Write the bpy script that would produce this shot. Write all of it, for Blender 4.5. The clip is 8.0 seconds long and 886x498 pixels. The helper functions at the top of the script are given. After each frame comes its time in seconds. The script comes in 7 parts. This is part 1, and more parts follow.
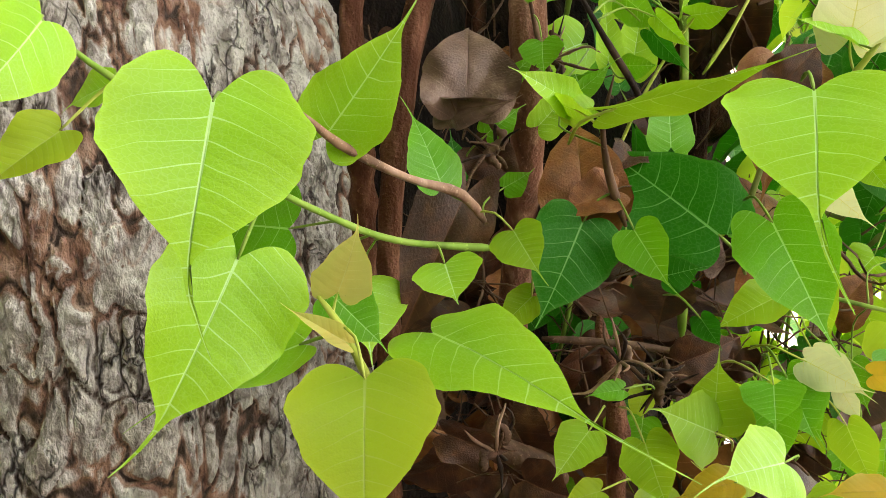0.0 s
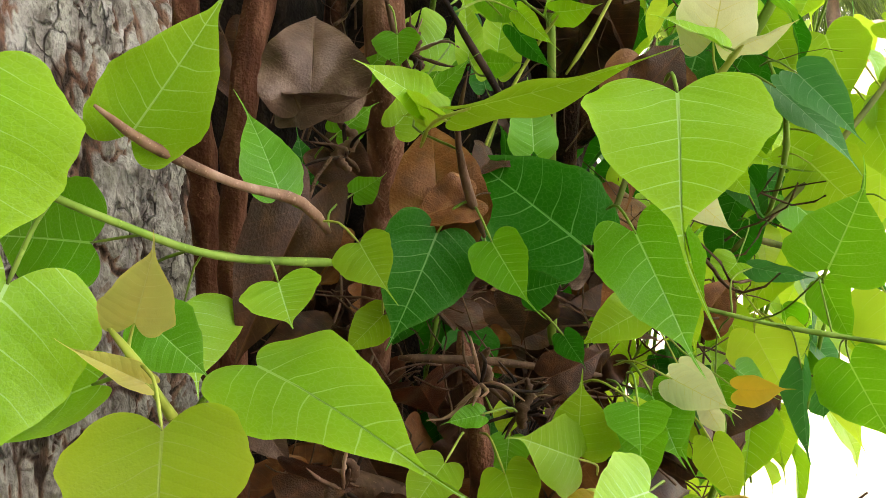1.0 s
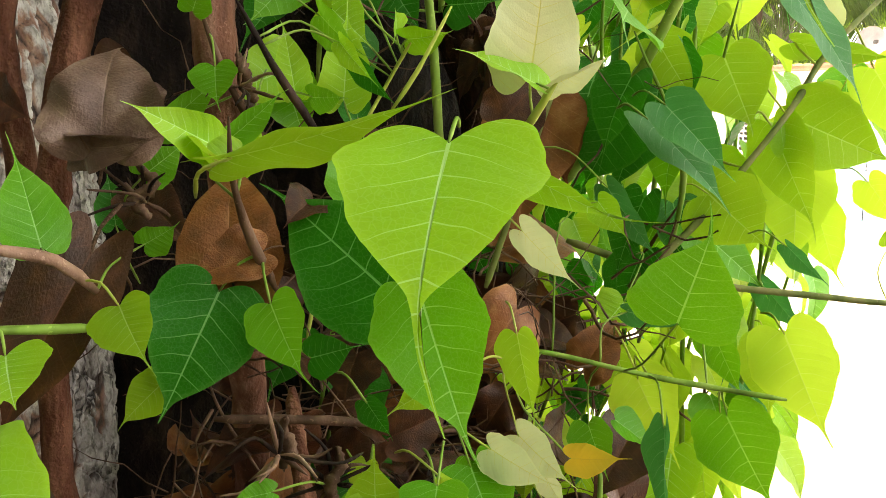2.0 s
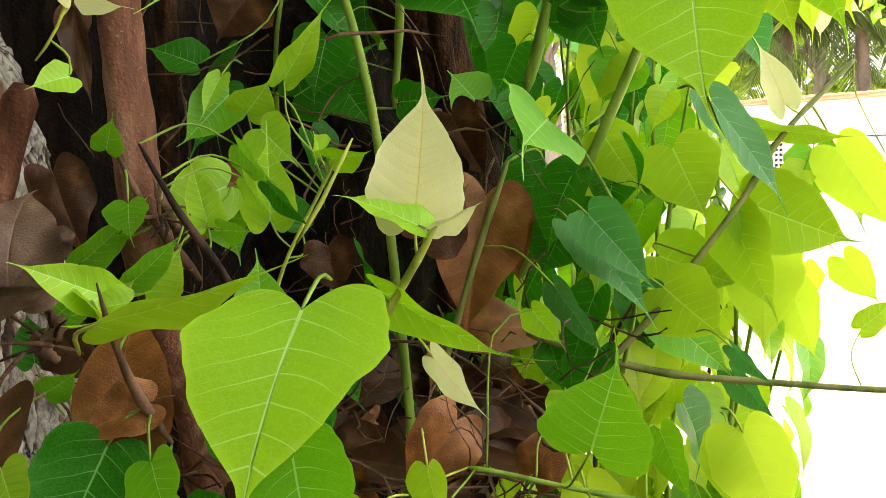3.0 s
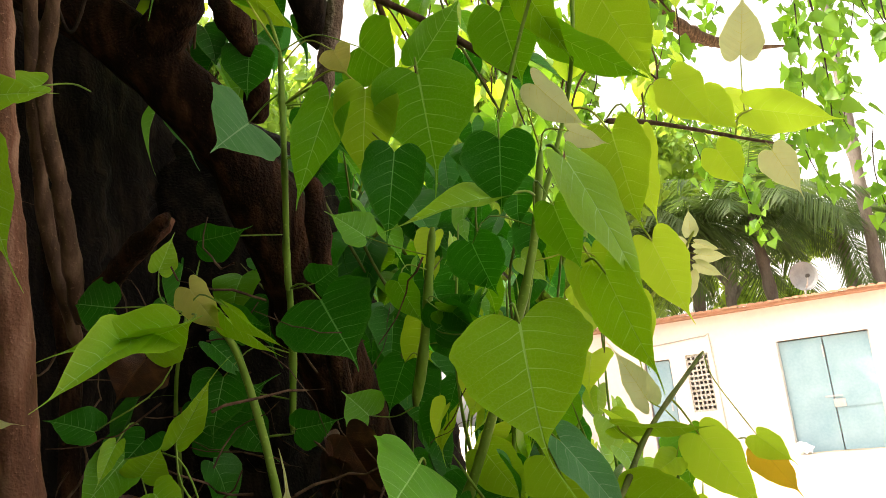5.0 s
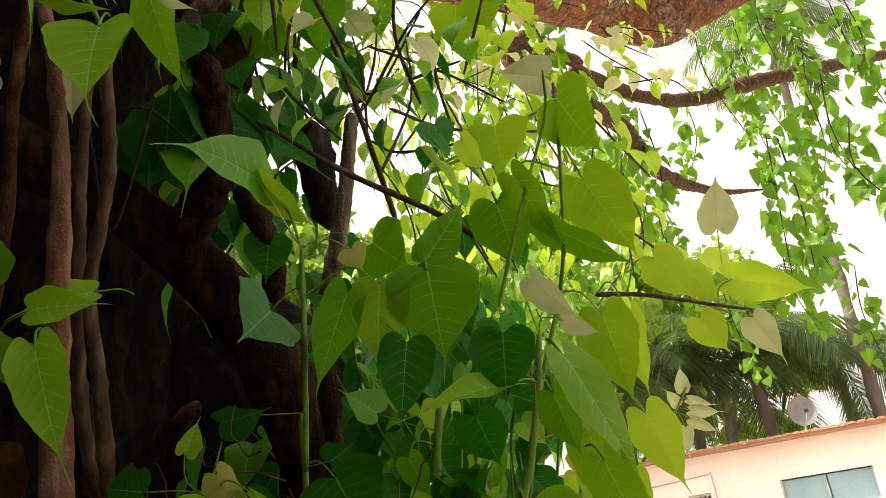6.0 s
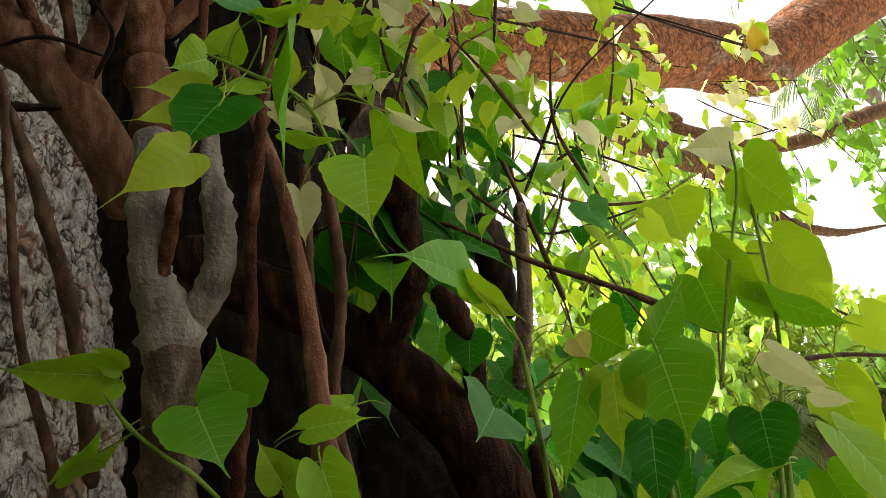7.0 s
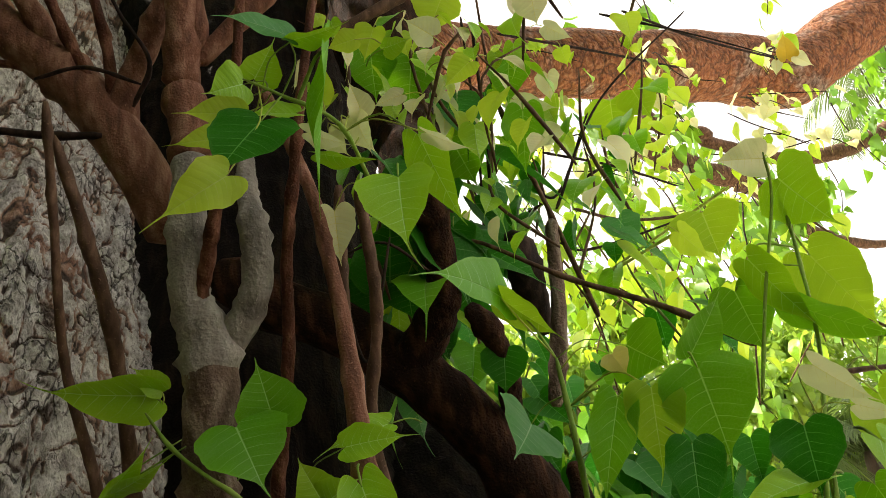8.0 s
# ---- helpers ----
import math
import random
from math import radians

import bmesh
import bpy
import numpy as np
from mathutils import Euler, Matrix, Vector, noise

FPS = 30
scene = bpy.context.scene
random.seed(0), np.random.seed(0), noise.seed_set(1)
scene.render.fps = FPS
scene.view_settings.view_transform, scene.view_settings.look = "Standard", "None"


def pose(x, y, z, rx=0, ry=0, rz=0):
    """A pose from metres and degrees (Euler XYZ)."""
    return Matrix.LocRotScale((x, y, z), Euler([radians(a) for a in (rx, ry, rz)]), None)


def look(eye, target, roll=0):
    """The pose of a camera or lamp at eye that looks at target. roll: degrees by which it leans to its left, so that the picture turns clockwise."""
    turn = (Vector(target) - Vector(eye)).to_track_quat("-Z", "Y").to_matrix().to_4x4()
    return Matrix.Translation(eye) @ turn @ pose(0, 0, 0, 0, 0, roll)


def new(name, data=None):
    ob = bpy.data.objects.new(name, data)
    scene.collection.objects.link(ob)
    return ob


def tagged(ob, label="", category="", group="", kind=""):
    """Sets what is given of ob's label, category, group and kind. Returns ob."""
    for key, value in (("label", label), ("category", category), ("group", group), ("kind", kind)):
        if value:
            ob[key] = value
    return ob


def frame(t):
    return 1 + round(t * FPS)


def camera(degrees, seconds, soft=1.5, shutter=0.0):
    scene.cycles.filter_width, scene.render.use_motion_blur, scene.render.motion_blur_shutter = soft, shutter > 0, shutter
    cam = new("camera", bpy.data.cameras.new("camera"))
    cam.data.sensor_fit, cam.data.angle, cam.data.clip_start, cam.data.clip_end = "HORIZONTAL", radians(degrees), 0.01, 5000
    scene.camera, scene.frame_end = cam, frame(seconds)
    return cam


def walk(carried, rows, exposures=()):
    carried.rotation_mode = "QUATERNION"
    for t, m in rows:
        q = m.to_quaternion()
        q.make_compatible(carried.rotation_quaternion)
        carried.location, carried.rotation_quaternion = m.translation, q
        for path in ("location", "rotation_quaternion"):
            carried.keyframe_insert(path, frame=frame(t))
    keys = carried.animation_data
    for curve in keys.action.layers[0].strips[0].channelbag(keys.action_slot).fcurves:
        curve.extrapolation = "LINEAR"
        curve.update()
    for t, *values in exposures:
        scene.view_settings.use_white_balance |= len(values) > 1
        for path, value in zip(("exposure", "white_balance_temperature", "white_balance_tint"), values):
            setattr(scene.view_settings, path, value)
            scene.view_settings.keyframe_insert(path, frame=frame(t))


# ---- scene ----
cam = camera(57.7, 8.0, 0.8)
PATH = [
    (0, (0.057, 0.0, 0.95), (-0.077, 1.98, 0.701), 0.7),
    (0.5, (0.067, 0.003, 0.949), (-0.069, 1.982, 0.699), 0.4),
    (1, (0.083, 0.064, 0.953), (0.237, 2.043, 0.706), 1.4),
    (1.5, (0.147, 0.109, 0.973), (0.349, 2.085, 0.737), 0.5),
    (1.7, (0.179, 0.112, 0.972), (0.374, 2.089, 0.739), 1.1),
    (2.8, (0.31, 0.111, 1.044), (0.344, 2.101, 0.849), -0.5),
    (3, (0.322, 0.117, 1.048), (0.374, 2.112, 0.917), -1.0),
    (3.5, (0.343, 0.105, 1.065), (0.437, 2.103, 1.111), -2.4),
    (4, (0.377, 0.075, 1.11), (0.505, 2.058, 1.337), -4.3),
    (4.2, (0.384, 0.059, 1.119), (0.526, 2.036, 1.386), -5.0),
    (5.3, (0.379, -0.001, 1.156), (0.638, 1.91, 1.689), -7.0),
    (5.5, (0.375, -0.032, 1.164), (0.64, 1.852, 1.779), -7.3),
    (6, (0.358, -0.072, 1.179), (0.641, 1.762, 1.926), -7.9),
    (6.5, (0.26, -0.101, 1.208), (0.447, 1.695, 2.069), -9.4),
    (7, (0.197, -0.095, 1.217), (0.276, 1.666, 2.163), -11.2),
    (7.5, (0.191, -0.093, 1.215), (0.229, 1.657, 2.181), -11.4),
    (8, (0.191, -0.098, 1.212), (0.206, 1.633, 2.214), -11.3),
]
EXPOSURES = [(0.0, 2.66, 7250, 12), (0.5, 2.52, 7250, 12), (1.0, 2.42, 7250, 12), (1.5, 2.40, 7250, 12), (3.0, 2.36, 7350, 12), (3.5, 2.15, 7400, 12), (4.0, 1.63, 7450, 12), (5.5, 0.88, 7600, 12), (6.0, 0.52, 7600, 12),
             (6.5, 0.36, 7550, 12), (7.0, 0.9, 7400, 12), (8.0, 1.08, 7400, 12)]
walk(cam, [(t, look(eye, target, roll)) for t, eye, target, roll in PATH], EXPOSURES)


# ---- world, sun, exposure ----
SUN_EL, SUN_AZ = 52.0, 277.0          # degrees; azimuth clockwise from +y
world = bpy.data.worlds.new("sky")
scene.world = world
world.use_nodes = True
wn = world.node_tree.nodes
sky = wn.new("ShaderNodeTexSky")
sky.sky_type, sky.sun_disc = "NISHITA", False
sky.sun_elevation, sky.sun_rotation = radians(SUN_EL), radians(SUN_AZ)
sky.air_density, sky.dust_density, sky.ozone_density = 1.0, 4.0, 1.0
haze = wn.new("ShaderNodeHueSaturation")     # a bright, milky sky
haze.inputs["Saturation"].default_value, haze.inputs["Value"].default_value = 0.16, 1.8
world.node_tree.links.new(sky.outputs[0], haze.inputs["Color"])
world.node_tree.links.new(haze.outputs[0], wn["Background"].inputs[0])
wn["Background"].inputs[1].default_value = 0.15
sun = new("sun", bpy.data.lights.new("sun", "SUN"))
sun.data.energy, sun.data.angle, sun.data.color = 4.5, radians(0.5), (1.0, 0.95, 0.86)
sd = Vector((math.sin(radians(SUN_AZ)) * math.cos(radians(SUN_EL)), math.cos(radians(SUN_AZ)) * math.cos(radians(SUN_EL)), math.sin(radians(SUN_EL))))
sun.matrix_world = look(sd * 30, (0, 0, 0))


# ---- materials ----
def tree_nodes(name):
    m = bpy.data.materials.new(name)
    m.use_nodes = True
    nt = m.node_tree
    return m, nt, nt.nodes, nt.links, nt.nodes["Principled BSDF"]


def ramp(nt, fac, stops):
    r = nt.nodes.new("ShaderNodeValToRGB")
    while len(r.color_ramp.elements) < len(stops):
        r.color_ramp.elements.new(0.5)
    for e, (p, c) in zip(r.color_ramp.elements, stops):
        e.position, e.color = p, (*c, 1)
    nt.links.new(fac, r.inputs[0])
    return r.outputs[0]


def math_node(nt, op, a, b=None):
    n = nt.nodes.new("ShaderNodeMath")
    n.operation = op
    for i, v in enumerate((a, b)):
        if v is None:
            continue
        if isinstance(v, (int, float)):
            n.inputs[i].default_value = v
        else:
            nt.links.new(v, n.inputs[i])
    return n.outputs[0]


def mix_col(nt, fac, a, b, kind="MIX"):
    n = nt.nodes.new("ShaderNodeMix")
    n.data_type, n.blend_type = "RGBA", kind
    for sock, v in ((n.inputs[0], fac), (n.inputs[6], a), (n.inputs[7], b)):
        if isinstance(v, (int, float)):
            sock.default_value = v
        elif isinstance(v, tuple):
            sock.default_value = (*v, 1)
        else:
            nt.links.new(v, sock)
    return n.outputs[2]


def noise_tex(nt, scale, detail=4.0, vec=None, stretch=None):
    n = nt.nodes.new("ShaderNodeTexNoise")
    n.inputs["Scale"].default_value, n.inputs["Detail"].default_value = scale, detail
    co = nt.nodes.new("ShaderNodeTexCoord").outputs["Object"] if vec is None else vec
    if stretch:
        mp = nt.nodes.new("ShaderNodeMapping")
        mp.inputs["Scale"].default_value = stretch
        nt.links.new(co, mp.inputs[0])
        co = mp.outputs[0]
    nt.links.new(co, n.inputs["Vector"])
    return n.outputs["Fac"]


def bump(nt, height, strength, dist, bsdf):
    b = nt.nodes.new("ShaderNodeBump")
    b.inputs["Strength"].default_value, b.inputs["Distance"].default_value = strength, dist
    nt.links.new(height, b.inputs["Height"])
    nt.links.new(b.outputs[0], bsdf.inputs["Normal"])
    return b


def leaf_material(name, base, thru, vein, rough=0.42, share=0.5, gloss=0.42):
    """A living leaf: veins along the midrib and in side pairs, some light passing through."""
    m, nt, nodes, links, p = tree_nodes(name)
    uv = nodes.new("ShaderNodeUVMap").outputs[0]
    sep = nodes.new("ShaderNodeSeparateXYZ")
    links.new(uv, sep.inputs[0])
    seedy = nodes.new("ShaderNodeVectorMath")
    seedy.operation = "ADD"
    links.new(uv, seedy.inputs[0])
    links.new(nodes.new("ShaderNodeObjectInfo").outputs["Random"], seedy.inputs[1])
    wob = noise_tex(nt, 2.5, 1.0, seedy.outputs[0])
    side = math_node(nt, "ABSOLUTE", sep.outputs[0])
    along = math_node(nt, "ADD", sep.outputs[1], math_node(nt, "MULTIPLY", math_node(nt, "SUBTRACT", wob, 0.5), 0.12))
    mid = math_node(nt, "LESS_THAN", side, math_node(nt, "SUBTRACT", 0.0105, math_node(nt, "MULTIPLY", sep.outputs[1], 0.006)))
    bow = math_node(nt, "ADD", math_node(nt, "MULTIPLY", side, 0.34), math_node(nt, "MULTIPLY", math_node(nt, "MULTIPLY", side, side), 0.45))
    phase = math_node(nt, "MULTIPLY", math_node(nt, "SUBTRACT", along, bow), 6.4)
    off = math_node(nt, "ABSOLUTE", math_node(nt, "SUBTRACT", math_node(nt, "FRACT", phase), 0.5))
    rib = math_node(nt, "LESS_THAN", off, math_node(nt, "SUBTRACT", 0.031, math_node(nt, "MULTIPLY", side, 0.055)))
    weak = nodes.new("ShaderNodeMapRange")
    weak.inputs["From Min"].default_value, weak.inputs["From Max"].default_value = 0.05, 0.44
    weak.inputs["To Min"].default_value, weak.inputs["To Max"].default_value = 0.85, 0.3
    links.new(side, weak.inputs["Value"])
    soft = math_node(nt, "MULTIPLY", rib, weak.outputs[0])
    net = nodes.new("ShaderNodeTexVoronoi")
    net.feature = "DISTANCE_TO_EDGE"
    net.inputs["Scale"].default_value = 26.0
    links.new(seedy.outputs[0], net.inputs["Vector"])
    mesh_lines = ramp(nt, net.outputs["Distance"], [(0.0, (0.16, 0.16, 0.16)), (0.09, (0, 0, 0))])
    veins = math_node(nt, "MAXIMUM", math_node(nt, "MAXIMUM", mid, soft), mesh_lines)
    rnd = nodes.new("ShaderNodeObjectInfo").outputs["Random"]
    mott = noise_tex(nt, 2.2, 6.0, seedy.outputs[0])
    fine = noise_tex(nt, 60.0, 2.0, uv)
    dark = tuple(c * 0.74 for c in base)
    lite = (min(1, base[0] * 1.3), base[1] * 1.12, base[2] * 1.0)
    col = mix_col(nt, mott, dark, lite)
    col = mix_col(nt, math_node(nt, "MULTIPLY", rnd, 0.55), col, (base[0] * 1.3, base[1] * 1.05, base[2] * 0.8))
    spots = math_node(nt, "MULTIPLY", math_node(nt, "GREATER_THAN", noise_tex(nt, 11.0, 1.0, uv), 0.76), 0.6)
    col = mix_col(nt, spots, col, (0.13, 0.09, 0.03))
    rim = nodes.new("ShaderNodeAttribute")
    rim.attribute_name = "rim"
    edge = ramp(nt, rim.outputs["Fac"], [(0.35, (0, 0, 0)), (0.98, (0.55, 0.55, 0.55))])     # blade turns yellower towards the margin
    col = mix_col(nt, edge, col, (min(base[0] * 1.5, base[1] * 0.92), min(1, base[1] * 1.03), base[2] * 0.8))
    pale = ramp(nt, rim.outputs["Fac"], [(0.93, (0, 0, 0)), (1.0, (0.55, 0.55, 0.55))])
    col = mix_col(nt, pale, col, (min(1, base[0] * 1.7 + 0.06), min(1, base[1] * 1.25 + 0.06), base[2] + 0.03))
    col = mix_col(nt, math_node(nt, "MULTIPLY", veins, 0.9), col, vein)
    links.new(col, p.inputs["Base Color"])
    p.inputs["Roughness"].default_value = rough
    p.inputs["Specular IOR Level"].default_value = gloss
    tcol = mix_col(nt, math_node(nt, "MULTIPLY", veins, 0.35), mix_col(nt, mott, tuple(c * 0.85 for c in thru), thru), tuple(c * 0.6 for c in thru))
    tr = nodes.new("ShaderNodeBsdfTranslucent")
    links.new(tcol, tr.inputs[0])
    pillow = math_node(nt, "MULTIPLY", math_node(nt, "POWER", off, 2.0), -1.1)
    height = math_node(nt, "ADD", math_node(nt, "ADD", pillow, math_node(nt, "MULTIPLY", fine, 0.25)), math_node(nt, "MULTIPLY", mott, 1.6))
    b = bump(nt, height, 0.3, 0.0022, p)
    links.new(b.outputs[0], tr.inputs["Normal"])
    mx = nodes.new("ShaderNodeMixShader")
    mx.inputs[0].default_value = share
    links.new(p.outputs[0], mx.inputs[1])
    links.new(tr.outputs[0], mx.inputs[2])
    links.new(mx.outputs[0], nodes["Material Output"].inputs[0])
    return m


LEAF = {
    "bright": leaf_material("leaf_bright", (0.235, 0.575, 0.024), (0.38, 0.78, 0.02), (0.62, 0.90, 0.36), 0.40, 0.3),
    "mid": leaf_material("leaf_mid", (0.085, 0.39, 0.008), (0.24, 0.62, 0.015), (0.46, 0.80, 0.24), 0.42, 0.33),
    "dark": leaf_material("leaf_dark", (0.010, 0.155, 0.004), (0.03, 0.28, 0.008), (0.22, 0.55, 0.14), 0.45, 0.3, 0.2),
    "teal": leaf_material("leaf_teal", (0.035, 0.23, 0.05), (0.07, 0.34, 0.06), (0.28, 0.52, 0.24), 0.5, 0.3),
    "olive": leaf_material("leaf_olive", (0.20, 0.47, 0.014), (0.44, 0.72, 0.03), (0.58, 0.80, 0.24), 0.42, 0.42),
    "yellow": leaf_material("leaf_yellow", (0.34, 0.58, 0.035), (0.58, 0.85, 0.06), (0.64, 0.78, 0.22), 0.42, 0.55),
    "pale": leaf_material("leaf_pale", (0.74, 0.81, 0.54), (0.78, 0.82, 0.42), (0.82, 0.72, 0.12), 0.35, 0.4),
    "young": leaf_material("leaf_young", (0.62, 0.58, 0.18), (0.76, 0.70, 0.2), (0.85, 0.80, 0.34), 0.2),
    "gold": leaf_material("leaf_gold", (0.52, 0.38, 0.03), (0.75, 0.5, 0.04), (0.5, 0.38, 0.05)),
}


def dry_material(name, base, pale):
    m, nt, nodes, links, p = tree_nodes(name)
    uv = nodes.new("ShaderNodeUVMap").outputs[0]
    sep = nodes.new("ShaderNodeSeparateXYZ")
    links.new(uv, sep.inputs[0])
    side = math_node(nt, "ABSOLUTE", sep.outputs[0])
    phase = math_node(nt, "MULTIPLY", math_node(nt, "SUBTRACT", sep.outputs[1], math_node(nt, "MULTIPLY", side, 0.5)), 8.0)
    off = math_node(nt, "ABSOLUTE", math_node(nt, "SUBTRACT", math_node(nt, "FRACT", phase), 0.5))
    veins = math_node(nt, "MAXIMUM", math_node(nt, "LESS_THAN", side, 0.012), math_node(nt, "MULTIPLY", math_node(nt, "LESS_THAN", off, 0.022), 0.7))
    big = noise_tex(nt, 3.5, 6.0, uv)
    fine = noise_tex(nt, 40.0, 4.0, uv)
    col = ramp(nt, big, [(0.3, tuple(c * 0.5 for c in base)), (0.5, base), (0.72, pale)])
    col = mix_col(nt, math_node(nt, "MULTIPLY", veins, 0.28), col, tuple(c * 1.3 for c in pale))
    col = mix_col(nt, math_node(nt, "MULTIPLY", fine, 0.2), col, tuple(c * 0.3 for c in base))
    links.new(col, p.inputs["Base Color"])
    p.inputs["Roughness"].default_value = 0.45
    p.inputs["Specular IOR Level"].default_value = 0.4
    bump(nt, math_node(nt, "ADD", veins, fine), 0.6, 0.0015, p)
    return m


DRY = {"brown": dry_material("dry_leaf_brown", (0.062, 0.019, 0.006), (0.16, 0.06, 0.024)),
       "rust": dry_material("dry_leaf_rust", (0.25, 0.085, 0.022), (0.40, 0.18, 0.065)),
       "grey": dry_material("dry_leaf_grey", (0.14, 0.078, 0.055), (0.28, 0.18, 0.135))}


def stem_material(name, a, b, rough=0.6, scale=60.0, bmp=0.4, dist=0.004):
    m, nt, nodes, links, p = tree_nodes(name)
    n1 = noise_tex(nt, scale, 5.0, None, (1, 1, 0.25))
    n2 = noise_tex(nt, scale * 5, 3.0)
    col = ramp(nt, n1, [(0.3, tuple(c * 0.5 for c in a)), (0.5, a), (0.7, b)])
    col = mix_col(nt, math_node(nt, "MULTIPLY", math_node(nt, "GREATER_THAN", n2, 0.66), 0.3), col, tuple(min(1, c * 1.7) for c in b))
    links.new(col, p.inputs["Base Color"])
    p.inputs["Roughness"].default_value = rough
    p.inputs["Specular IOR Level"].default_value = 0.15
    bump(nt, math_node(nt, "ADD", n1, math_node(nt, "MULTIPLY", n2, 0.4)), bmp, dist, p)
    return m


STEM = {
    "green": stem_material("stem_green", (0.20, 0.34, 0.05), (0.30, 0.42, 0.09), 0.45, 40, 0.15),
    "lime": stem_material("stem_lime", (0.40, 0.48, 0.08), (0.50, 0.56, 0.14), 0.4, 40, 0.1),
    "olive": stem_material("stem_olive", (0.16, 0.20, 0.05), (0.24, 0.22, 0.09), 0.5, 50, 0.25),
    "brown": stem_material("stem_brown", (0.10, 0.055, 0.034), (0.21, 0.125, 0.085), 0.65, 60, 0.6),
    "pink": stem_material("stem_pink", (0.34, 0.20, 0.14), (0.46, 0.31, 0.24), 0.65, 60, 0.5),
    "dark": stem_material("stem_dark", (0.022, 0.013, 0.010), (0.065, 0.038, 0.028), 0.7, 60, 0.7),
    # red sits below the bark's own tone, carrying some of the recess's shade
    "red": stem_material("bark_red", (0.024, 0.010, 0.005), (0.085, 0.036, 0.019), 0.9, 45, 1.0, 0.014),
    "rust": stem_material("root_rust", (0.105, 0.038, 0.021), (0.24, 0.108, 0.068), 0.75, 55, 1.0, 0.008),
    "grey": stem_material("bark_grey_root", (0.30, 0.27, 0.24), (0.45, 0.42, 0.38), 0.75, 30, 1.0, 0.012),
    "taupe": stem_material("root_taupe", (0.16, 0.108, 0.08), (0.32, 0.25, 0.20), 0.8, 40, 1.0, 0.012),
    "rose": stem_material("root_rose", (0.20, 0.088, 0.056), (0.35, 0.19, 0.135), 0.7, 55, 1.0, 0.006),
    # near-black: the deep shade behind the thicket is put into this colour
    "deep": stem_material("shade_bark", (0.008, 0.005, 0.004), (0.026, 0.016, 0.011), 0.85, 35, 1.0, 0.012),
}


def bark_material():
    """Old bark: grey flaking plates over red-brown inner bark, dark cracks."""
    m, nt, nodes, links, p = tree_nodes("old_bark")
    att = nodes.new("ShaderNodeAttribute")
    att.attribute_name = "depth"
    d = att.outputs["Fac"]
    n1 = noise_tex(nt, 38.0, 9.0, None, (1, 1, 0.6))
    n2 = noise_tex(nt, 120.0, 6.0, None, (1, 1, 0.5))
    n3 = noise_tex(nt, 9.0, 6.0)
    plate = ramp(nt, n1, [(0.28, (0.26, 0.225, 0.205)), (0.42, (0.44, 0.395, 0.37)), (0.60, (0.72, 0.68, 0.65))])
    plate = mix_col(nt, ramp(nt, n2, [(0.52, (0, 0, 0)), (0.62, (0.6, 0.6, 0.6))]), plate, (0.15, 0.12, 0.10))
    inner = ramp(nt, n1, [(0.3, (0.13, 0.055, 0.036)), (0.52, (0.33, 0.18, 0.125)), (0.7, (0.50, 0.36, 0.29))])
    f = math_node(nt, "ADD", d, math_node(nt, "MULTIPLY", math_node(nt, "SUBTRACT", n3, 0.5), 1.3))
    fac = ramp(nt, f, [(0.22, (0, 0, 0)), (0.36, (1, 1, 1))])
    col = mix_col(nt, fac, inner, plate)
    co = nodes.new("ShaderNodeTexCoord").outputs["Object"]
    mp = nodes.new("ShaderNodeMapping")
    mp.inputs["Scale"].default_value = (1.0, 1.0, 0.42)
    links.new(co, mp.inputs[0])
    nz = nodes.new("ShaderNodeTexNoise")
    nz.inputs["Scale"].default_value = 14.0
    nz.inputs["Detail"].default_value = 5.0
    links.new(mp.outputs[0], nz.inputs["Vector"])
    mv = nodes.new("ShaderNodeMix")
    mv.data_type, mv.blend_type = "RGBA", "LINEAR_LIGHT"
    mv.inputs[0].default_value = 0.05
    links.new(mp.outputs[0], mv.inputs[6])
    links.new(nz.outputs["Color"], mv.inputs[7])
    vor = nodes.new("ShaderNodeTexVoronoi")
    vor.feature = "DISTANCE_TO_EDGE"
    vor.inputs["Scale"].default_value = 34.0
    links.new(mv.outputs[2], vor.inputs["Vector"])
    line = ramp(nt, vor.outputs["Distance"], [(0.0, (1, 1, 1)), (0.07, (0, 0, 0))])
    line = math_node(nt, "MULTIPLY", line, ramp(nt, n3, [(0.48, (0, 0, 0)), (0.60, (0.9, 0.9, 0.9))]))
    grit = noise_tex(nt, 340.0, 4.0, None, (1, 1, 0.6))
    col = mix_col(nt, math_node(nt, "MULTIPLY", ramp(nt, grit, [(0.54, (0, 0, 0)), (0.70, (1, 1, 1))]), 0.3), col, (0.10, 0.08, 0.07))
    col = mix_col(nt, line, col, (0.04, 0.026, 0.02))
    crack = ramp(nt, d, [(0.15, (1, 1, 1)), (0.28, (0, 0, 0))])
    col = mix_col(nt, crack, col, (0.05, 0.03, 0.022))
    links.new(col, p.inputs["Base Color"])
    p.inputs["Roughness"].default_value = 0.85
    relief = math_node(nt, "ADD", n1, math_node(nt, "MULTIPLY", n2, 0.7))
    relief = math_node(nt, "SUBTRACT", math_node(nt, "ADD", relief, math_node(nt, "MULTIPLY", grit, 0.3)), math_node(nt, "MULTIPLY", line, 0.9))
    bump(nt, relief, 1.0, 0.013, p)
    return m


BARK = bark_material()


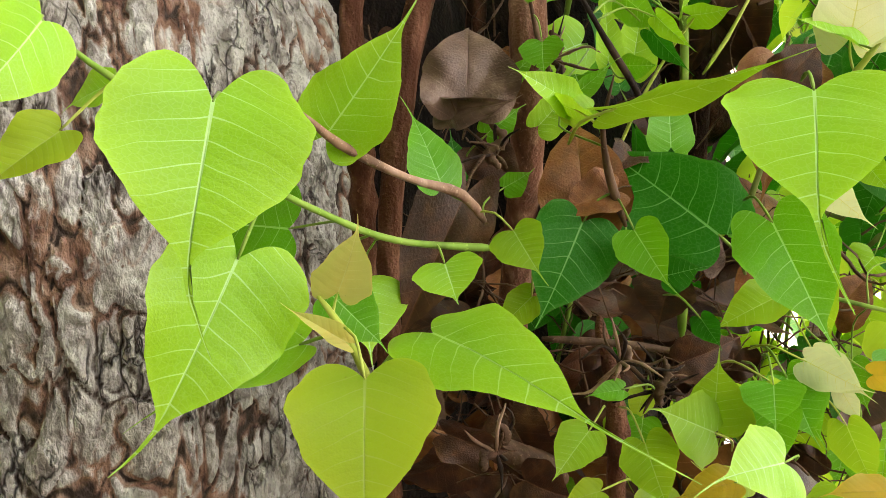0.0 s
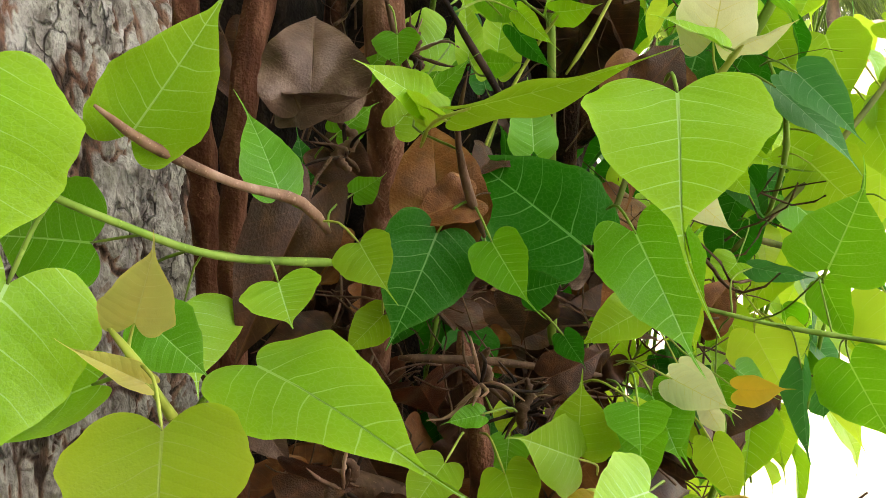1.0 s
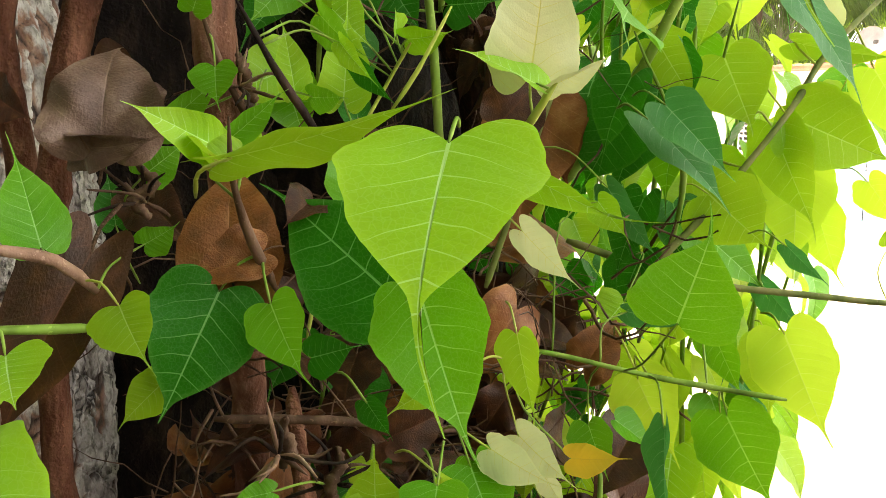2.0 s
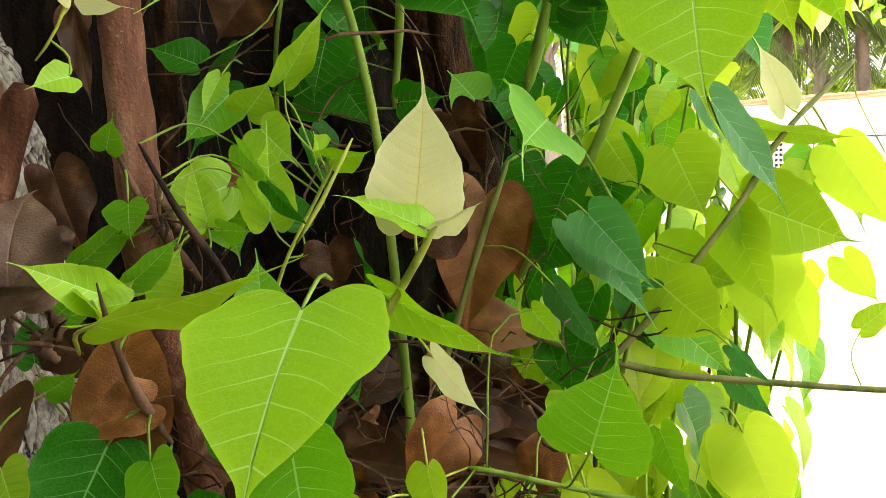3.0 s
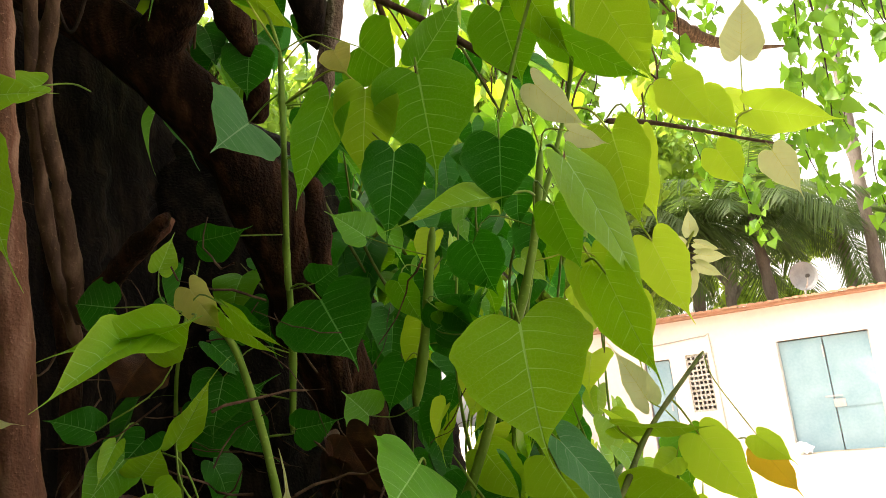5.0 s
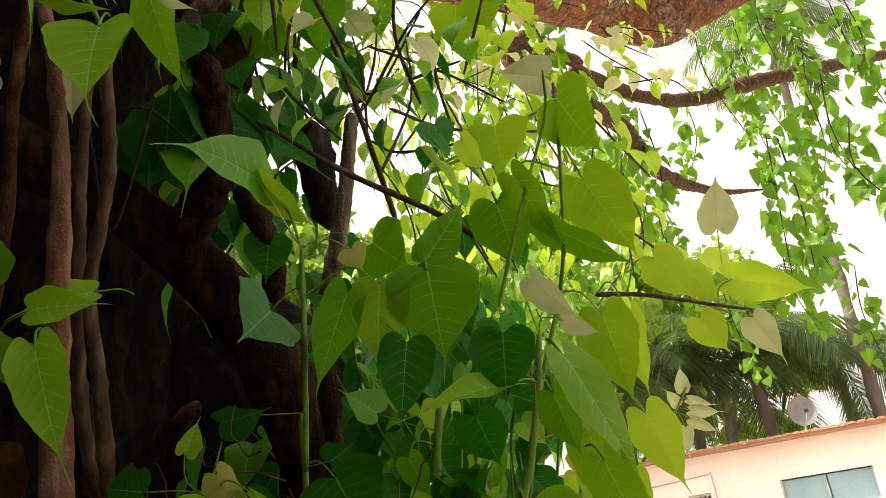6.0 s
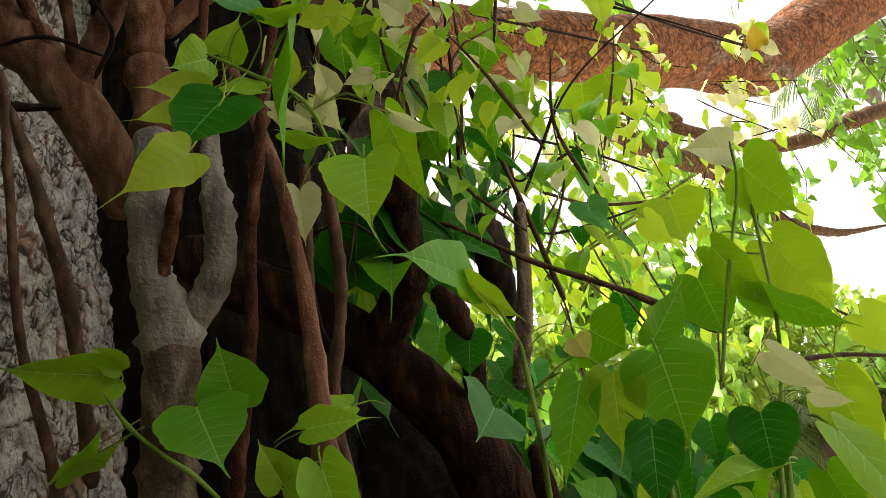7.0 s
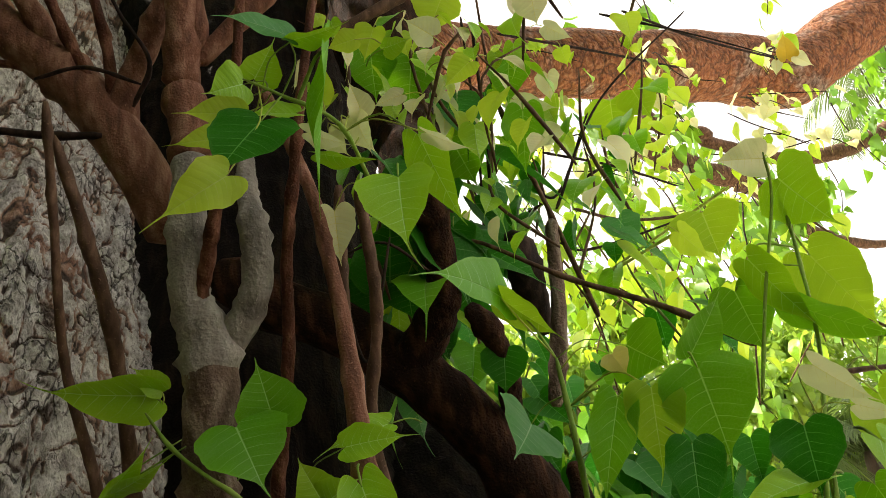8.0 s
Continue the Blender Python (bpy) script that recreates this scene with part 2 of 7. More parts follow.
def limb_bark_material():
    """Limb bark in cracked plates, orange-brown from painted-in ground bounce, with grey weathered scales."""
    m, nt, nodes, links, p = tree_nodes("limb_bark")
    warp = nodes.new("ShaderNodeTexNoise")
    warp.inputs["Scale"].default_value, warp.inputs["Detail"].default_value = 7.0, 6.0
    co = nodes.new("ShaderNodeTexCoord").outputs["Object"]
    links.new(co, warp.inputs["Vector"])
    mv = nodes.new("ShaderNodeMix")
    mv.data_type, mv.blend_type = "RGBA", "LINEAR_LIGHT"
    mv.inputs[0].default_value = 0.12
    links.new(co, mv.inputs[6])
    links.new(warp.outputs["Color"], mv.inputs[7])
    heights, lines = [], []
    for scale in (9.0, 24.0):
        cell = nodes.new("ShaderNodeTexVoronoi")
        cell.feature = "DISTANCE_TO_EDGE"
        cell.inputs["Scale"].default_value = scale
        links.new(mv.outputs[2], cell.inputs["Vector"])
        lines.append(ramp(nt, cell.outputs["Distance"], [(0.0, (1, 1, 1)), (0.09, (0, 0, 0))]))
        heights.append(cell.outputs["Distance"])
    n1, n2 = noise_tex(nt, 5.0, 7.0), noise_tex(nt, 40.0, 6.0)
    col = ramp(nt, n2, [(0.3, (0.15, 0.045, 0.018)), (0.5, (0.32, 0.115, 0.048)), (0.7, (0.42, 0.19, 0.095))])
    col = mix_col(nt, ramp(nt, n1, [(0.56, (0, 0, 0)), (0.68, (0.7, 0.7, 0.7))]), col, ramp(nt, n2, [(0.35, (0.13, 0.11, 0.10)), (0.65, (0.42, 0.38, 0.34))]))
    col = mix_col(nt, math_node(nt, "MULTIPLY", lines[0], 0.7), col, (0.05, 0.022, 0.013))
    col = mix_col(nt, math_node(nt, "MULTIPLY", lines[1], 0.45), col, (0.06, 0.028, 0.017))
    links.new(col, p.inputs["Base Color"])
    p.inputs["Roughness"].default_value = 0.9
    h = math_node(nt, "ADD", math_node(nt, "ADD", heights[0], math_node(nt, "MULTIPLY", heights[1], 0.5)), math_node(nt, "MULTIPLY", n2, 0.5))
    bump(nt, h, 1.0, 0.06, p)
    return m


STEM["orange"] = limb_bark_material()


def plain_material(name, a, b, scale, rough=0.8, bmp=0.2, dist=0.01, stretch=None):
    m, nt, nodes, links, p = tree_nodes(name)
    n1 = noise_tex(nt, scale, 6.0, None, stretch)
    n2 = noise_tex(nt, scale * 9, 4.0, None, stretch)
    f = math_node(nt, "ADD", math_node(nt, "MULTIPLY", n1, 0.7), math_node(nt, "MULTIPLY", n2, 0.3))
    links.new(ramp(nt, f, [(0.35, a), (0.65, b)]), p.inputs["Base Color"])
    p.inputs["Roughness"].default_value = rough
    bump(nt, f, bmp, dist, p)
    return m


M_GROUND = plain_material("sandy_ground", (0.42, 0.35, 0.27), (0.60, 0.53, 0.44), 1.6, 0.95, 0.5, 0.03)
# kept dark so the unseen walls throw little light back
M_BLOCK = plain_material("light_block_dark", (0.07, 0.075, 0.05), (0.16, 0.155, 0.12), 2.5, 0.95)
M_SOIL = plain_material("bounce_patch_soil", (0.05, 0.032, 0.02), (0.15, 0.095, 0.06), 6, 0.95, 0.8, 0.03)
M_WALL = plain_material("peach_plaster", (0.78, 0.66, 0.63), (0.86, 0.76, 0.74), 1.2, 0.9, 0.15)
M_DOOR = plain_material("blue_steel_paint", (0.22, 0.36, 0.44), (0.32, 0.46, 0.53), 2.5, 0.5, 0.1)
M_DARK = plain_material("dark_recess", (0.03, 0.03, 0.03), (0.06, 0.055, 0.05), 3, 0.9)
M_TILE = plain_material("clay_tile", (0.34, 0.15, 0.09), (0.48, 0.26, 0.17), 6, 0.85)
M_CEMENT = plain_material("cement", (0.42, 0.40, 0.37), (0.55, 0.52, 0.48), 3, 0.9)
M_METAL = plain_material("dull_metal", (0.42, 0.43, 0.44), (0.55, 0.56, 0.57), 6, 0.45)
M_DISH = plain_material("grey_dish_paint", (0.17, 0.18, 0.19), (0.25, 0.26, 0.27), 8, 0.6)
M_WHITE = plain_material("white_plastic", (0.72, 0.72, 0.72), (0.82, 0.82, 0.82), 8, 0.4)
M_TRUNK = plain_material("far_trunk", (0.09, 0.075, 0.065), (0.20, 0.175, 0.155), 5, 0.9, 0.8, 0.02, (1, 1, 0.3))


def far_leaf_material(name, dark, lite, thru):
    m, nt, nodes, links, p = tree_nodes(name)
    rnd = nodes.new("ShaderNodeNewGeometry").outputs["Random Per Island"]
    links.new(mix_col(nt, rnd, dark, lite), p.inputs["Base Color"])
    p.inputs["Roughness"].default_value = 0.45
    tr = nodes.new("ShaderNodeBsdfTranslucent")
    tr.inputs[0].default_value = (*thru, 1)
    mx = nodes.new("ShaderNodeMixShader")
    mx.inputs[0].default_value = 0.45
    links.new(p.outputs[0], mx.inputs[1])
    links.new(tr.outputs[0], mx.inputs[2])
    links.new(mx.outputs[0], nodes["Material Output"].inputs[0])
    return m


M_FAR = far_leaf_material("far_leaves", (0.05, 0.14, 0.02), (0.16, 0.30, 0.04), (0.40, 0.58, 0.06))
M_CROWN = far_leaf_material("crown_leaves", (0.06, 0.18, 0.02), (0.18, 0.36, 0.03), (0.34, 0.52, 0.04))
M_SPRAY = far_leaf_material("spray_leaves", (0.04, 0.15, 0.012), (0.13, 0.30, 0.02), (0.20, 0.42, 0.02))
M_PALM = far_leaf_material("palm_leaves", (0.025, 0.06, 0.02), (0.07, 0.12, 0.035), (0.13, 0.21, 0.04))


# ---- makers ----
def mesh_from(name, verts, faces, mat, smooth=True, uvs=None):
    me = bpy.data.meshes.new(name)
    me.from_pydata(verts, [], faces)
    if uvs is not None:
        lay = me.uv_layers.new(name="UVMap")
        for lp in me.loops:
            lay.data[lp.index].uv = uvs[lp.vertex_index]
    if smooth:
        me.shade_smooth()
    me.materials.append(mat)
    return me


def child(name, me, parent, label=""):
    """A mesh as one part; its coordinates are the world's, the parent only moves."""
    ob = new(name, me)
    if parent is not None:
        ob.parent = parent
        ob.matrix_parent_inverse = Matrix.Translation(parent_place(parent)).inverted()
    if label:
        tagged(ob, label)
    return ob


PLACE = {}


def parent_place(ob):
    return PLACE.get(ob.name, Vector((0, 0, 0)))


def thing(name, place, label, category, group="", kind=""):
    ob = new(name)
    ob.empty_display_size = 0.05
    ob.location = place
    PLACE[ob.name] = Vector(place)
    return tagged(ob, label, category, group, kind)


def smooth_line(pts, rads, step):
    """Catmull-Rom through a few joints, with radii."""
    pts = [Vector(p) for p in pts]
    ext = [pts[0] * 2 - pts[1], *pts, pts[-1] * 2 - pts[-2]]
    out, rr = [], []
    for i in range(len(pts) - 1):
        a, b, c, d = ext[i:i + 4]
        n = max(2, int((c - b).length / step))
        for k in range(n):
            t = k / n
            out.append(0.5 * (2 * b + (c - a) * t + (2 * a - 5 * b + 4 * c - d) * t * t + (3 * b - a - 3 * c + d) * t ** 3))
            rr.append(rads[i] * (1 - t) + rads[i + 1] * t)
    return out + [pts[-1]], rr + [rads[-1]]


def tube(pts, rads, mat, sides=8, step=0.012, lump=0.12, knots=0, seed=0):
    """A tapered, slightly crooked stem with rounded ends and a few nodes."""
    line, rr = smooth_line(pts, rads, step)
    rng = random.Random(seed)
    at = [rng.randrange(2, max(3, len(line) - 2)) for _ in range(knots)]
    verts, faces = [], []
    up = Vector((0.31, 0.17, 0.93))
    n = len(line)
    for i, (p, r) in enumerate(zip(line, rr)):
        way = (line[min(i + 1, n - 1)] - line[max(i - 1, 0)]).normalized()
        u = way.cross(up)
        u = u.normalized() if u.length > 1e-4 else way.orthogonal().normalized()
        v = way.cross(u)
        up = u.cross(way)
        g = 1.0 + sum(0.24 for k in at if abs(k - i) == 0) + sum(0.1 for k in at if abs(k - i) == 1)
        if i in (0, n - 1):
            g *= 0.55
        for s in range(sides):
            a = 2 * math.pi * s / sides
            d = u * math.cos(a) + v * math.sin(a)
            q = (p + d * r) * (0.5 / max(r, 0.002))
            w = 1 + lump * (noise.noise(q) + 0.35 * noise.noise(q * 3.1) + 0.2 * noise.noise(q * 7.3))
            verts.append(p + d * r * g * w)
    for i in range(n - 1):
        for s in range(sides):
            t = (s + 1) % sides
            faces.append((i * sides + s, i * sides + t, (i + 1) * sides + t, (i + 1) * sides + s))
    faces.append(tuple(range(sides - 1, -1, -1)))
    faces.append(tuple((n - 1) * sides + s for s in range(sides)))
    return mesh_from("stem", verts, faces, mat)


def leaf_outline(tail, rounds=1):
    """Half outline of a heart-shaped leaf with a drip tip, from the notch round to the tip; length 1, half width 0.5."""
    side = [(0.0, 0.0), (0.06, -0.055), (0.15, -0.105), (0.26, -0.115), (0.365, -0.07), (0.445, 0.02), (0.488, 0.13), (0.497, 0.24),
            (0.475, 0.36), (0.425, 0.48), (0.355, 0.60), (0.27, 0.71), (0.18, 0.81), (0.10, 0.89), (0.045, 0.955), (0.018, 1.03)]
    for _ in range(rounds):             # round the outline off between its corners
        fine = []
        for i in range(len(side) - 1):
            p0, p1, p2, p3 = side[max(i - 1, 0)], side[i], side[i + 1], side[min(i + 2, len(side) - 1)]
            fine.append(p1)
            fine.append(tuple((9 * (b + c) - a - d) / 16 for a, b, c, d in zip(p0, p1, p2, p3)))
        side = fine + [side[-1]]
    return side + [(0.012, 1.03 + tail * 0.4), (0.009, 1.03 + tail * 0.75), (0.003, 1.03 + tail)]


def leaf_mesh(length, width, fold, curl, tail, mat, seed, wave=0.034, crumple=0.0, lobe=0.0, rounds=1):
    """fold: degrees by which each half rises; curl: degrees by which the blade bends down along its length."""
    rng = random.Random(seed)
    lobe = lobe or rng.uniform(0.95, 1.7)
    half = [(x, y * lobe if y < 0 else y) for x, y in leaf_outline(tail, rounds)]
    rings = (0.3, 0.55, 0.78, 0.94, 1.0)
    verts, uvs, faces = [], [], []
    ph, ph2, bent = rng.uniform(0, 6.3), rng.uniform(0, 6.3), rng.uniform(-0.5, 0.5)
    asym = rng.uniform(0.94, 1.06)

    def shape(x, y):
        sx = x * width * (asym if x > 0 else 2 - asym)
        edge = abs(x) * 2
        ca = math.radians(fold)
        z = abs(sx) * math.sin(ca)
        sx *= math.cos(ca)
        z += length * wave * edge * math.sin(9 * y + ph + (2.1 if x > 0 else 0)) + length * 0.5 * wave * math.sin(5 * x + ph2)
        z += crumple * length * edge * noise.noise(Vector((x * 3 + seed, y * 3, 0.3))) * 1.6
        jag = 1 + (0.030 * math.sin(15 * y + ph + (1.7 if x > 0 else 0)) + 0.012 * math.sin(41 * y + ph2)) * (edge > 0.55)
        sx *= jag
        yy = y * length
        if y > 0 and abs(curl) > 0.1:
            k = radians(curl) / length
            a = k * yy
            out = math.sin(a) / k, -(1 - math.cos(a)) / k
            yy, z = out[0] - z * math.sin(a) * -1 * 0, z * math.cos(a) + out[1]
        if y > 1.0:
            sx += (y - 1.0) ** 1.5 * bent * length * 1.2
        return (sx, yy, z)

    rim = []

    def add(x, y, r=0.0):
        rim.append(r)
        verts.append(shape(x, y))
        uvs.append((x, y))
        return len(verts) - 1

    spine = [add(0, 0.0)]
    n = len(half)
    last = n - 1
    grid = {}
    for s, sg in ((0, -1), (1, 1)):
        for k, r in enumerate(rings):
            for j, (x, y) in enumerate(half):
                if j == 0:
                    continue
                yy, xx = y * r, x * r
                grid[s, k, j] = add(sg * xx, yy, r)
    mid = {k: add(0, half[last][1] * r) for k, r in enumerate(rings)}
    for s in (0, 1):
        for k in range(len(rings)):
            for j in range(1, n):
                a = grid[s, k, j]
                b = grid[s, k, j + 1] if j < last else mid[k]
                if k == 0:
                    f = (spine[0], a, b)
                else:
                    c = grid[s, k - 1, j + 1] if j < last else mid[k - 1]
                    f = (grid[s, k - 1, j], a, b, c)
                faces.append(f if s else tuple(reversed(f)))
    me = mesh_from("leaf", verts, faces, mat, True, uvs)
    me.attributes.new("rim", "FLOAT", "POINT").data.foreach_set("value", rim)
    return me


COUNT = [0]


def place_leaf(name, parent, me, base, way, normal, label=""):
    """A leaf object, its base at base, its tip towards way, its upper face towards normal."""
    y = Vector(way).normalized()
    z = Vector(normal)
    z = (z - y * z.dot(y)).normalized()
    x = y.cross(z)
    m = Matrix((x, y, z)).transposed().to_4x4()
    m.translation = Vector(base)
    ob = new(name, me)
    if parent is not None:
        ob.parent = parent
        m = Matrix.Translation(-parent_place(parent)) @ m
    ob.matrix_basis = m
    if label:
        tagged(ob, label)
    return ob


def petiole(leaf_ob, base, start, way, mat, r=0.0011):
    """The stalk from the stem to the blade, as a part of the leaf, in the leaf's own axes."""
    base, start, way = Vector(base), Vector(start), Vector(way).normalized()
    gap = (start - base).length
    mid = base - way * gap * 0.35
    inv = leaf_ob.matrix_basis.inverted()
    if leaf_ob.parent is not None:
        inv = inv @ Matrix.Translation(-parent_place(leaf_ob.parent))
    pts = [inv @ p for p in (start, start.lerp(mid, 0.6) + Vector((0, 0, gap * 0.06)), base)]
    ob = new("petiole", tube(pts, (r * 1.3, r, r), mat, 5, max(0.006, gap / 8), 0.05))
    ob.parent = leaf_ob
    return ob


def leaf(shoot, base, way, normal, length, width, tone="bright", fold=8, curl=15, tail=0.35, stalk=None, lobe=0.0):
    COUNT[0] += 1
    me = leaf_mesh(length, width, fold, curl, tail, LEAF[tone], COUNT[0], lobe=lobe, rounds=2 if length > 0.06 else 1)
    ob = place_leaf("leaf", shoot, me, base, way, normal)
    if stalk is not None:
        petiole(ob, base, stalk, way, STEM["lime" if tone in ("yellow", "pale", "young", "olive") else "green"], max(0.0009, length * 0.013))
    return ob


DRY_STALK = []


def dry_stalk(ob, s):
    """The withered stalk of a dead leaf."""
    if not DRY_STALK:
        DRY_STALK.append(tube([(0, 0.02, 0.0), (0.02, -0.14, 0.03), (-0.01, -0.32, 0.01)], (0.014, 0.012, 0.016), STEM["brown"], 5, 0.06, 0.1))
    st = new("petiole", DRY_STALK[0])
    st.parent = ob
    st.matrix_basis = Matrix.Diagonal((s, s, s, 1))


def dry_leaf(base, way, normal, length, width, tone="brown", fold=12, curl=40, crumple=0.09, label="dry brown heart-shaped leaf caught among the stems"):
    COUNT[0] += 1
    me = leaf_mesh(length, width, fold, curl, 0.12, DRY[tone], COUNT[0], 0.035, crumple)
    ob = place_leaf("dry_leaf", None, me, base, way, normal)
    dry_stalk(ob, length)
    return tagged(ob, label, "dry leaf", "dry leaves")


def shoot(stem_pts, r0, r1, mat="green", label="young green shoot with heart-shaped leaves", sides=9, knots=3, lump=0.1):
    ob = thing("leafy_shoot", stem_pts[0], label, "shoot", "shoots of the fig tree")
    n = len(stem_pts)
    r1 = r1 * 0.55 if mat in ("brown", "dark") else r1
    rads = [0.8 * (r0 + (r1 - r0) * i / (n - 1)) for i in range(n)]
    COUNT[0] += 1
    child("stem", tube(stem_pts, rads, STEM[mat], sides, 0.012, lump, knots, COUNT[0]), ob)
    return ob


# ---- the ground ----
def ground():
    xs = [-400, -120, -40, -15] + [-8 + i * 0.8 for i in range(31)] + [22, 30, 60, 150, 400]
    ys = [-400, -120, -40, -15] + [-8 + i * 0.8 for i in range(31)] + [22, 30, 60, 150, 400]
    verts = [(x, y, (0.03 * noise.noise(Vector((x * 0.7, y * 0.7, 0))) if abs(x) < 20 and abs(y) < 20 else 0) - 0.02) for y in ys for x in xs]
    w = len(xs)
    faces = [(j * w + i, j * w + i + 1, (j + 1) * w + i + 1, (j + 1) * w + i) for j in range(len(ys) - 1) for i in range(w - 1)]
    ob = new("ground", mesh_from("ground", verts, faces, M_GROUND))
    tagged(ob, "pale dry sandy yard in bright sun", "ground", kind="structure")


ground()


def tree_soil():
    """Brown soil under the tree, a low swell on the yard, added to cut bounced light."""
    verts, faces, n = [(-1.6, -3.2, 0.035)], [], 60
    for k in range(1, 9):
        for i in range(n):
            a = 2 * math.pi * i / n
            r = k / 8 * (1 + 0.06 * noise.noise(Vector((math.cos(a) * 2, math.sin(a) * 2, 0.5))))
            verts.append((-1.6 + 6.0 * r * math.cos(a), -3.2 + 5.7 * r * math.sin(a), 0.035 - 0.07 * (k / 8) ** 4 + 0.012 * noise.noise(Vector((r * 9, a * 5, 0)))))
    for i in range(n):
        j = (i + 1) % n
        faces.append((0, 1 + i, 1 + j))
        for k in range(7):
            faces.append((1 + k * n + i, 1 + (k + 1) * n + i, 1 + (k + 1) * n + j, 1 + k * n + j))
    tagged(new("soil_bounce_patch", mesh_from("soil_bounce_patch", verts, faces, M_SOIL)), "dark brown soil under the tree, added to cut light off the ground", "ground", kind="structure")


tree_soil()
# walls out of view, added to block low light behind the camera
bmw = bmesh.new()
for d in ((-9.0, 8.0, -5.2, -5.0, -0.1, 2.6), (8.0, 8.2, -5.2, -1.0, -0.1, 2.6), (-9.2, -9.0, -5.2, 12.0, -0.1, 2.6)):
    vv = [bmw.verts.new((x, y, z)) for z in d[4:6] for y in d[2:4] for x in d[0:2]]
    for f in ((0, 2, 3, 1), (4, 5, 7, 6), (0, 1, 5, 4), (2, 6, 7, 3), (0, 4, 6, 2), (1, 3, 7, 5)):
        bmw.faces.new([vv[i] for i in f])
wme = bpy.data.meshes.new("light_block_wall")
bmesh.ops.recalc_face_normals(bmw, faces=bmw.faces)
bmw.to_mesh(wme)
bmw.free()
wme.materials.append(M_BLOCK)
tagged(new("light_block_wall", wme), "plain dark wall out of view, added to block light from behind", "wall", kind="structure")

# ---- the old fig tree ----
TREE = thing("fig_tree", (-0.45, 1.12, 0), "old fig tree with grey flaking bark and hanging roots", "tree")


def bark_height(th, z):
    """Plates of the bark, each at a level of its own: 0 in a crack, 1 on a thick plate."""
    q = Vector((math.cos(th) * 3.2, math.sin(th) * 3.2, z * 2.0))
    warp = Vector((noise.noise(q * 2.1), noise.noise(q * 2.1 + Vector((7, 3, 1))), noise.noise(q * 2.1 + Vector((1, 9, 5)))))
    p = Vector((q.x * 2.2, q.y * 2.2, z * 10.0)) + warp * 0.9
    p += Vector((noise.noise(p * 2.7), noise.noise(p * 2.7 + Vector((4, 4, 4))), noise.noise(p * 2.7 + Vector((8, 1, 2))))) * 0.3
    dist, at = noise.voronoi(p)
    level = 0.5 + 0.5 * math.tanh(2.4 * noise.noise(at[0] * 0.9 + Vector((0.4, 0.7, 0.2))))
    d2, _ = noise.voronoi(p * 2.6)
    crack = min(1.0, (dist[1] - dist[0]) * 5.0)
    split = min(1.0, (d2[1] - d2[0]) * 4.5)
    return crack * (0.36 + 0.64 * level) * (0.6 + 0.4 * split), level


def trunk_slide(z):
    """The old trunk bends aside above hip height."""
    s = min(1.0, max(0.0, (z - 0.7) / 0.8))
    return -0.21 * s * s - 0.15 * max(0.0, z - 1.1)


def old_trunk(cx, cy, rad, zs, th0, th1, nth, lean=(-0.10, 0.32), seed=0.0, rel=0.015, mat=None, cap=0.0, slide=None):
    verts, faces, dep = [], [], []
    z1 = zs[-1]
    for z in zs:
        sx = slide(z) if slide else lean[0] * max(0.0, z - 1)
        for i in range(nth + 1):
            th = th0 + (th1 - th0) * i / nth
            big = noise.noise(Vector((math.cos(th) * 1.4 + seed, math.sin(th) * 1.4, z * 0.9)))
            rib = noise.noise(Vector((math.cos(th) * 5 + seed, math.sin(th) * 5, z * 0.7)))
            h, fl = bark_height(th + seed, z)
            f3 = Vector((math.cos(th) * 13, math.sin(th) * 13, z * 22))
            fine = noise.noise(f3) + 0.7 * abs(noise.noise(f3 * 2.3)) + 0.5 * noise.noise(f3 * 4.1)
            r = rad * (1 + 0.13 * max(0.0, 0.9 - z) ** 2) + 0.035 * big + 0.02 * rib + rel * (h - 0.5) + 0.005 * fine
            if cap and z > z1 - cap:
                r *= math.sqrt(max(0.0, 1 - ((z - z1 + cap) / cap) ** 2))
            verts.append((cx + sx + r * math.cos(th), cy + lean[1] * max(0.0, z - 1) + r * math.sin(th), z))
            dep.append(h * 0.8 + 0.2 * (0.5 + 0.5 * fine))
    w = nth + 1
    faces = [(j * w + i, j * w + i + 1, (j + 1) * w + i + 1, (j + 1) * w + i) for j in range(len(zs) - 1) for i in range(nth)]
    me = mesh_from("trunk", verts, faces, mat or BARK)
    at = me.attributes.new("depth", "FLOAT", "POINT")
    at.data.foreach_set("value", dep)
    return me


def span(a, b, n):
    return [a + (b - a) * i / n for i in range(n + 1)]


child("trunk", old_trunk(-0.47, 1.10, 0.355, span(-0.05, 0.5, 25) + span(0.503, 2.7, 700) + span(2.73, 4.6, 60), -math.pi * 1.02, math.pi * 0.12, 390, slide=trunk_slide), TREE,
      "grey flaking bark over red-brown inner bark")
child("trunk", old_trunk(-0.47, 1.10, 0.345, span(-0.05, 4.6, 60), math.pi * 0.1, math.pi * 1.0, 40, slide=trunk_slide), TREE)
# masses added to close the recess; its shade is in their bark colour
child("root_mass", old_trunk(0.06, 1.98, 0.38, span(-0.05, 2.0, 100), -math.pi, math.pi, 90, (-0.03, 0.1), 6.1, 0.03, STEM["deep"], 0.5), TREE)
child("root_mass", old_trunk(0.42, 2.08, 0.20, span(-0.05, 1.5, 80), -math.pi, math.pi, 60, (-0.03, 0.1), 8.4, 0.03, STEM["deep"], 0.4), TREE)
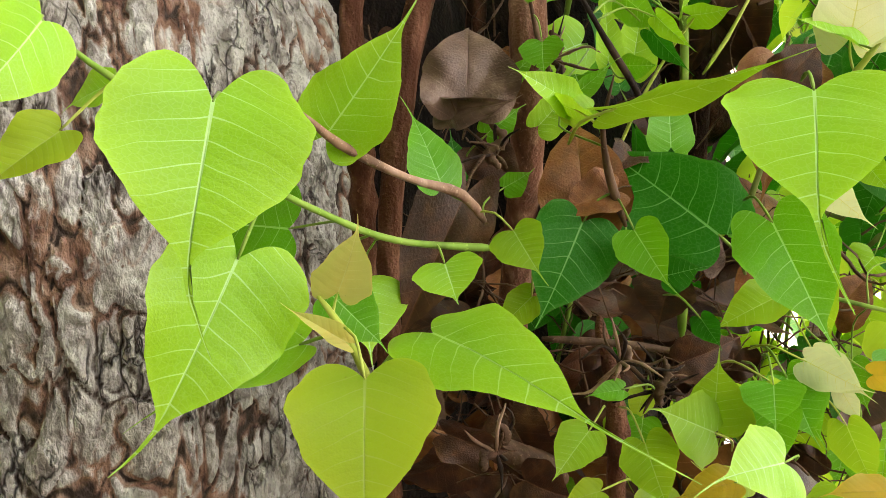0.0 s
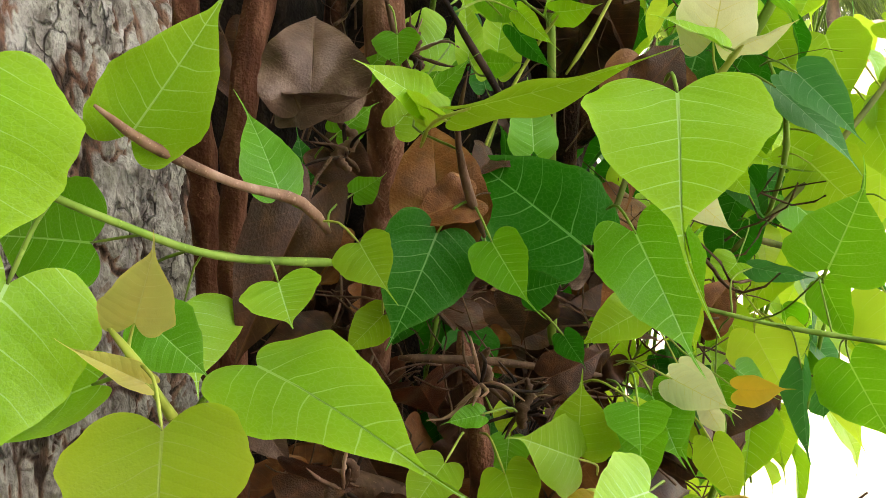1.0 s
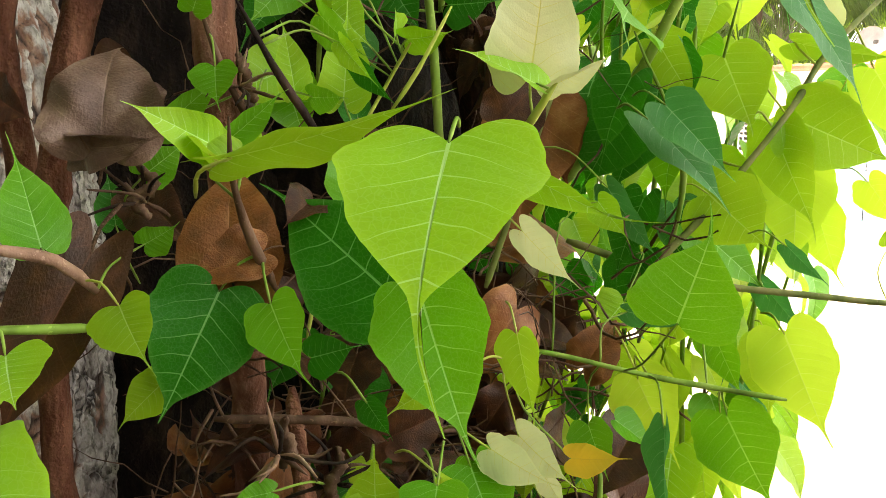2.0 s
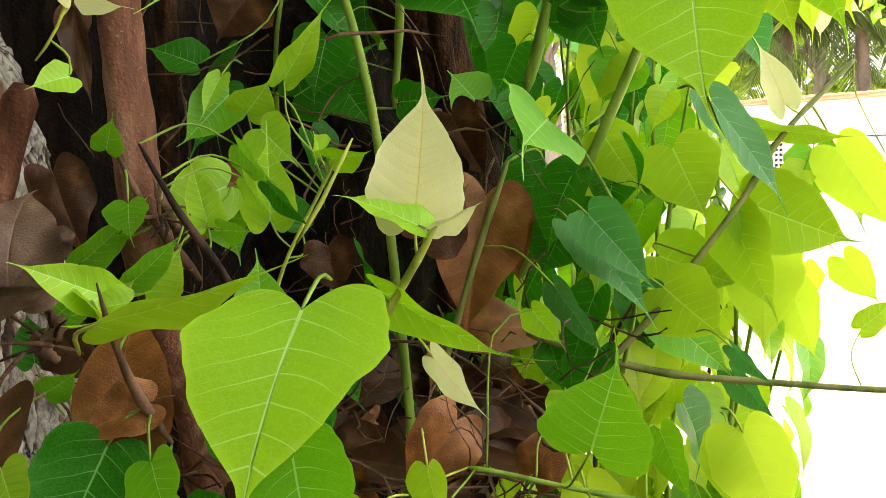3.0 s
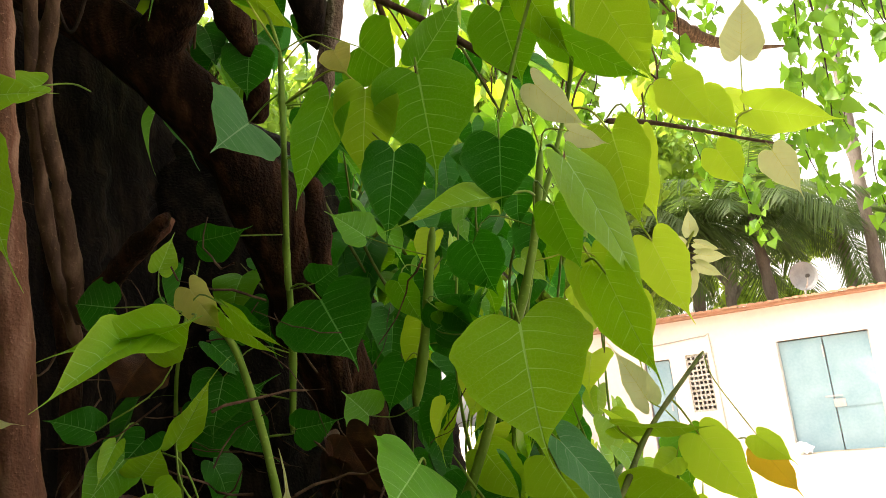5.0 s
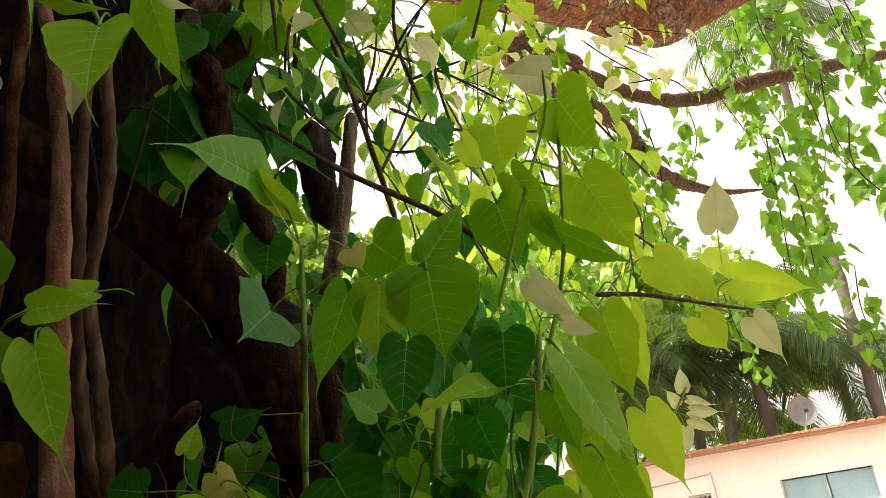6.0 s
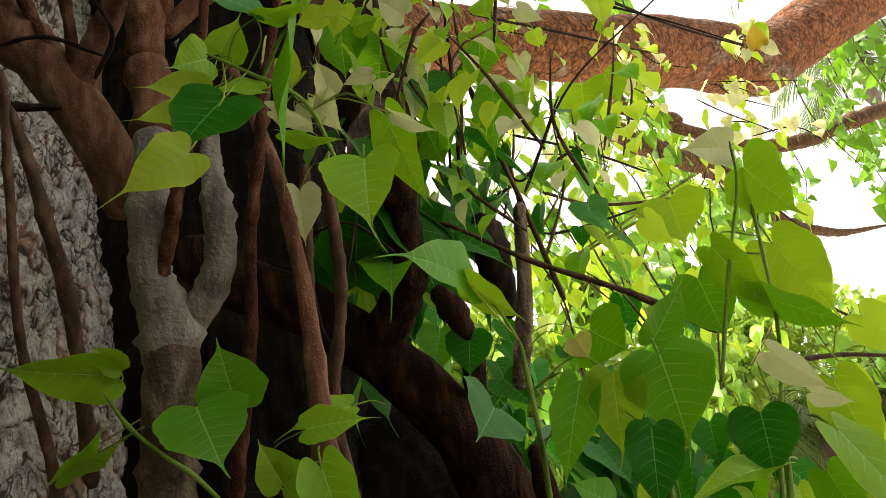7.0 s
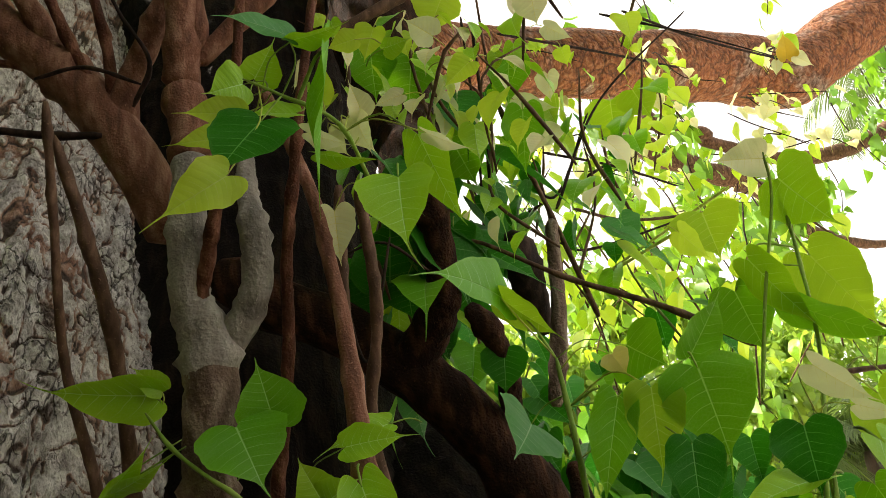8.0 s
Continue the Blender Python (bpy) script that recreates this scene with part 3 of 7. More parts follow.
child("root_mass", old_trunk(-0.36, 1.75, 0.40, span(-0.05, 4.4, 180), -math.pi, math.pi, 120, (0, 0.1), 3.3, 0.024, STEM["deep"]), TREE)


def limb(pts, rads, mat="red", name="branch", sides=14, step=0.02, lump=0.25, knots=2, label=""):
    COUNT[0] += 1
    return child(name, tube(pts, rads, STEM[mat], sides, step, lump, knots, COUNT[0]), TREE, label)

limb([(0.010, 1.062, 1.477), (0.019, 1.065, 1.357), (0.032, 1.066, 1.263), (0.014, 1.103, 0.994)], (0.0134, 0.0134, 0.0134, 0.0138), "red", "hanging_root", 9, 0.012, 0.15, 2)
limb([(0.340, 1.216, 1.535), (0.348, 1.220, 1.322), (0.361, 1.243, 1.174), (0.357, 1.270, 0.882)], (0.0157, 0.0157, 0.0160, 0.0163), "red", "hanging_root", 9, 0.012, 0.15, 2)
limb([(-0.009, 0.808, 1.147), (-0.027, 0.797, 1.071), (-0.039, 0.787, 0.994), (-0.050, 0.790, 0.861), (-0.050, 0.804, 0.572)], (0.0143, 0.0143, 0.0132, 0.0124, 0.0131), "rust", "hanging_root", 9, 0.012, 0.15, 2)
limb([(-0.084, 0.824, 1.151), (-0.092, 0.813, 1.067), (-0.087, 0.846, 0.927), (-0.090, 0.900, 0.700)], (0.0124, 0.0124, 0.0131, 0.0140), "rust", "hanging_root", 9, 0.012, 0.15, 2)
limb([(0.173, 0.724, 0.619), (0.166, 0.706, 0.722), (0.153, 0.745, 0.796)], (0.0095, 0.0080, 0.0050), "rust", "root", 9, 0.012, 0.30, 4)
limb([(0.014, 0.634, 0.710), (0.070, 0.656, 0.696), (0.120, 0.675, 0.665)], (0.0093, 0.0096, 0.0108), "brown", "root", 9, 0.012, 0.30, 4)
limb([(0.099, 0.709, 0.782), (0.184, 0.734, 0.772), (0.289, 0.778, 0.748)], (0.0034, 0.0032, 0.0030), "brown", "root", 9, 0.012, 0.30, 4)
limb([(-0.048, 0.864, 2.177), (0.035, 0.793, 1.870), (0.050, 0.800, 1.755), (0.062, 0.790, 1.636), (0.066, 0.787, 1.450), (0.072, 0.790, 1.340), (0.082, 0.806, 1.080), (0.086, 0.850, 0.940), (0.080, 0.960, 0.800), (0.070, 1.080, 0.500)], (0.0085, 0.0090, 0.0095, 0.0105, 0.0140, 0.0165, 0.0185, 0.0180, 0.0190, 0.0220), "rose", "hanging_root", 16, 0.012, 0.12, 5)
limb([(0.103, 0.791, 1.849), (0.099, 0.843, 1.691), (0.067, 0.892, 1.555), (0.073, 0.931, 1.433), (0.069, 0.993, 1.308)], (0.0087, 0.0073, 0.0080, 0.0093, 0.0095), "brown", "hanging_root", 9, 0.012, 0.25, 6)
limb([(0.071, 0.836, 1.888), (0.047, 0.904, 1.690), (0.033, 0.984, 1.450), (0.053, 1.035, 1.287)], (0.0084, 0.0084, 0.0091, 0.0091), "brown", "hanging_root", 9, 0.012, 0.25, 4)
limb([(0.078, 0.996, 1.328), (0.137, 0.943, 1.368), (0.198, 0.873, 1.394)], (0.0138, 0.0120, 0.0076), "red", "broken_branch", 9, 0.012, 0.30, 2)
limb([(-0.004, 0.672, 2.180), (-0.038, 0.718, 2.002), (-0.056, 0.727, 1.887), (-0.096, 0.776, 1.803), (-0.147, 0.854, 1.668), (-0.198, 0.966, 1.475)], (0.0073, 0.0070, 0.0074, 0.0089, 0.0096, 0.0118), "rust", "hanging_root", 9, 0.012, 0.25, 6)
limb([(0.096, 0.715, 2.204), (0.065, 0.707, 2.019), (0.037, 0.732, 1.896), (-0.004, 0.804, 1.772), (-0.030, 0.874, 1.652), (-0.092, 0.986, 1.459)], (0.0067, 0.0062, 0.0067, 0.0074, 0.0089, 0.0104), "rust", "hanging_root", 9, 0.012, 0.25, 7)
limb([(-0.136, 0.788, 2.085), (-0.128, 0.796, 2.010), (-0.126, 0.798, 1.940)], (0.0310, 0.0280, 0.0262), "rose", "branch", 18, 0.010, 0.14, 3)
limb([(-0.126, 0.796, 1.955), (-0.132, 0.793, 1.857), (-0.139, 0.808, 1.787), (-0.140, 0.826, 1.737), (-0.126, 0.845, 1.684), (-0.128, 0.859, 1.630)], (0.0250, 0.0240, 0.0241, 0.0288, 0.0370, 0.0330), "grey", "hanging_root", 20, 0.008, 0.22, 3)
limb([(-0.127, 0.850, 1.668), (-0.126, 0.858, 1.619), (-0.140, 0.880, 1.545), (-0.150, 0.900, 1.470), (-0.160, 0.930, 1.320)], (0.0320, 0.0370, 0.0340, 0.0330, 0.0300), "taupe", "hanging_root", 20, 0.008, 0.18, 4)
limb([(-0.062, 0.840, 1.990), (-0.053, 0.812, 1.880), (-0.047, 0.807, 1.828), (-0.046, 0.813, 1.778), (-0.059, 0.830, 1.729), (-0.088, 0.848, 1.698), (-0.115, 0.861, 1.676)], (0.0130, 0.0152, 0.0191, 0.0203, 0.0216, 0.0231, 0.0261), "grey", "hanging_root", 18, 0.010, 0.16, 2)
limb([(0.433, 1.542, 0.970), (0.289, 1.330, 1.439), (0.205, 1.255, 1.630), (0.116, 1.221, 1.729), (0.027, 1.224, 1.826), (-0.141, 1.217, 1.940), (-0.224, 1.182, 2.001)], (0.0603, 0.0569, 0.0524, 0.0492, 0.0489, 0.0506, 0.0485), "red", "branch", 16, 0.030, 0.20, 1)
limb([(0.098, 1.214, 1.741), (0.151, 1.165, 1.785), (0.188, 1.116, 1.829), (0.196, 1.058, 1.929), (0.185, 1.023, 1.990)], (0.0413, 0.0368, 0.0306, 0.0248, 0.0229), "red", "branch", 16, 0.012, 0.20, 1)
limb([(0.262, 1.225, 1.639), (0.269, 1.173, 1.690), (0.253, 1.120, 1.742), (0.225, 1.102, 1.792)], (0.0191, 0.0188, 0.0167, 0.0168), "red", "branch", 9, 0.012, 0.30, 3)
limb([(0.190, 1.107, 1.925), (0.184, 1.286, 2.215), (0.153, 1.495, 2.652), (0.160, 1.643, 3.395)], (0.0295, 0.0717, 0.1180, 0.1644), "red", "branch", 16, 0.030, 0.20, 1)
limb([(0.348, 1.315, 1.662), (0.391, 1.281, 1.820), (0.425, 1.278, 2.026)], (0.0153, 0.0148, 0.0135), "taupe", "branch", 9, 0.012, 0.20, 2)
limb([(0.333, 1.238, 1.996), (0.346, 1.262, 1.955), (0.354, 1.312, 1.867), (0.368, 1.342, 1.815)], (0.0152, 0.0330, 0.0300, 0.0131), "dark", "dry_root", 16, 0.012, 0.25, 4)
# rose lightens these limbs by colour, where little light reaches them
limb([(-0.189, 0.896, 1.896), (-0.226, 0.857, 2.003), (-0.274, 0.839, 2.095), (-0.355, 0.807, 2.212), (-0.480, 0.764, 2.328)], (0.0388, 0.0394, 0.0404, 0.0396, 0.0365), "rose", "branch", 16, 0.012, 0.10, 2)
limb([(-0.264, 0.849, 2.078), (-0.234, 0.818, 2.131), (-0.191, 0.786, 2.185), (-0.127, 0.738, 2.267)], (0.0264, 0.0211, 0.0193, 0.0176), "rose", "branch", 16, 0.012, 0.10, 2)
limb([(-0.139, 0.789, 2.081), (-0.124, 0.756, 2.138), (-0.105, 0.697, 2.238)], (0.0304, 0.0236, 0.0219), "rose", "branch", 16, 0.012, 0.10, 2)
limb([(-0.112, 0.777, 2.120), (-0.080, 0.774, 2.145), (0.026, 0.757, 2.233)], (0.0153, 0.0154, 0.0158), "rose", "branch", 9, 0.012, 0.10, 2)
limb([(-0.112, 0.777, 2.120), (-0.097, 0.748, 2.170), (-0.091, 0.712, 2.252)], (0.0153, 0.0119, 0.0120), "rose", "branch", 9, 0.012, 0.10, 2)
limb([(-0.315, 0.826, 2.159), (-0.351, 0.777, 2.243), (-0.386, 0.728, 2.328)], (0.0196, 0.0178, 0.0161), "rose", "branch", 9, 0.012, 0.10, 2)
limb([(-0.273, 0.837, 2.099), (-0.304, 0.780, 2.197), (-0.339, 0.710, 2.320)], (0.0123, 0.0097, 0.0079), "rust", "twig", 9, 0.012, 0.20, 2)
limb([(-0.262, 0.833, 2.105), (-0.249, 0.778, 2.181), (-0.258, 0.710, 2.297)], (0.0105, 0.0087, 0.0070), "rust", "twig", 9, 0.012, 0.20, 2)
limb([(-0.333, 0.824, 2.162), (-0.387, 0.801, 2.202), (-0.465, 0.790, 2.224)], (0.0089, 0.0071, 0.0062), "rust", "twig", 9, 0.012, 0.20, 2)
limb([(-0.220, 0.810, 2.086), (-0.182, 0.778, 2.139), (-0.211, 0.740, 2.205), (-0.229, 0.708, 2.261)], (0.0041, 0.0036, 0.0026, 0.0026), "dark", "twig", 9, 0.012, 0.20, 2)
limb([(0.070, 1.000, 1.319), (0.125, 0.995, 1.378), (0.171, 1.023, 1.433)], (0.0100, 0.0095, 0.0080), "rust", "broken_branch", 10, 0.012, 0.2, 2)
limb([(-0.350, 0.761, 2.132), (-0.273, 0.759, 2.134), (-0.195, 0.779, 2.098)], (0.0035, 0.0030, 0.0025), "dark", "twig", 9, 0.012, 0.20, 2)
limb([(0.049, 0.974, 1.857), (0.113, 0.971, 1.862), (0.173, 0.999, 1.813)], (0.0021, 0.0021, 0.0021), "dark", "twig", 9, 0.012, 0.20, 1)
limb([(0.041, 0.943, 1.812), (0.057, 1.013, 1.690), (0.123, 0.967, 1.868)], (0.0025, 0.0025, 0.0021), "dark", "twig", 9, 0.012, 0.20, 1)
limb([(0.526, 1.527, 2.192), (0.683, 1.640, 2.195), (0.960, 1.735, 2.226)], (0.0040, 0.0042, 0.0035), "brown", "twig", 9, 0.012, 0.20, 1)
limb([(0.478, 1.564, 2.130), (0.564, 1.622, 2.128), (0.854, 1.690, 2.205)], (0.0032, 0.0033, 0.0026), "dark", "twig", 9, 0.012, 0.20, 1)
limb([(0.410, 1.442, 2.342), (0.485, 1.510, 2.223), (0.624, 1.498, 2.440)], (0.0032, 0.0032, 0.0025), "dark", "twig", 9, 0.012, 0.20, 1)
limb([(0.094, 0.840, 2.189), (0.224, 0.854, 2.262)], (0.0091, 0.0095), "brown", "branch", 9, 0.012, 0.20, 1)
limb([(-0.252, 0.633, 1.953), (-0.271, 0.710, 1.820), (-0.290, 0.794, 1.674), (-0.281, 0.874, 1.536), (-0.287, 0.906, 1.481)], (0.0056, 0.0056, 0.0063, 0.0077, 0.0077), "brown", "hanging_root", 9, 0.012, 0.20, 3)
limb([(-0.272, 0.692, 1.950), (-0.256, 0.757, 1.837), (-0.246, 0.838, 1.698), (-0.260, 0.942, 1.519)], (0.0059, 0.0096, 0.0103, 0.0111), "brown", "hanging_root", 9, 0.012, 0.20, 3)
limb([(-0.431, 0.792, 2.079), (-0.342, 0.805, 2.056), (-0.267, 0.811, 2.043)], (0.0061, 0.0061, 0.0061), "dark", "twig", 9, 0.012, 0.20, 1)
limb([(0.344, 1.075, 2.377), (0.330, 1.205, 2.193), (0.309, 1.333, 2.032)], (0.0034, 0.0034, 0.0035), "dark", "twig", 9, 0.012, 0.20, 1)
limb([(0.326, 1.062, 2.400), (0.313, 1.203, 2.196), (0.290, 1.331, 2.035)], (0.0027, 0.0027, 0.0028), "dark", "twig", 9, 0.012, 0.20, 1)
limb([(0.495, 1.537, 2.376), (0.691, 1.654, 2.370), (0.872, 1.779, 2.351)], (0.0034, 0.0035, 0.0028), "dark", "twig", 9, 0.012, 0.20, 1)
limb([(0.424, 1.609, 2.252), (0.646, 1.653, 2.372), (0.753, 1.721, 2.453)], (0.0042, 0.0035, 0.0028), "dark", "twig", 9, 0.012, 0.20, 1)
limb([(-0.051, 1.754, 3.206), (0.186, 2.107, 3.391), (0.666, 2.634, 3.672), (1.270, 2.988, 3.850), (1.960, 3.434, 4.067), (2.423, 3.638, 4.107), (2.899, 3.717, 4.362), (3.630, 3.834, 4.747)], (0.1096, 0.1307, 0.1568, 0.1686, 0.1960, 0.2048, 0.1928, 0.1973), "orange", "branch", 30, 0.025, 0.13, 0)
limb([(2.436, 3.647, 4.090), (2.381, 3.701, 3.998), (2.356, 3.724, 3.959)], (0.1123, 0.0925, 0.0330), "orange", "branch", 20, 0.025, 0.25, 0)
limb([(1.788, 4.750, 4.790), (1.889, 4.878, 4.568), (2.237, 4.974, 4.396), (2.742, 5.272, 4.273), (3.117, 5.633, 4.044), (3.700, 5.900, 3.950), (4.300, 6.100, 4.020)], (0.0843, 0.0843, 0.0759, 0.0697, 0.0600, 0.0350, 0.0080), "brown", "branch", 16, 0.030, 0.25, 2)
limb([(1.854, 4.745, 4.797), (2.090, 4.799, 4.700), (2.368, 4.857, 4.597)], (0.0590, 0.0590, 0.0422), "brown", "branch", 16, 0.030, 0.25, 2)
limb([(2.300, 4.930, 4.620), (2.964, 5.239, 4.526), (3.458, 5.342, 4.540), (4.091, 5.364, 4.693), (5.200, 5.500, 4.950), (7.000, 5.800, 5.400)], (0.0450, 0.0520, 0.0600, 0.0640, 0.0500, 0.0150), "brown", "branch", 16, 0.030, 0.25, 2)
limb([(0.479, 1.603, 2.860), (0.787, 1.804, 2.908), (1.103, 2.009, 2.948)], (0.0039, 0.0042, 0.0034), "dark", "twig", 9, 0.012, 0.20, 1)
limb([(0.812, 1.529, 2.784), (1.084, 1.740, 2.815), (1.397, 1.947, 2.851)], (0.0037, 0.0040, 0.0033), "dark", "twig", 9, 0.012, 0.20, 1)

# ---- crown of the tree, above and round the place, unseen and added for shade ----
def leaf_cards(spots, size, mat, name, rng, droop=0.6):
    """Many small heart-shaped leaves at the given spots, each of six corners bent along its midrib."""
    verts, faces = [], []
    for p in spots:
        s = size * rng.uniform(0.6, 1.25)
        way = Vector((rng.gauss(0, 0.6), rng.gauss(0, 0.6), -droop + rng.gauss(0, 0.4))).normalized()
        nrm = Vector((rng.gauss(0, 1), rng.gauss(0, 1), rng.gauss(0.4, 0.6)))
        x = way.cross(nrm).normalized()
        z = x.cross(way)
        k = len(verts)
        for a, b, c in ((0, 0, 0), (-0.46, 0.08, 0.12), (-0.38, 0.5, 0.12), (0, 1.15, -0.05), (0.38, 0.5, 0.12), (0.46, 0.08, 0.12), (0, 0.5, 0)):
            verts.append(p + x * a * s + way * b * s + z * c * s)
        faces += [(k, k + 6, k + 2, k + 1), (k + 6, k + 3, k + 2), (k, k + 5, k + 4, k + 6), (k + 6, k + 4, k + 3)]
    return mesh_from(name, verts, faces, mat)


def crown_spots(rng, n, clumps, spread):
    out = []
    for _ in range(n):
        c, r = rng.choice(clumps)
        d = Vector((rng.gauss(0, 1), rng.gauss(0, 1), rng.gauss(0, 0.75)))
        d = d.normalized() * r * rng.random() ** spread
        out.append(Vector(c) + d)
    return out


def unseen_crown():
    rng = random.Random(5)
    clumps = []
    while len(clumps) < 200:
        x, y = rng.uniform(-9, 2.6), rng.uniform(-2.6, 6.5)
        if ((x + 3.2) / 5.8) ** 2 + ((y - 1.6) / 4.4) ** 2 < 1 and y < 2.2:
            clumps.append(((x, y, rng.uniform(4.8, 7.4)), rng.uniform(0.5, 0.95)))
    while len(clumps) < 330:     # unseen low clumps added behind and beside the path to block sky light
        a, far = rng.uniform(2.5, 4.95), rng.uniform(1.9, 4.6)
        clumps.append(((math.cos(a) * far, math.sin(a) * far, rng.uniform(1.2, 5.4)), rng.uniform(0.45, 0.8)))
    tagged(child("crown", leaf_cards(crown_spots(rng, 90000, clumps, 0.5), 0.14, M_CROWN, "crown", rng), TREE), kind="stuff")


unseen_crown()

# ---- shoots and leaves close to the walk ----
s1 = shoot([(0.057, 0.597, 0.876), (-0.012, 0.543, 0.887), (-0.058, 0.502, 0.910), (-0.084, 0.463, 0.931), (-0.089, 0.425, 0.952)], 0.0034, 0.0024, "green", knots=2)
leaf(s1, (-0.080, 0.382, 0.971), (-0.02, -0.43, -0.90), (0.38, -0.89, 0.27), 0.079, 0.099, "bright", 6, 15, 0.52, (-0.089, 0.425, 0.952), lobe=2.3)
leaf(s1, (-0.094, 0.456, 0.884), (-0.27, -0.44, -0.86), (0.56, -0.83, 0.09), 0.103, 0.092, "bright", 10, 15, 0.32, (-0.077, 0.473, 0.926))
leaf(s1, (-0.091, 0.558, 0.892), (-0.98, 0.21, 0.06), (-0.35, -0.89, 0.30), 0.071, 0.077, "mid", 8, 20, 0.20, (-0.041, 0.518, 0.902))
leaf(s1, (-0.060, 0.564, 0.843), (0.74, -0.16, -0.65), (0.16, -0.96, 0.22), 0.047, 0.048, "mid", 6, 15, 0.20, (-0.024, 0.533, 0.893))
leaf(s1, (0.021, 0.553, 0.870), (0.31, -0.60, -0.73), (-0.06, -0.88, 0.47), 0.027, 0.050, "bright", 5, 20, 0.12, (0.014, 0.563, 0.883))
leaf(s1, (0.085, 0.625, 0.835), (-0.71, -0.14, -0.69), (-0.18, -0.96, 0.20), 0.036, 0.030, "olive", 10, 15, 0.20, (0.057, 0.597, 0.876))
leaf(s1, (-0.052, 0.620, 0.842), (0.33, -0.58, -0.75), (0.51, -0.66, 0.56), 0.055, 0.075, "bright", 8, 15, 0.20, (0.005, 0.556, 0.884))
s2 = shoot([(0.047, 0.619, 0.894), (0.030, 0.600, 0.916), (-0.008, 0.569, 0.929), (-0.048, 0.528, 0.952), (-0.066, 0.499, 0.971)], 0.0052, 0.0021, "pink", knots=6)
leaf(s2, (-0.057, 0.529, 0.957), (0.62, -0.32, 0.72), (0.23, -0.88, -0.41), 0.088, 0.062, "bright", 10, 15, 0.25, (-0.048, 0.528, 0.952))
leaf(s2, (0.013, 0.623, 0.921), (-0.36, 0.34, 0.87), (0.24, -0.79, 0.56), 0.065, 0.043, "mid", 10, 15, 0.40, (0.034, 0.605, 0.910))
leaf(s2, (0.069, 0.593, 0.890), (0.46, -0.53, -0.71), (-0.25, -0.91, 0.34), 0.036, 0.042, "olive", 8, 15, 0.35, (0.041, 0.612, 0.902))
leaf(s2, (0.047, 0.726, 0.964), (0.80, -0.08, 0.60), (0.27, -0.90, -0.33), 0.034, 0.034, "mid", 10, 10, 0.20, (0.023, 0.755, 0.926))
leaf(s2, (0.019, 0.744, 0.925), (-0.14, 0.06, 0.99), (0.50, -0.84, 0.21), 0.036, 0.030, "dark", 10, 10, 0.30, (0.029, 0.769, 0.875))
leaf(s2, (0.063, 0.668, 0.919), (0.87, -0.10, 0.48), (0.24, -0.87, -0.44), 0.023, 0.027, "mid", 10, 10, 0.20, (0.047, 0.619, 0.894))
s3 = shoot([(-0.019, 0.537, 0.763), (-0.020, 0.463, 0.816), (-0.032, 0.446, 0.849), (-0.046, 0.447, 0.867)], 0.0035, 0.0019, "lime", knots=2)
leaf(s3, (-0.062, 0.472, 0.830), (-0.93, -0.06, -0.37), (-0.36, -0.55, 0.75), 0.096, 0.051, "bright", 12, 10, 0.30, (-0.028, 0.452, 0.837))
leaf(s3, (-0.012, 0.414, 0.827), (0.09, -0.66, -0.75), (0.05, -0.85, 0.52), 0.073, 0.080, "yellow", 6, 20, 0.35, (-0.032, 0.446, 0.849))
leaf(s3, (-0.033, 0.448, 0.868), (0.36, -0.57, 0.74), (0.18, -0.89, -0.42), 0.042, 0.036, "young", 12, 30, 0.20, (-0.036, 0.446, 0.853))
leaf(s3, (-0.028, 0.445, 0.839), (-0.61, -0.55, 0.57), (0.70, -0.67, 0.26), 0.039, 0.015, "young", 30, 10, 0.20, (-0.023, 0.459, 0.825))
leaf(s3, (0.019, 0.488, 0.834), (0.60, -0.80, -0.00), (-0.23, -0.37, 0.90), 0.130, 0.073, "bright", 8, 18, 0.45, (-0.020, 0.481, 0.803))
leaf(s3, (0.137, 0.580, 0.697), (-0.95, -0.18, -0.25), (-0.16, -0.71, 0.69), 0.027, 0.027, "yellow", 10, 12, 0.20, (0.167, 0.613, 0.693))
s4 = shoot([(-0.159, 0.454, 0.984), (-0.158, 0.435, 0.988), (-0.169, 0.415, 1.001), (-0.187, 0.397, 1.026)], 0.0026, 0.0014, "green", knots=1)
leaf(s4, (-0.172, 0.396, 1.010), (-0.02, -0.76, -0.65), (0.93, -0.33, 0.16), 0.065, 0.051, "bright", 10, 15, 0.30, (-0.178, 0.406, 1.014))
leaf(s4, (-0.183, 0.429, 0.957), (-0.52, -0.64, -0.56), (0.29, -0.81, 0.51), 0.044, 0.038, "yellow", 15, 10, 0.30, (-0.158, 0.445, 0.986))
leaf(s4, (-0.185, 0.493, 0.987), (-0.90, 0.33, -0.28), (-0.48, -0.85, 0.24), 0.040, 0.026, "bright", 10, 10, 0.30, (-0.159, 0.454, 0.984))
s5 = shoot([(0.187, 0.712, 0.972), (0.172, 0.707, 1.002), (0.148, 0.704, 1.038), (0.117, 0.713, 1.090)], 0.0038, 0.0037, "dark", knots=5)
leaf(s5, (0.204, 0.708, 0.953), (-0.06, 0.04, 1.00), (0.24, -0.96, 0.14), 0.049, 0.045, "mid", 8, 10, 0.20, (0.187, 0.712, 0.972))
leaf(s5, (0.154, 0.753, 1.030), (-0.10, -0.39, 0.91), (0.36, -0.90, -0.23), 0.048, 0.029, "bright", 10, 12, 0.10, (0.166, 0.706, 1.011))
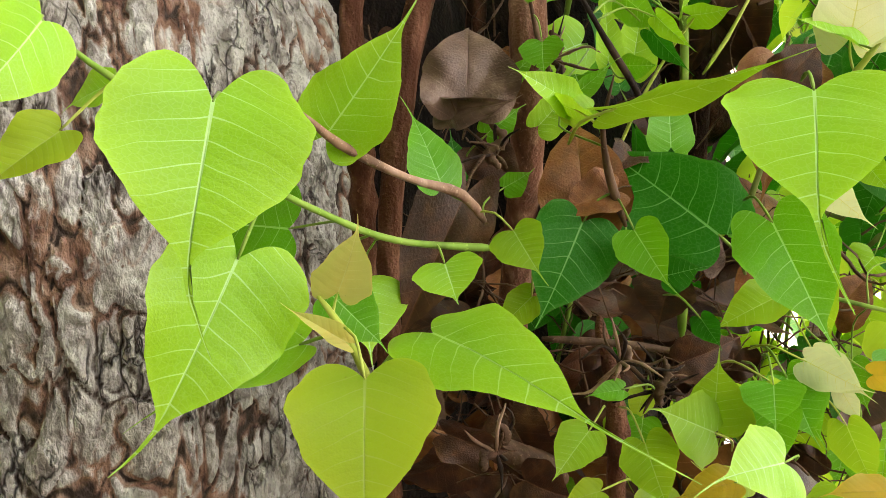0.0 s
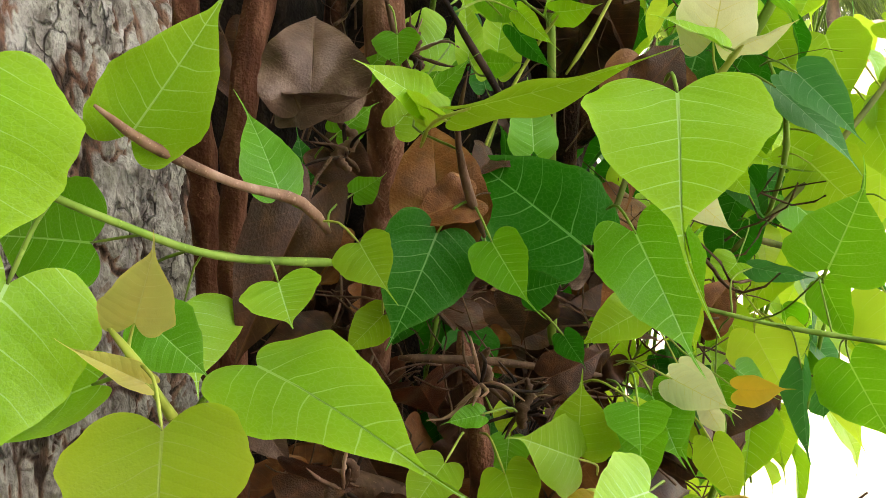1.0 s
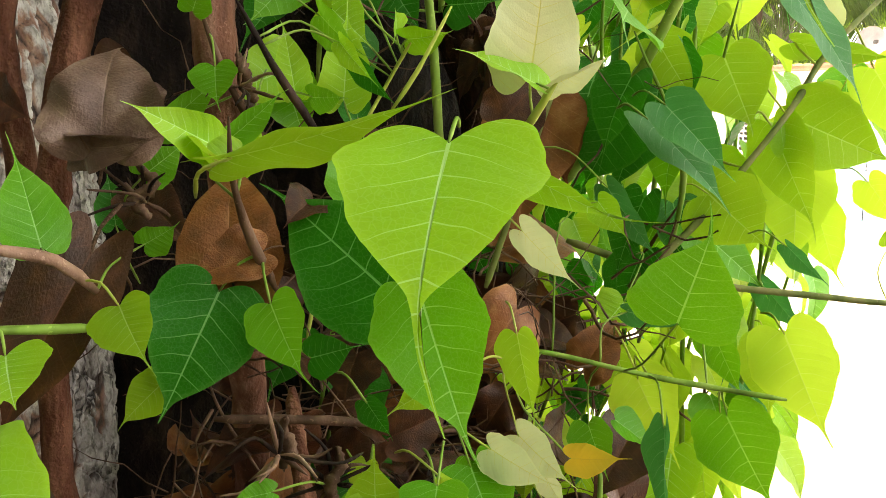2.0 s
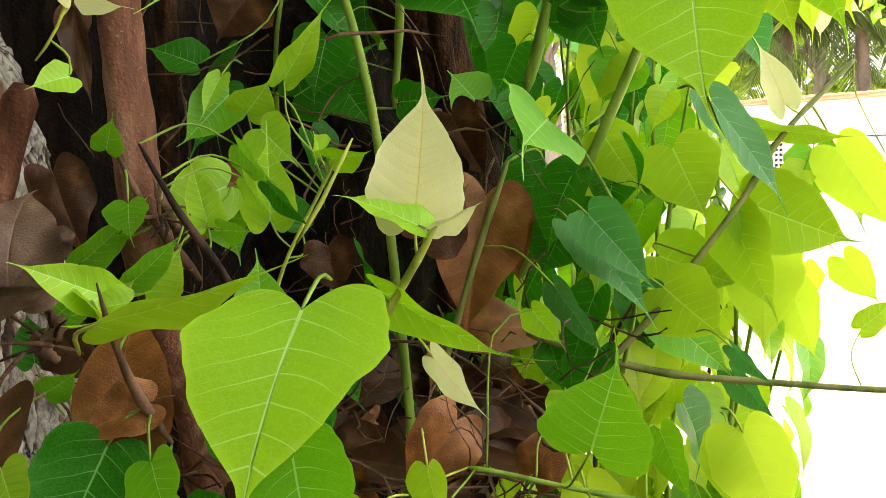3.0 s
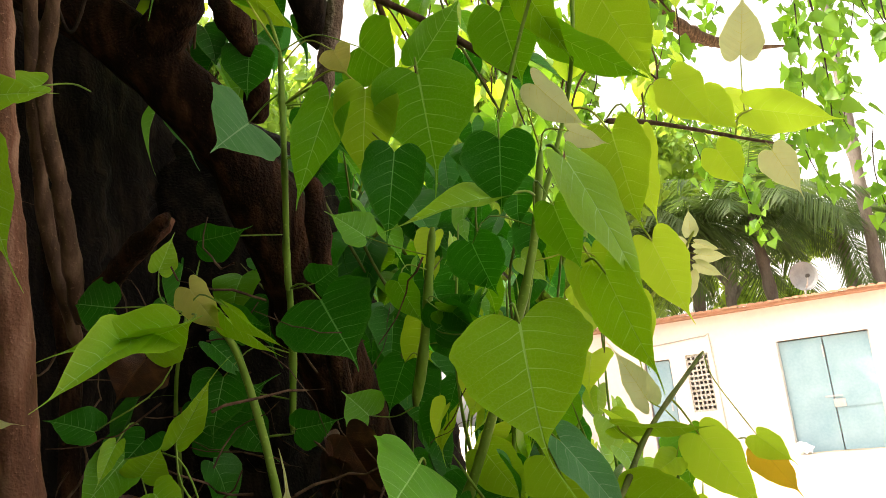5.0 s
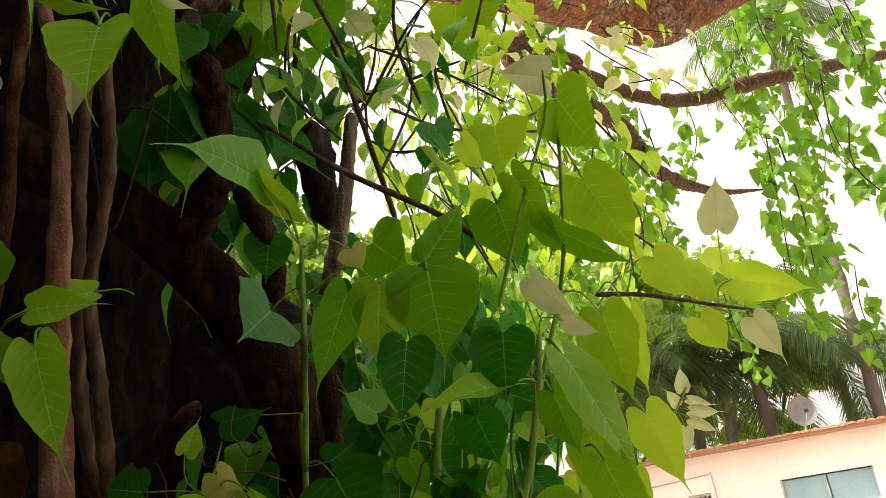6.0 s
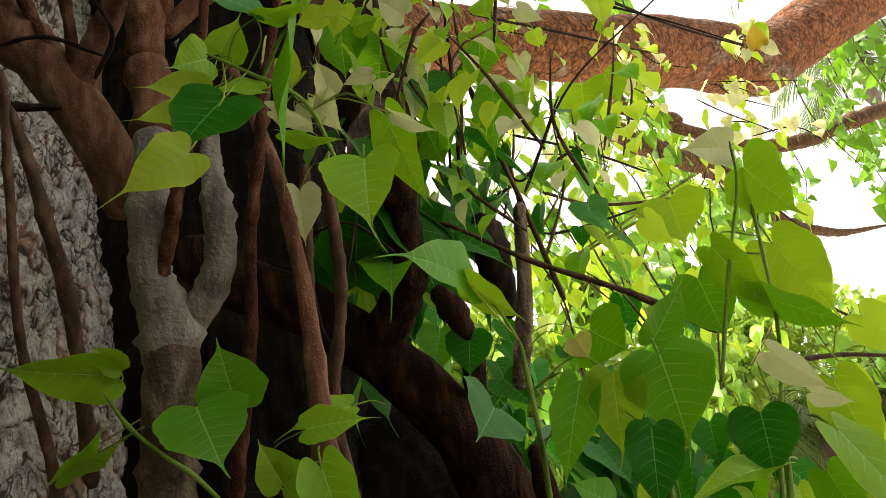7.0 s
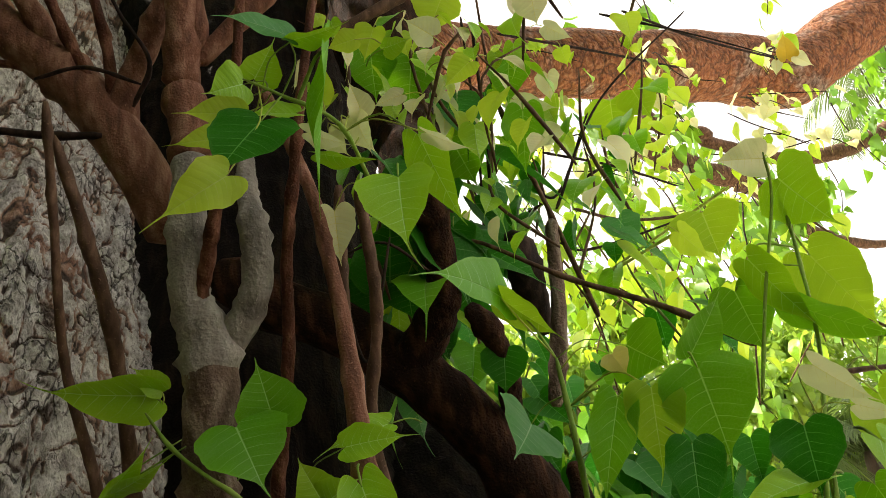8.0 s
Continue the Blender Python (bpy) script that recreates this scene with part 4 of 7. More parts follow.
leaf(s5, (0.169, 0.741, 1.025), (0.83, -0.55, -0.08), (-0.41, -0.72, -0.57), 0.026, 0.027, "mid", 14, 12, 0.20, (0.157, 0.705, 1.025))
leaf(s5, (0.171, 0.789, 1.093), (0.52, -0.59, -0.62), (-0.78, -0.54, -0.31), 0.051, 0.042, "mid", 14, 12, 0.20, (0.117, 0.713, 1.090))
leaf(s5, (0.190, 0.723, 1.064), (0.44, -0.65, -0.62), (-0.76, -0.65, -0.01), 0.044, 0.020, "bright", 14, 12, 0.20, (0.136, 0.707, 1.058))
leaf(s5, (0.196, 0.783, 1.061), (0.61, -0.22, -0.76), (-0.61, -0.66, -0.44), 0.048, 0.024, "dark", 14, 12, 0.20, (0.133, 0.708, 1.064))
s6 = shoot([(0.157, 0.635, 0.891), (0.142, 0.620, 0.927), (0.133, 0.606, 0.966), (0.136, 0.579, 1.002)], 0.0034, 0.0023, "brown", knots=7)
leaf(s6, (0.122, 0.618, 0.895), (-0.35, -0.33, -0.88), (0.22, -0.97, 0.12), 0.077, 0.074, "dark", 6, 15, 0.12, (0.146, 0.624, 0.918))
leaf(s6, (0.157, 0.594, 0.892), (0.37, -0.66, -0.66), (-0.37, -0.83, 0.43), 0.047, 0.040, "mid", 6, 15, 0.35, (0.148, 0.626, 0.914))
leaf(s6, (0.181, 0.598, 0.858), (0.93, -0.19, 0.30), (-0.13, -0.97, 0.21), 0.026, 0.029, "dark", 8, 15, 0.30, (0.157, 0.635, 0.891))
leaf(s6, (0.115, 0.650, 0.985), (-0.72, -0.53, 0.44), (0.52, -0.85, 0.12), 0.055, 0.034, "bright", 18, 15, 0.15, (0.135, 0.609, 0.956))
leaf(s6, (0.107, 0.641, 0.984), (0.57, -0.75, -0.33), (-0.70, -0.47, -0.53), 0.034, 0.033, "olive", 18, 15, 0.30, (0.133, 0.606, 0.966))
leaf(s6, (0.223, 0.600, 0.745), (-0.07, -0.39, 0.92), (-0.14, -0.95, -0.27), 0.053, 0.054, "olive", 10, 15, 0.20, (0.228, 0.639, 0.696))
leaf(s6, (0.285, 0.628, 0.775), (0.32, -0.48, -0.82), (-0.22, -0.93, 0.30), 0.046, 0.057, "mid", 10, 15, 0.20, (0.276, 0.670, 0.790))
leaf(s6, (0.259, 0.581, 0.782), (-0.18, -0.78, -0.60), (-0.34, -0.63, 0.70), 0.032, 0.045, "mid", 10, 15, 0.20, (0.267, 0.635, 0.791))
leaf(s6, (0.221, 0.591, 0.742), (-0.77, -0.47, 0.44), (0.49, -0.85, 0.20), 0.053, 0.057, "olive", 8, 12, 0.20, (0.248, 0.634, 0.712))
leaf(s6, (0.255, 0.542, 0.739), (-0.77, -0.63, 0.10), (0.45, -0.61, 0.65), 0.058, 0.057, "bright", 8, 12, 0.50, (0.282, 0.592, 0.722))
leaf(s6, (0.261, 0.597, 0.768), (0.13, -0.41, -0.90), (-0.47, -0.86, 0.21), 0.046, 0.046, "mid", 8, 12, 0.20, (0.253, 0.638, 0.785))
leaf(s6, (0.263, 0.599, 0.780), (0.70, -0.58, -0.42), (-0.60, -0.78, -0.17), 0.020, 0.013, "yellow", 14, 12, 0.10, (0.234, 0.646, 0.779))
leaf(s6, (0.128, 0.585, 0.741), (-0.58, -0.64, -0.50), (-0.08, -0.67, 0.74), 0.043, 0.038, "olive", 8, 12, 0.10, (0.146, 0.634, 0.745))
leaf(s6, (0.170, 0.586, 0.733), (0.22, -0.63, -0.75), (-0.46, -0.80, 0.39), 0.044, 0.046, "olive", 8, 12, 0.20, (0.158, 0.635, 0.745))
leaf(s6, (0.155, 0.610, 0.767), (-0.98, -0.17, -0.12), (-0.05, -0.78, 0.62), 0.024, 0.019, "mid", 8, 12, 0.20, (0.187, 0.643, 0.758))
leaf(s6, (0.215, 0.621, 0.822), (0.54, -0.16, -0.83), (-0.38, -0.91, -0.20), 0.025, 0.023, "dark", 8, 12, 0.20, (0.192, 0.653, 0.834))
leaf(s6, (0.113, 0.702, 0.991), (0.76, -0.29, 0.57), (0.28, -0.76, -0.58), 0.047, 0.025, "mid", 14, 12, 0.20, (0.136, 0.611, 0.952))
leaf(s6, (0.129, 0.648, 0.982), (-0.93, -0.34, -0.12), (0.07, -0.75, 0.65), 0.030, 0.026, "olive", 16, 12, 0.20, (0.133, 0.606, 0.966))
s7 = shoot([(0.229, 0.713, 1.015), (0.248, 0.715, 1.045), (0.272, 0.718, 1.092)], 0.0021, 0.0017, "lime", knots=1)
leaf(s7, (0.258, 0.540, 0.990), (-0.21, -0.77, -0.60), (-0.17, -0.71, 0.68), 0.104, 0.110, "bright", 6, 20, 0.52, (0.268, 0.592, 1.000))
leaf(s7, (0.246, 0.566, 0.902), (0.23, -0.66, -0.72), (-0.25, -0.83, 0.50), 0.082, 0.068, "mid", 6, 15, 0.20, (0.240, 0.615, 0.914))
leaf(s7, (0.138, 0.576, 0.979), (0.93, -0.29, 0.21), (0.14, -0.44, -0.89), 0.105, 0.040, "olive", 14, 8, 0.25, (0.109, 0.615, 0.954))
s8 = shoot([(0.358, 0.797, 0.814), (0.384, 0.794, 0.810), (0.469, 0.783, 0.793), (0.568, 0.752, 0.783)], 0.0030, 0.0025, "green", knots=4)
leaf(s8, (0.439, 0.674, 0.865), (0.17, -0.33, 0.93), (-0.37, -0.92, -0.12), 0.067, 0.082, "mid", 8, 15, 0.35, (0.437, 0.787, 0.799))
leaf(s8, (0.463, 0.792, 1.030), (0.53, -0.53, -0.66), (-0.15, -0.90, 0.40), 0.075, 0.050, "teal", 14, 15, 0.15, (0.447, 0.836, 1.040))
leaf(s8, (0.527, 0.774, 0.761), (0.30, -0.48, -0.83), (-0.71, -0.70, 0.04), 0.072, 0.080, "mid", 8, 10, 0.20, (0.518, 0.768, 0.788))
leaf(s8, (0.451, 0.722, 0.769), (-0.15, -0.40, -0.90), (-0.96, -0.21, 0.16), 0.072, 0.036, "teal", 20, 10, 0.20, (0.458, 0.785, 0.795))
leaf(s8, (0.535, 0.800, 0.736), (0.08, -0.48, -0.87), (-0.92, -0.39, 0.03), 0.062, 0.041, "yellow", 12, 10, 0.20, (0.518, 0.768, 0.788))
leaf(s8, (0.640, 0.899, 0.806), (0.23, -0.41, -0.88), (-0.65, -0.76, 0.08), 0.099, 0.090, "yellow", 8, 10, 0.20, (0.633, 0.941, 0.821))
leaf(s8, (0.325, 0.675, 0.780), (0.56, -0.68, -0.47), (-0.61, -0.78, 0.12), 0.044, 0.038, "pale", 10, 15, 0.25, (0.358, 0.797, 0.814))
leaf(s8, (0.356, 0.641, 0.776), (0.83, -0.54, 0.13), (-0.39, -0.92, -0.02), 0.033, 0.026, "gold", 12, 20, 0.25, (0.365, 0.797, 0.813))
leaf(s8, (0.249, 0.627, 0.688), (-0.97, -0.16, -0.18), (-0.17, -0.55, 0.82), 0.044, 0.036, "gold", 12, 12, 0.20, (0.281, 0.660, 0.682))
leaf(s8, (0.271, 0.665, 0.660), (-0.82, -0.07, 0.57), (0.34, -0.75, 0.57), 0.045, 0.039, "yellow", 12, 12, 0.20, (0.299, 0.694, 0.627))
leaf(s8, (0.340, 0.575, 0.708), (-0.99, -0.13, 0.02), (-0.01, -0.57, 0.82), 0.040, 0.028, "gold", 12, 12, 0.20, (0.373, 0.607, 0.695))
leaf(s8, (0.347, 0.658, 0.727), (0.37, -0.17, -0.91), (-0.53, -0.83, -0.17), 0.051, 0.039, "olive", 10, 12, 0.20, (0.330, 0.691, 0.743))
leaf(s8, (0.342, 0.661, 0.755), (0.50, -0.16, -0.85), (-0.46, -0.86, -0.24), 0.026, 0.020, "pale", 10, 12, 0.20, (0.320, 0.693, 0.768))
leaf(s8, (0.474, 0.861, 0.770), (0.30, -0.49, -0.82), (-0.60, -0.79, 0.13), 0.075, 0.072, "yellow", 10, 12, 0.20, (0.458, 0.785, 0.795))
leaf(s8, (0.544, 0.860, 0.823), (0.20, -0.51, -0.84), (-0.80, -0.60, 0.05), 0.064, 0.048, "mid", 10, 12, 0.20, (0.506, 0.772, 0.789))
leaf(s8, (0.644, 0.947, 0.786), (-0.14, -0.45, -0.88), (-0.64, -0.69, 0.34), 0.072, 0.070, "olive", 10, 12, 0.20, (0.650, 0.990, 0.803))
leaf(s8, (0.449, 0.822, 0.845), (0.96, -0.20, -0.19), (-0.17, -0.83, -0.53), 0.056, 0.028, "teal", 14, 12, 0.15, (0.416, 0.790, 0.803))
leaf(s8, (0.606, 0.843, 0.904), (0.56, -0.43, -0.71), (-0.74, -0.54, -0.40), 0.044, 0.024, "teal", 14, 12, 0.20, (0.587, 0.886, 0.912))
leaf(s8, (0.582, 0.972, 0.946), (0.69, -0.24, -0.68), (-0.44, -0.84, -0.30), 0.076, 0.098, "olive", 10, 12, 0.20, (0.559, 1.007, 0.953))
leaf(s8, (0.672, 1.023, 1.024), (0.22, -0.38, -0.90), (-0.74, -0.68, -0.01), 0.116, 0.075, "olive", 10, 12, 0.20, (0.665, 1.064, 1.040))
leaf(s8, (0.420, 0.837, 0.944), (0.58, -0.24, -0.78), (-0.47, -0.86, -0.21), 0.038, 0.033, "bright", 14, 12, 0.30, (0.374, 0.795, 0.811))
leaf(s8, (0.468, 0.914, 0.780), (0.31, -0.24, -0.92), (-0.51, -0.86, -0.07), 0.064, 0.049, "olive", 10, 12, 0.20, (0.448, 0.786, 0.797))
leaf(s8, (0.414, 0.813, 0.740), (0.29, -0.24, -0.93), (-0.48, -0.87, -0.04), 0.045, 0.044, "mid", 10, 12, 0.20, (0.416, 0.790, 0.803))
s9 = shoot([(0.283, 0.661, 0.946), (0.307, 0.639, 0.987), (0.331, 0.617, 1.030)], 0.0043, 0.0025, "lime", knots=1)
leaf(s9, (0.234, 0.656, 0.884), (-0.71, 0.40, 0.58), (-0.24, -0.86, 0.45), 0.119, 0.093, "dark", 5, 10, 0.20, (0.261, 0.669, 0.850))
leaf(s9, (0.276, 0.636, 0.838), (-0.88, -0.04, -0.46), (-0.34, -0.78, 0.53), 0.049, 0.039, "olive", 10, 10, 0.20, (0.309, 0.665, 0.841))
leaf(s9, (0.323, 0.684, 0.853), (0.17, -0.21, -0.96), (-0.57, -0.82, -0.01), 0.056, 0.036, "olive", 10, 10, 0.20, (0.319, 0.719, 0.872))
leaf(s9, (0.330, 0.712, 0.927), (0.53, -0.58, -0.62), (-0.74, -0.66, -0.15), 0.052, 0.035, "pale", 10, 10, 0.20, (0.312, 0.760, 0.933))
leaf(s9, (0.297, 0.622, 0.790), (0.73, -0.59, -0.34), (-0.50, -0.86, 0.02), 0.042, 0.033, "pale", 10, 15, 0.20, (0.267, 0.669, 0.787))
leaf(s9, (0.289, 0.640, 0.774), (0.32, -0.54, -0.78), (-0.51, -0.83, 0.23), 0.053, 0.043, "mid", 8, 12, 0.25, (0.274, 0.686, 0.786))
leaf(s9, (0.318, 0.638, 1.036), (0.10, -0.10, 0.99), (0.13, -0.99, -0.04), 0.076, 0.064, "pale", 5, 8, 0.38, (0.319, 0.628, 1.009))
leaf(s9, (0.331, 0.617, 1.029), (0.68, -0.66, 0.31), (-0.02, -0.55, -0.84), 0.035, 0.019, "pale", 25, 10, 0.10, (0.322, 0.625, 1.014))
leaf(s9, (0.320, 0.628, 1.030), (-0.89, -0.01, 0.46), (0.32, -0.51, 0.80), 0.047, 0.038, "bright", 15, 10, 0.20, (0.328, 0.620, 1.025))
leaf(s9, (0.292, 0.650, 0.986), (0.79, -0.36, -0.50), (-0.45, -0.79, -0.41), 0.089, 0.033, "bright", 14, 15, 0.40, (0.301, 0.645, 0.977))
s10 = shoot([(0.436, 1.055, 0.952), (0.496, 0.999, 1.063), (0.555, 0.953, 1.211), (0.597, 0.928, 1.336), (0.622, 0.924, 1.453)], 0.0087, 0.0053, "green", knots=4)
leaf(s10, (0.531, 0.743, 1.228), (-0.05, -0.40, -0.91), (-0.40, -0.88, 0.26), 0.113, 0.128, "bright", 5, 15, 0.45, (0.532, 0.783, 1.250))
leaf(s10, (0.432, 0.821, 1.112), (-0.22, -0.96, -0.16), (0.65, -0.37, 0.67), 0.116, 0.096, "mid", 6, 12, 0.40, (0.443, 0.883, 1.109))
leaf(s10, (0.523, 0.997, 1.111), (0.51, -0.17, -0.84), (-0.30, -0.93, -0.20), 0.072, 0.064, "olive", 10, 20, 0.10, (0.518, 0.982, 1.118))
leaf(s10, (0.458, 0.822, 1.019), (0.43, -0.70, -0.57), (-0.05, -0.75, 0.65), 0.101, 0.053, "teal", 8, 15, 0.15, (0.444, 0.873, 1.031))
leaf(s10, (0.561, 0.774, 1.119), (0.53, -0.31, -0.78), (0.29, -0.87, 0.41), 0.091, 0.053, "teal", 14, 12, 0.20, (0.545, 0.812, 1.137))
leaf(s10, (0.621, 0.748, 1.265), (0.19, -0.25, -0.95), (-0.75, -0.66, -0.07), 0.098, 0.063, "bright", 12, 10, 0.20, (0.613, 0.785, 1.287))
leaf(s10, (0.716, 0.934, 1.268), (0.05, -0.04, -1.00), (-0.71, -0.70, -0.09), 0.060, 0.038, "yellow", 12, 10, 0.20, (0.592, 0.931, 1.320))
leaf(s10, (0.699, 1.035, 1.261), (-0.15, -0.10, 0.98), (-0.04, -1.00, -0.02), 0.088, 0.064, "yellow", 12, 10, 0.20, (0.706, 1.066, 1.216))
leaf(s10, (0.596, 0.739, 1.374), (0.37, -0.18, -0.91), (0.14, -0.98, 0.11), 0.138, 0.055, "bright", 12, 15, 0.15, (0.587, 0.769, 1.404))
leaf(s10, (0.589, 0.781, 1.345), (0.17, -0.15, -0.97), (-0.60, -0.79, -0.11), 0.065, 0.053, "mid", 12, 15, 0.15, (0.603, 0.927, 1.365))
leaf(s10, (0.602, 0.835, 1.499), (0.47, -0.31, -0.83), (-0.80, -0.40, -0.44), 0.072, 0.051, "pale", 14, 12, 0.10, (0.622, 0.924, 1.453))
leaf(s10, (0.637, 0.847, 1.447), (0.66, -0.46, -0.59), (-0.67, -0.38, -0.63), 0.044, 0.034, "pale", 14, 12, 0.10, (0.622, 0.924, 1.453))
s11 = shoot([(0.499, 0.984, 0.840), (0.573, 0.979, 0.917), (0.672, 0.991, 1.036), (0.740, 1.037, 1.113), (0.855, 1.099, 1.206)], 0.0056, 0.0036, "olive", knots=4)
leaf(s11, (0.598, 0.994, 1.096), (0.41, -0.08, -0.91), (-0.31, -0.94, -0.15), 0.079, 0.089, "olive", 8, 10, 0.15, (0.672, 0.991, 1.036))
leaf(s11, (0.700, 1.038, 1.124), (0.98, -0.08, -0.20), (-0.13, -0.40, -0.91), 0.114, 0.053, "olive", 16, 10, 0.10, (0.723, 1.025, 1.094))
leaf(s11, (0.741, 1.090, 0.979), (-0.09, -0.23, -0.97), (-0.45, -0.88, 0.16), 0.115, 0.098, "yellow", 8, 10, 0.20, (0.706, 1.014, 1.075))
leaf(s11, (0.814, 1.063, 1.098), (0.36, -0.38, -0.85), (-0.66, -0.75, -0.10), 0.107, 0.077, "yellow", 10, 15, 0.15, (0.783, 1.060, 1.148))
leaf(s11, (0.685, 1.011, 1.035), (0.92, -0.12, -0.38), (-0.13, -0.96, -0.24), 0.123, 0.098, "olive", 8, 10, 0.15, (0.680, 0.997, 1.046))
leaf(s11, (0.614, 1.096, 0.970), (0.92, -0.12, -0.38), (-0.10, -0.98, -0.16), 0.097, 0.086, "olive", 8, 10, 0.15, (0.622, 0.985, 0.977))
leaf(s11, (0.607, 1.078, 0.903), (0.69, -0.38, -0.61), (-0.02, -0.91, 0.41), 0.105, 0.069, "mid", 8, 10, 0.15, (0.585, 0.980, 0.932))
leaf(s11, (0.787, 1.085, 1.072), (-0.90, -0.02, -0.44), (-0.29, -0.85, 0.44), 0.041, 0.045, "yellow", 12, 10, 0.20, (0.769, 1.052, 1.136))
leaf(s11, (0.796, 1.138, 0.925), (0.20, -0.27, -0.94), (-0.67, -0.74, -0.02), 0.091, 0.070, "yellow", 12, 10, 0.20, (0.788, 1.176, 0.947))
leaf(s11, (0.754, 1.065, 1.149), (-0.50, -0.34, 0.80), (0.08, -0.97, -0.25), 0.078, 0.044, "pale", 16, 10, 0.20, (0.769, 1.052, 1.136))
leaf(s11, (0.864, 1.134, 0.959), (0.44, -0.39, -0.81), (-0.67, -0.73, -0.12), 0.063, 0.054, "yellow", 12, 10, 0.20, (0.847, 1.176, 0.976))
leaf(s11, (0.948, 1.178, 1.083), (0.70, -0.08, -0.71), (-0.45, -0.75, -0.48), 0.060, 0.049, "yellow", 12, 10, 0.20, (0.855, 1.099, 1.206))
leaf(s11, (0.974, 1.227, 1.060), (0.51, -0.07, -0.86), (-0.58, -0.71, -0.39), 0.081, 0.060, "gold", 12, 10, 0.20, (0.956, 1.257, 1.077))
leaf(s11, (0.797, 1.066, 1.358), (0.24, -0.12, -0.96), (-0.53, -0.84, -0.14), 0.106, 0.075, "yellow", 10, 12, 0.15, (0.790, 1.095, 1.389))
leaf(s11, (0.667, 0.938, 1.319), (0.26, -0.10, -0.96), (-0.46, -0.88, -0.14), 0.117, 0.074, "olive", 10, 12, 0.20, (0.660, 0.966, 1.349))
s12 = shoot([(0.310, 1.090, 0.700), (0.290, 1.045, 0.960), (0.274, 1.008, 1.119), (0.255, 0.987, 1.221), (0.238, 0.966, 1.273), (0.204, 0.927, 1.297)], 0.0076, 0.0046, "green", knots=3)
leaf(s12, (0.167, 0.830, 1.260), (-0.47, -0.74, -0.48), (0.42, -0.80, 0.44), 0.094, 0.064, "bright", 45, 20, 0.20, (0.204, 0.927, 1.297))
leaf(s12, (0.175, 0.849, 1.263), (0.74, -0.67, -0.09), (-0.20, -0.35, -0.91), 0.069, 0.073, "bright", 25, 20, 0.20, (0.204, 0.927, 1.297))
leaf(s12, (0.115, 0.961, 1.317), (-0.96, 0.17, 0.23), (-0.26, -0.97, -0.01), 0.048, 0.067, "dark", 10, 10, 0.20, (0.204, 0.927, 1.297))
leaf(s12, (0.241, 0.906, 1.292), (0.64, -0.32, -0.70), (-0.68, -0.51, -0.52), 0.079, 0.035, "bright", 25, 10, 0.20, (0.204, 0.927, 1.297))
leaf(s12, (0.237, 1.056, 1.308), (0.87, -0.10, -0.48), (-0.35, -0.48, -0.80), 0.039, 0.093, "dark", 14, 15, 0.15, (0.238, 0.966, 1.273))
leaf(s12, (0.107, 0.915, 1.180), (-0.91, -0.07, 0.41), (0.18, -0.79, 0.59), 0.047, 0.051, "dark", 14, 15, 0.15, (0.204, 0.927, 1.297))
leaf(s12, (0.202, 0.841, 1.265), (-0.87, -0.47, -0.12), (0.32, -0.93, 0.19), 0.092, 0.063, "bright", 40, 15, 0.30, (0.204, 0.927, 1.297))
leaf(s12, (0.157, 1.003, 1.365), (0.50, -0.23, 0.84), (0.56, -0.72, -0.40), 0.040, 0.037, "bright", 14, 12, 0.20, (0.204, 0.927, 1.297))
leaf(s12, (0.212, 0.904, 1.319), (0.49, -0.04, -0.87), (-0.42, -0.84, -0.35), 0.053, 0.051, "young", 14, 15, 0.10, (0.204, 0.927, 1.297))
leaf(s12, (0.258, 0.855, 1.287), (0.65, -0.31, -0.69), (-0.62, -0.65, -0.45), 0.072, 0.024, "bright", 20, 12, 0.20, (0.204, 0.927, 1.297))
s13 = shoot([(0.335, 0.962, 0.842), (0.384, 0.976, 0.994), (0.418, 1.002, 1.085)], 0.0048, 0.0038, "olive", knots=2)
leaf(s13, (0.468, 1.050, 1.081), (-0.32, -0.25, -0.91), (-0.23, -0.94, 0.24), 0.100, 0.101, "dark", 8, 10, 0.20, (0.418, 1.002, 1.085))
leaf(s13, (0.460, 0.943, 0.952), (0.49, -0.32, -0.81), (-0.66, -0.72, -0.22), 0.079, 0.038, "teal", 18, 10, 0.15, (0.384, 0.976, 0.994))
s14 = shoot([(0.150, 0.900, 0.800), (0.175, 0.870, 0.920), (0.195, 0.855, 0.986), (0.229, 0.852, 1.052), (0.246, 0.830, 1.080)], 0.0026, 0.0020, "lime", knots=2)
leaf(s14, (0.188, 0.834, 1.029), (0.09, -0.43, 0.90), (0.29, -0.91, -0.31), 0.070, 0.049, "bright", 8, 15, 0.25, (0.203, 0.854, 1.003))
leaf(s14, (0.196, 0.881, 1.160), (0.57, -0.53, 0.62), (0.30, -0.69, -0.66), 0.075, 0.036, "bright", 14, 15, 0.40, (0.242, 0.836, 1.073))
leaf(s14, (0.139, 0.904, 1.149), (-0.58, -0.41, -0.70), (0.25, -0.95, 0.16), 0.060, 0.053, "mid", 10, 15, 0.15, (0.235, 0.844, 1.063))
leaf(s14, (0.158, 0.893, 1.131), (0.61, -0.62, 0.49), (0.10, -0.68, -0.72), 0.041, 0.049, "bright", 10, 15, 0.15, (0.229, 0.852, 1.052))
leaf(s14, (0.175, 0.873, 1.113), (0.60, -0.54, -0.59), (-0.33, -0.90, 0.26), 0.049, 0.051, "bright", 10, 15, 0.15, (0.231, 0.849, 1.056))
leaf(s14, (0.134, 0.894, 1.165), (-0.27, -0.55, -0.79), (0.11, -0.90, 0.42), 0.043, 0.023, "bright", 14, 15, 0.15, (0.145, 0.939, 1.184))
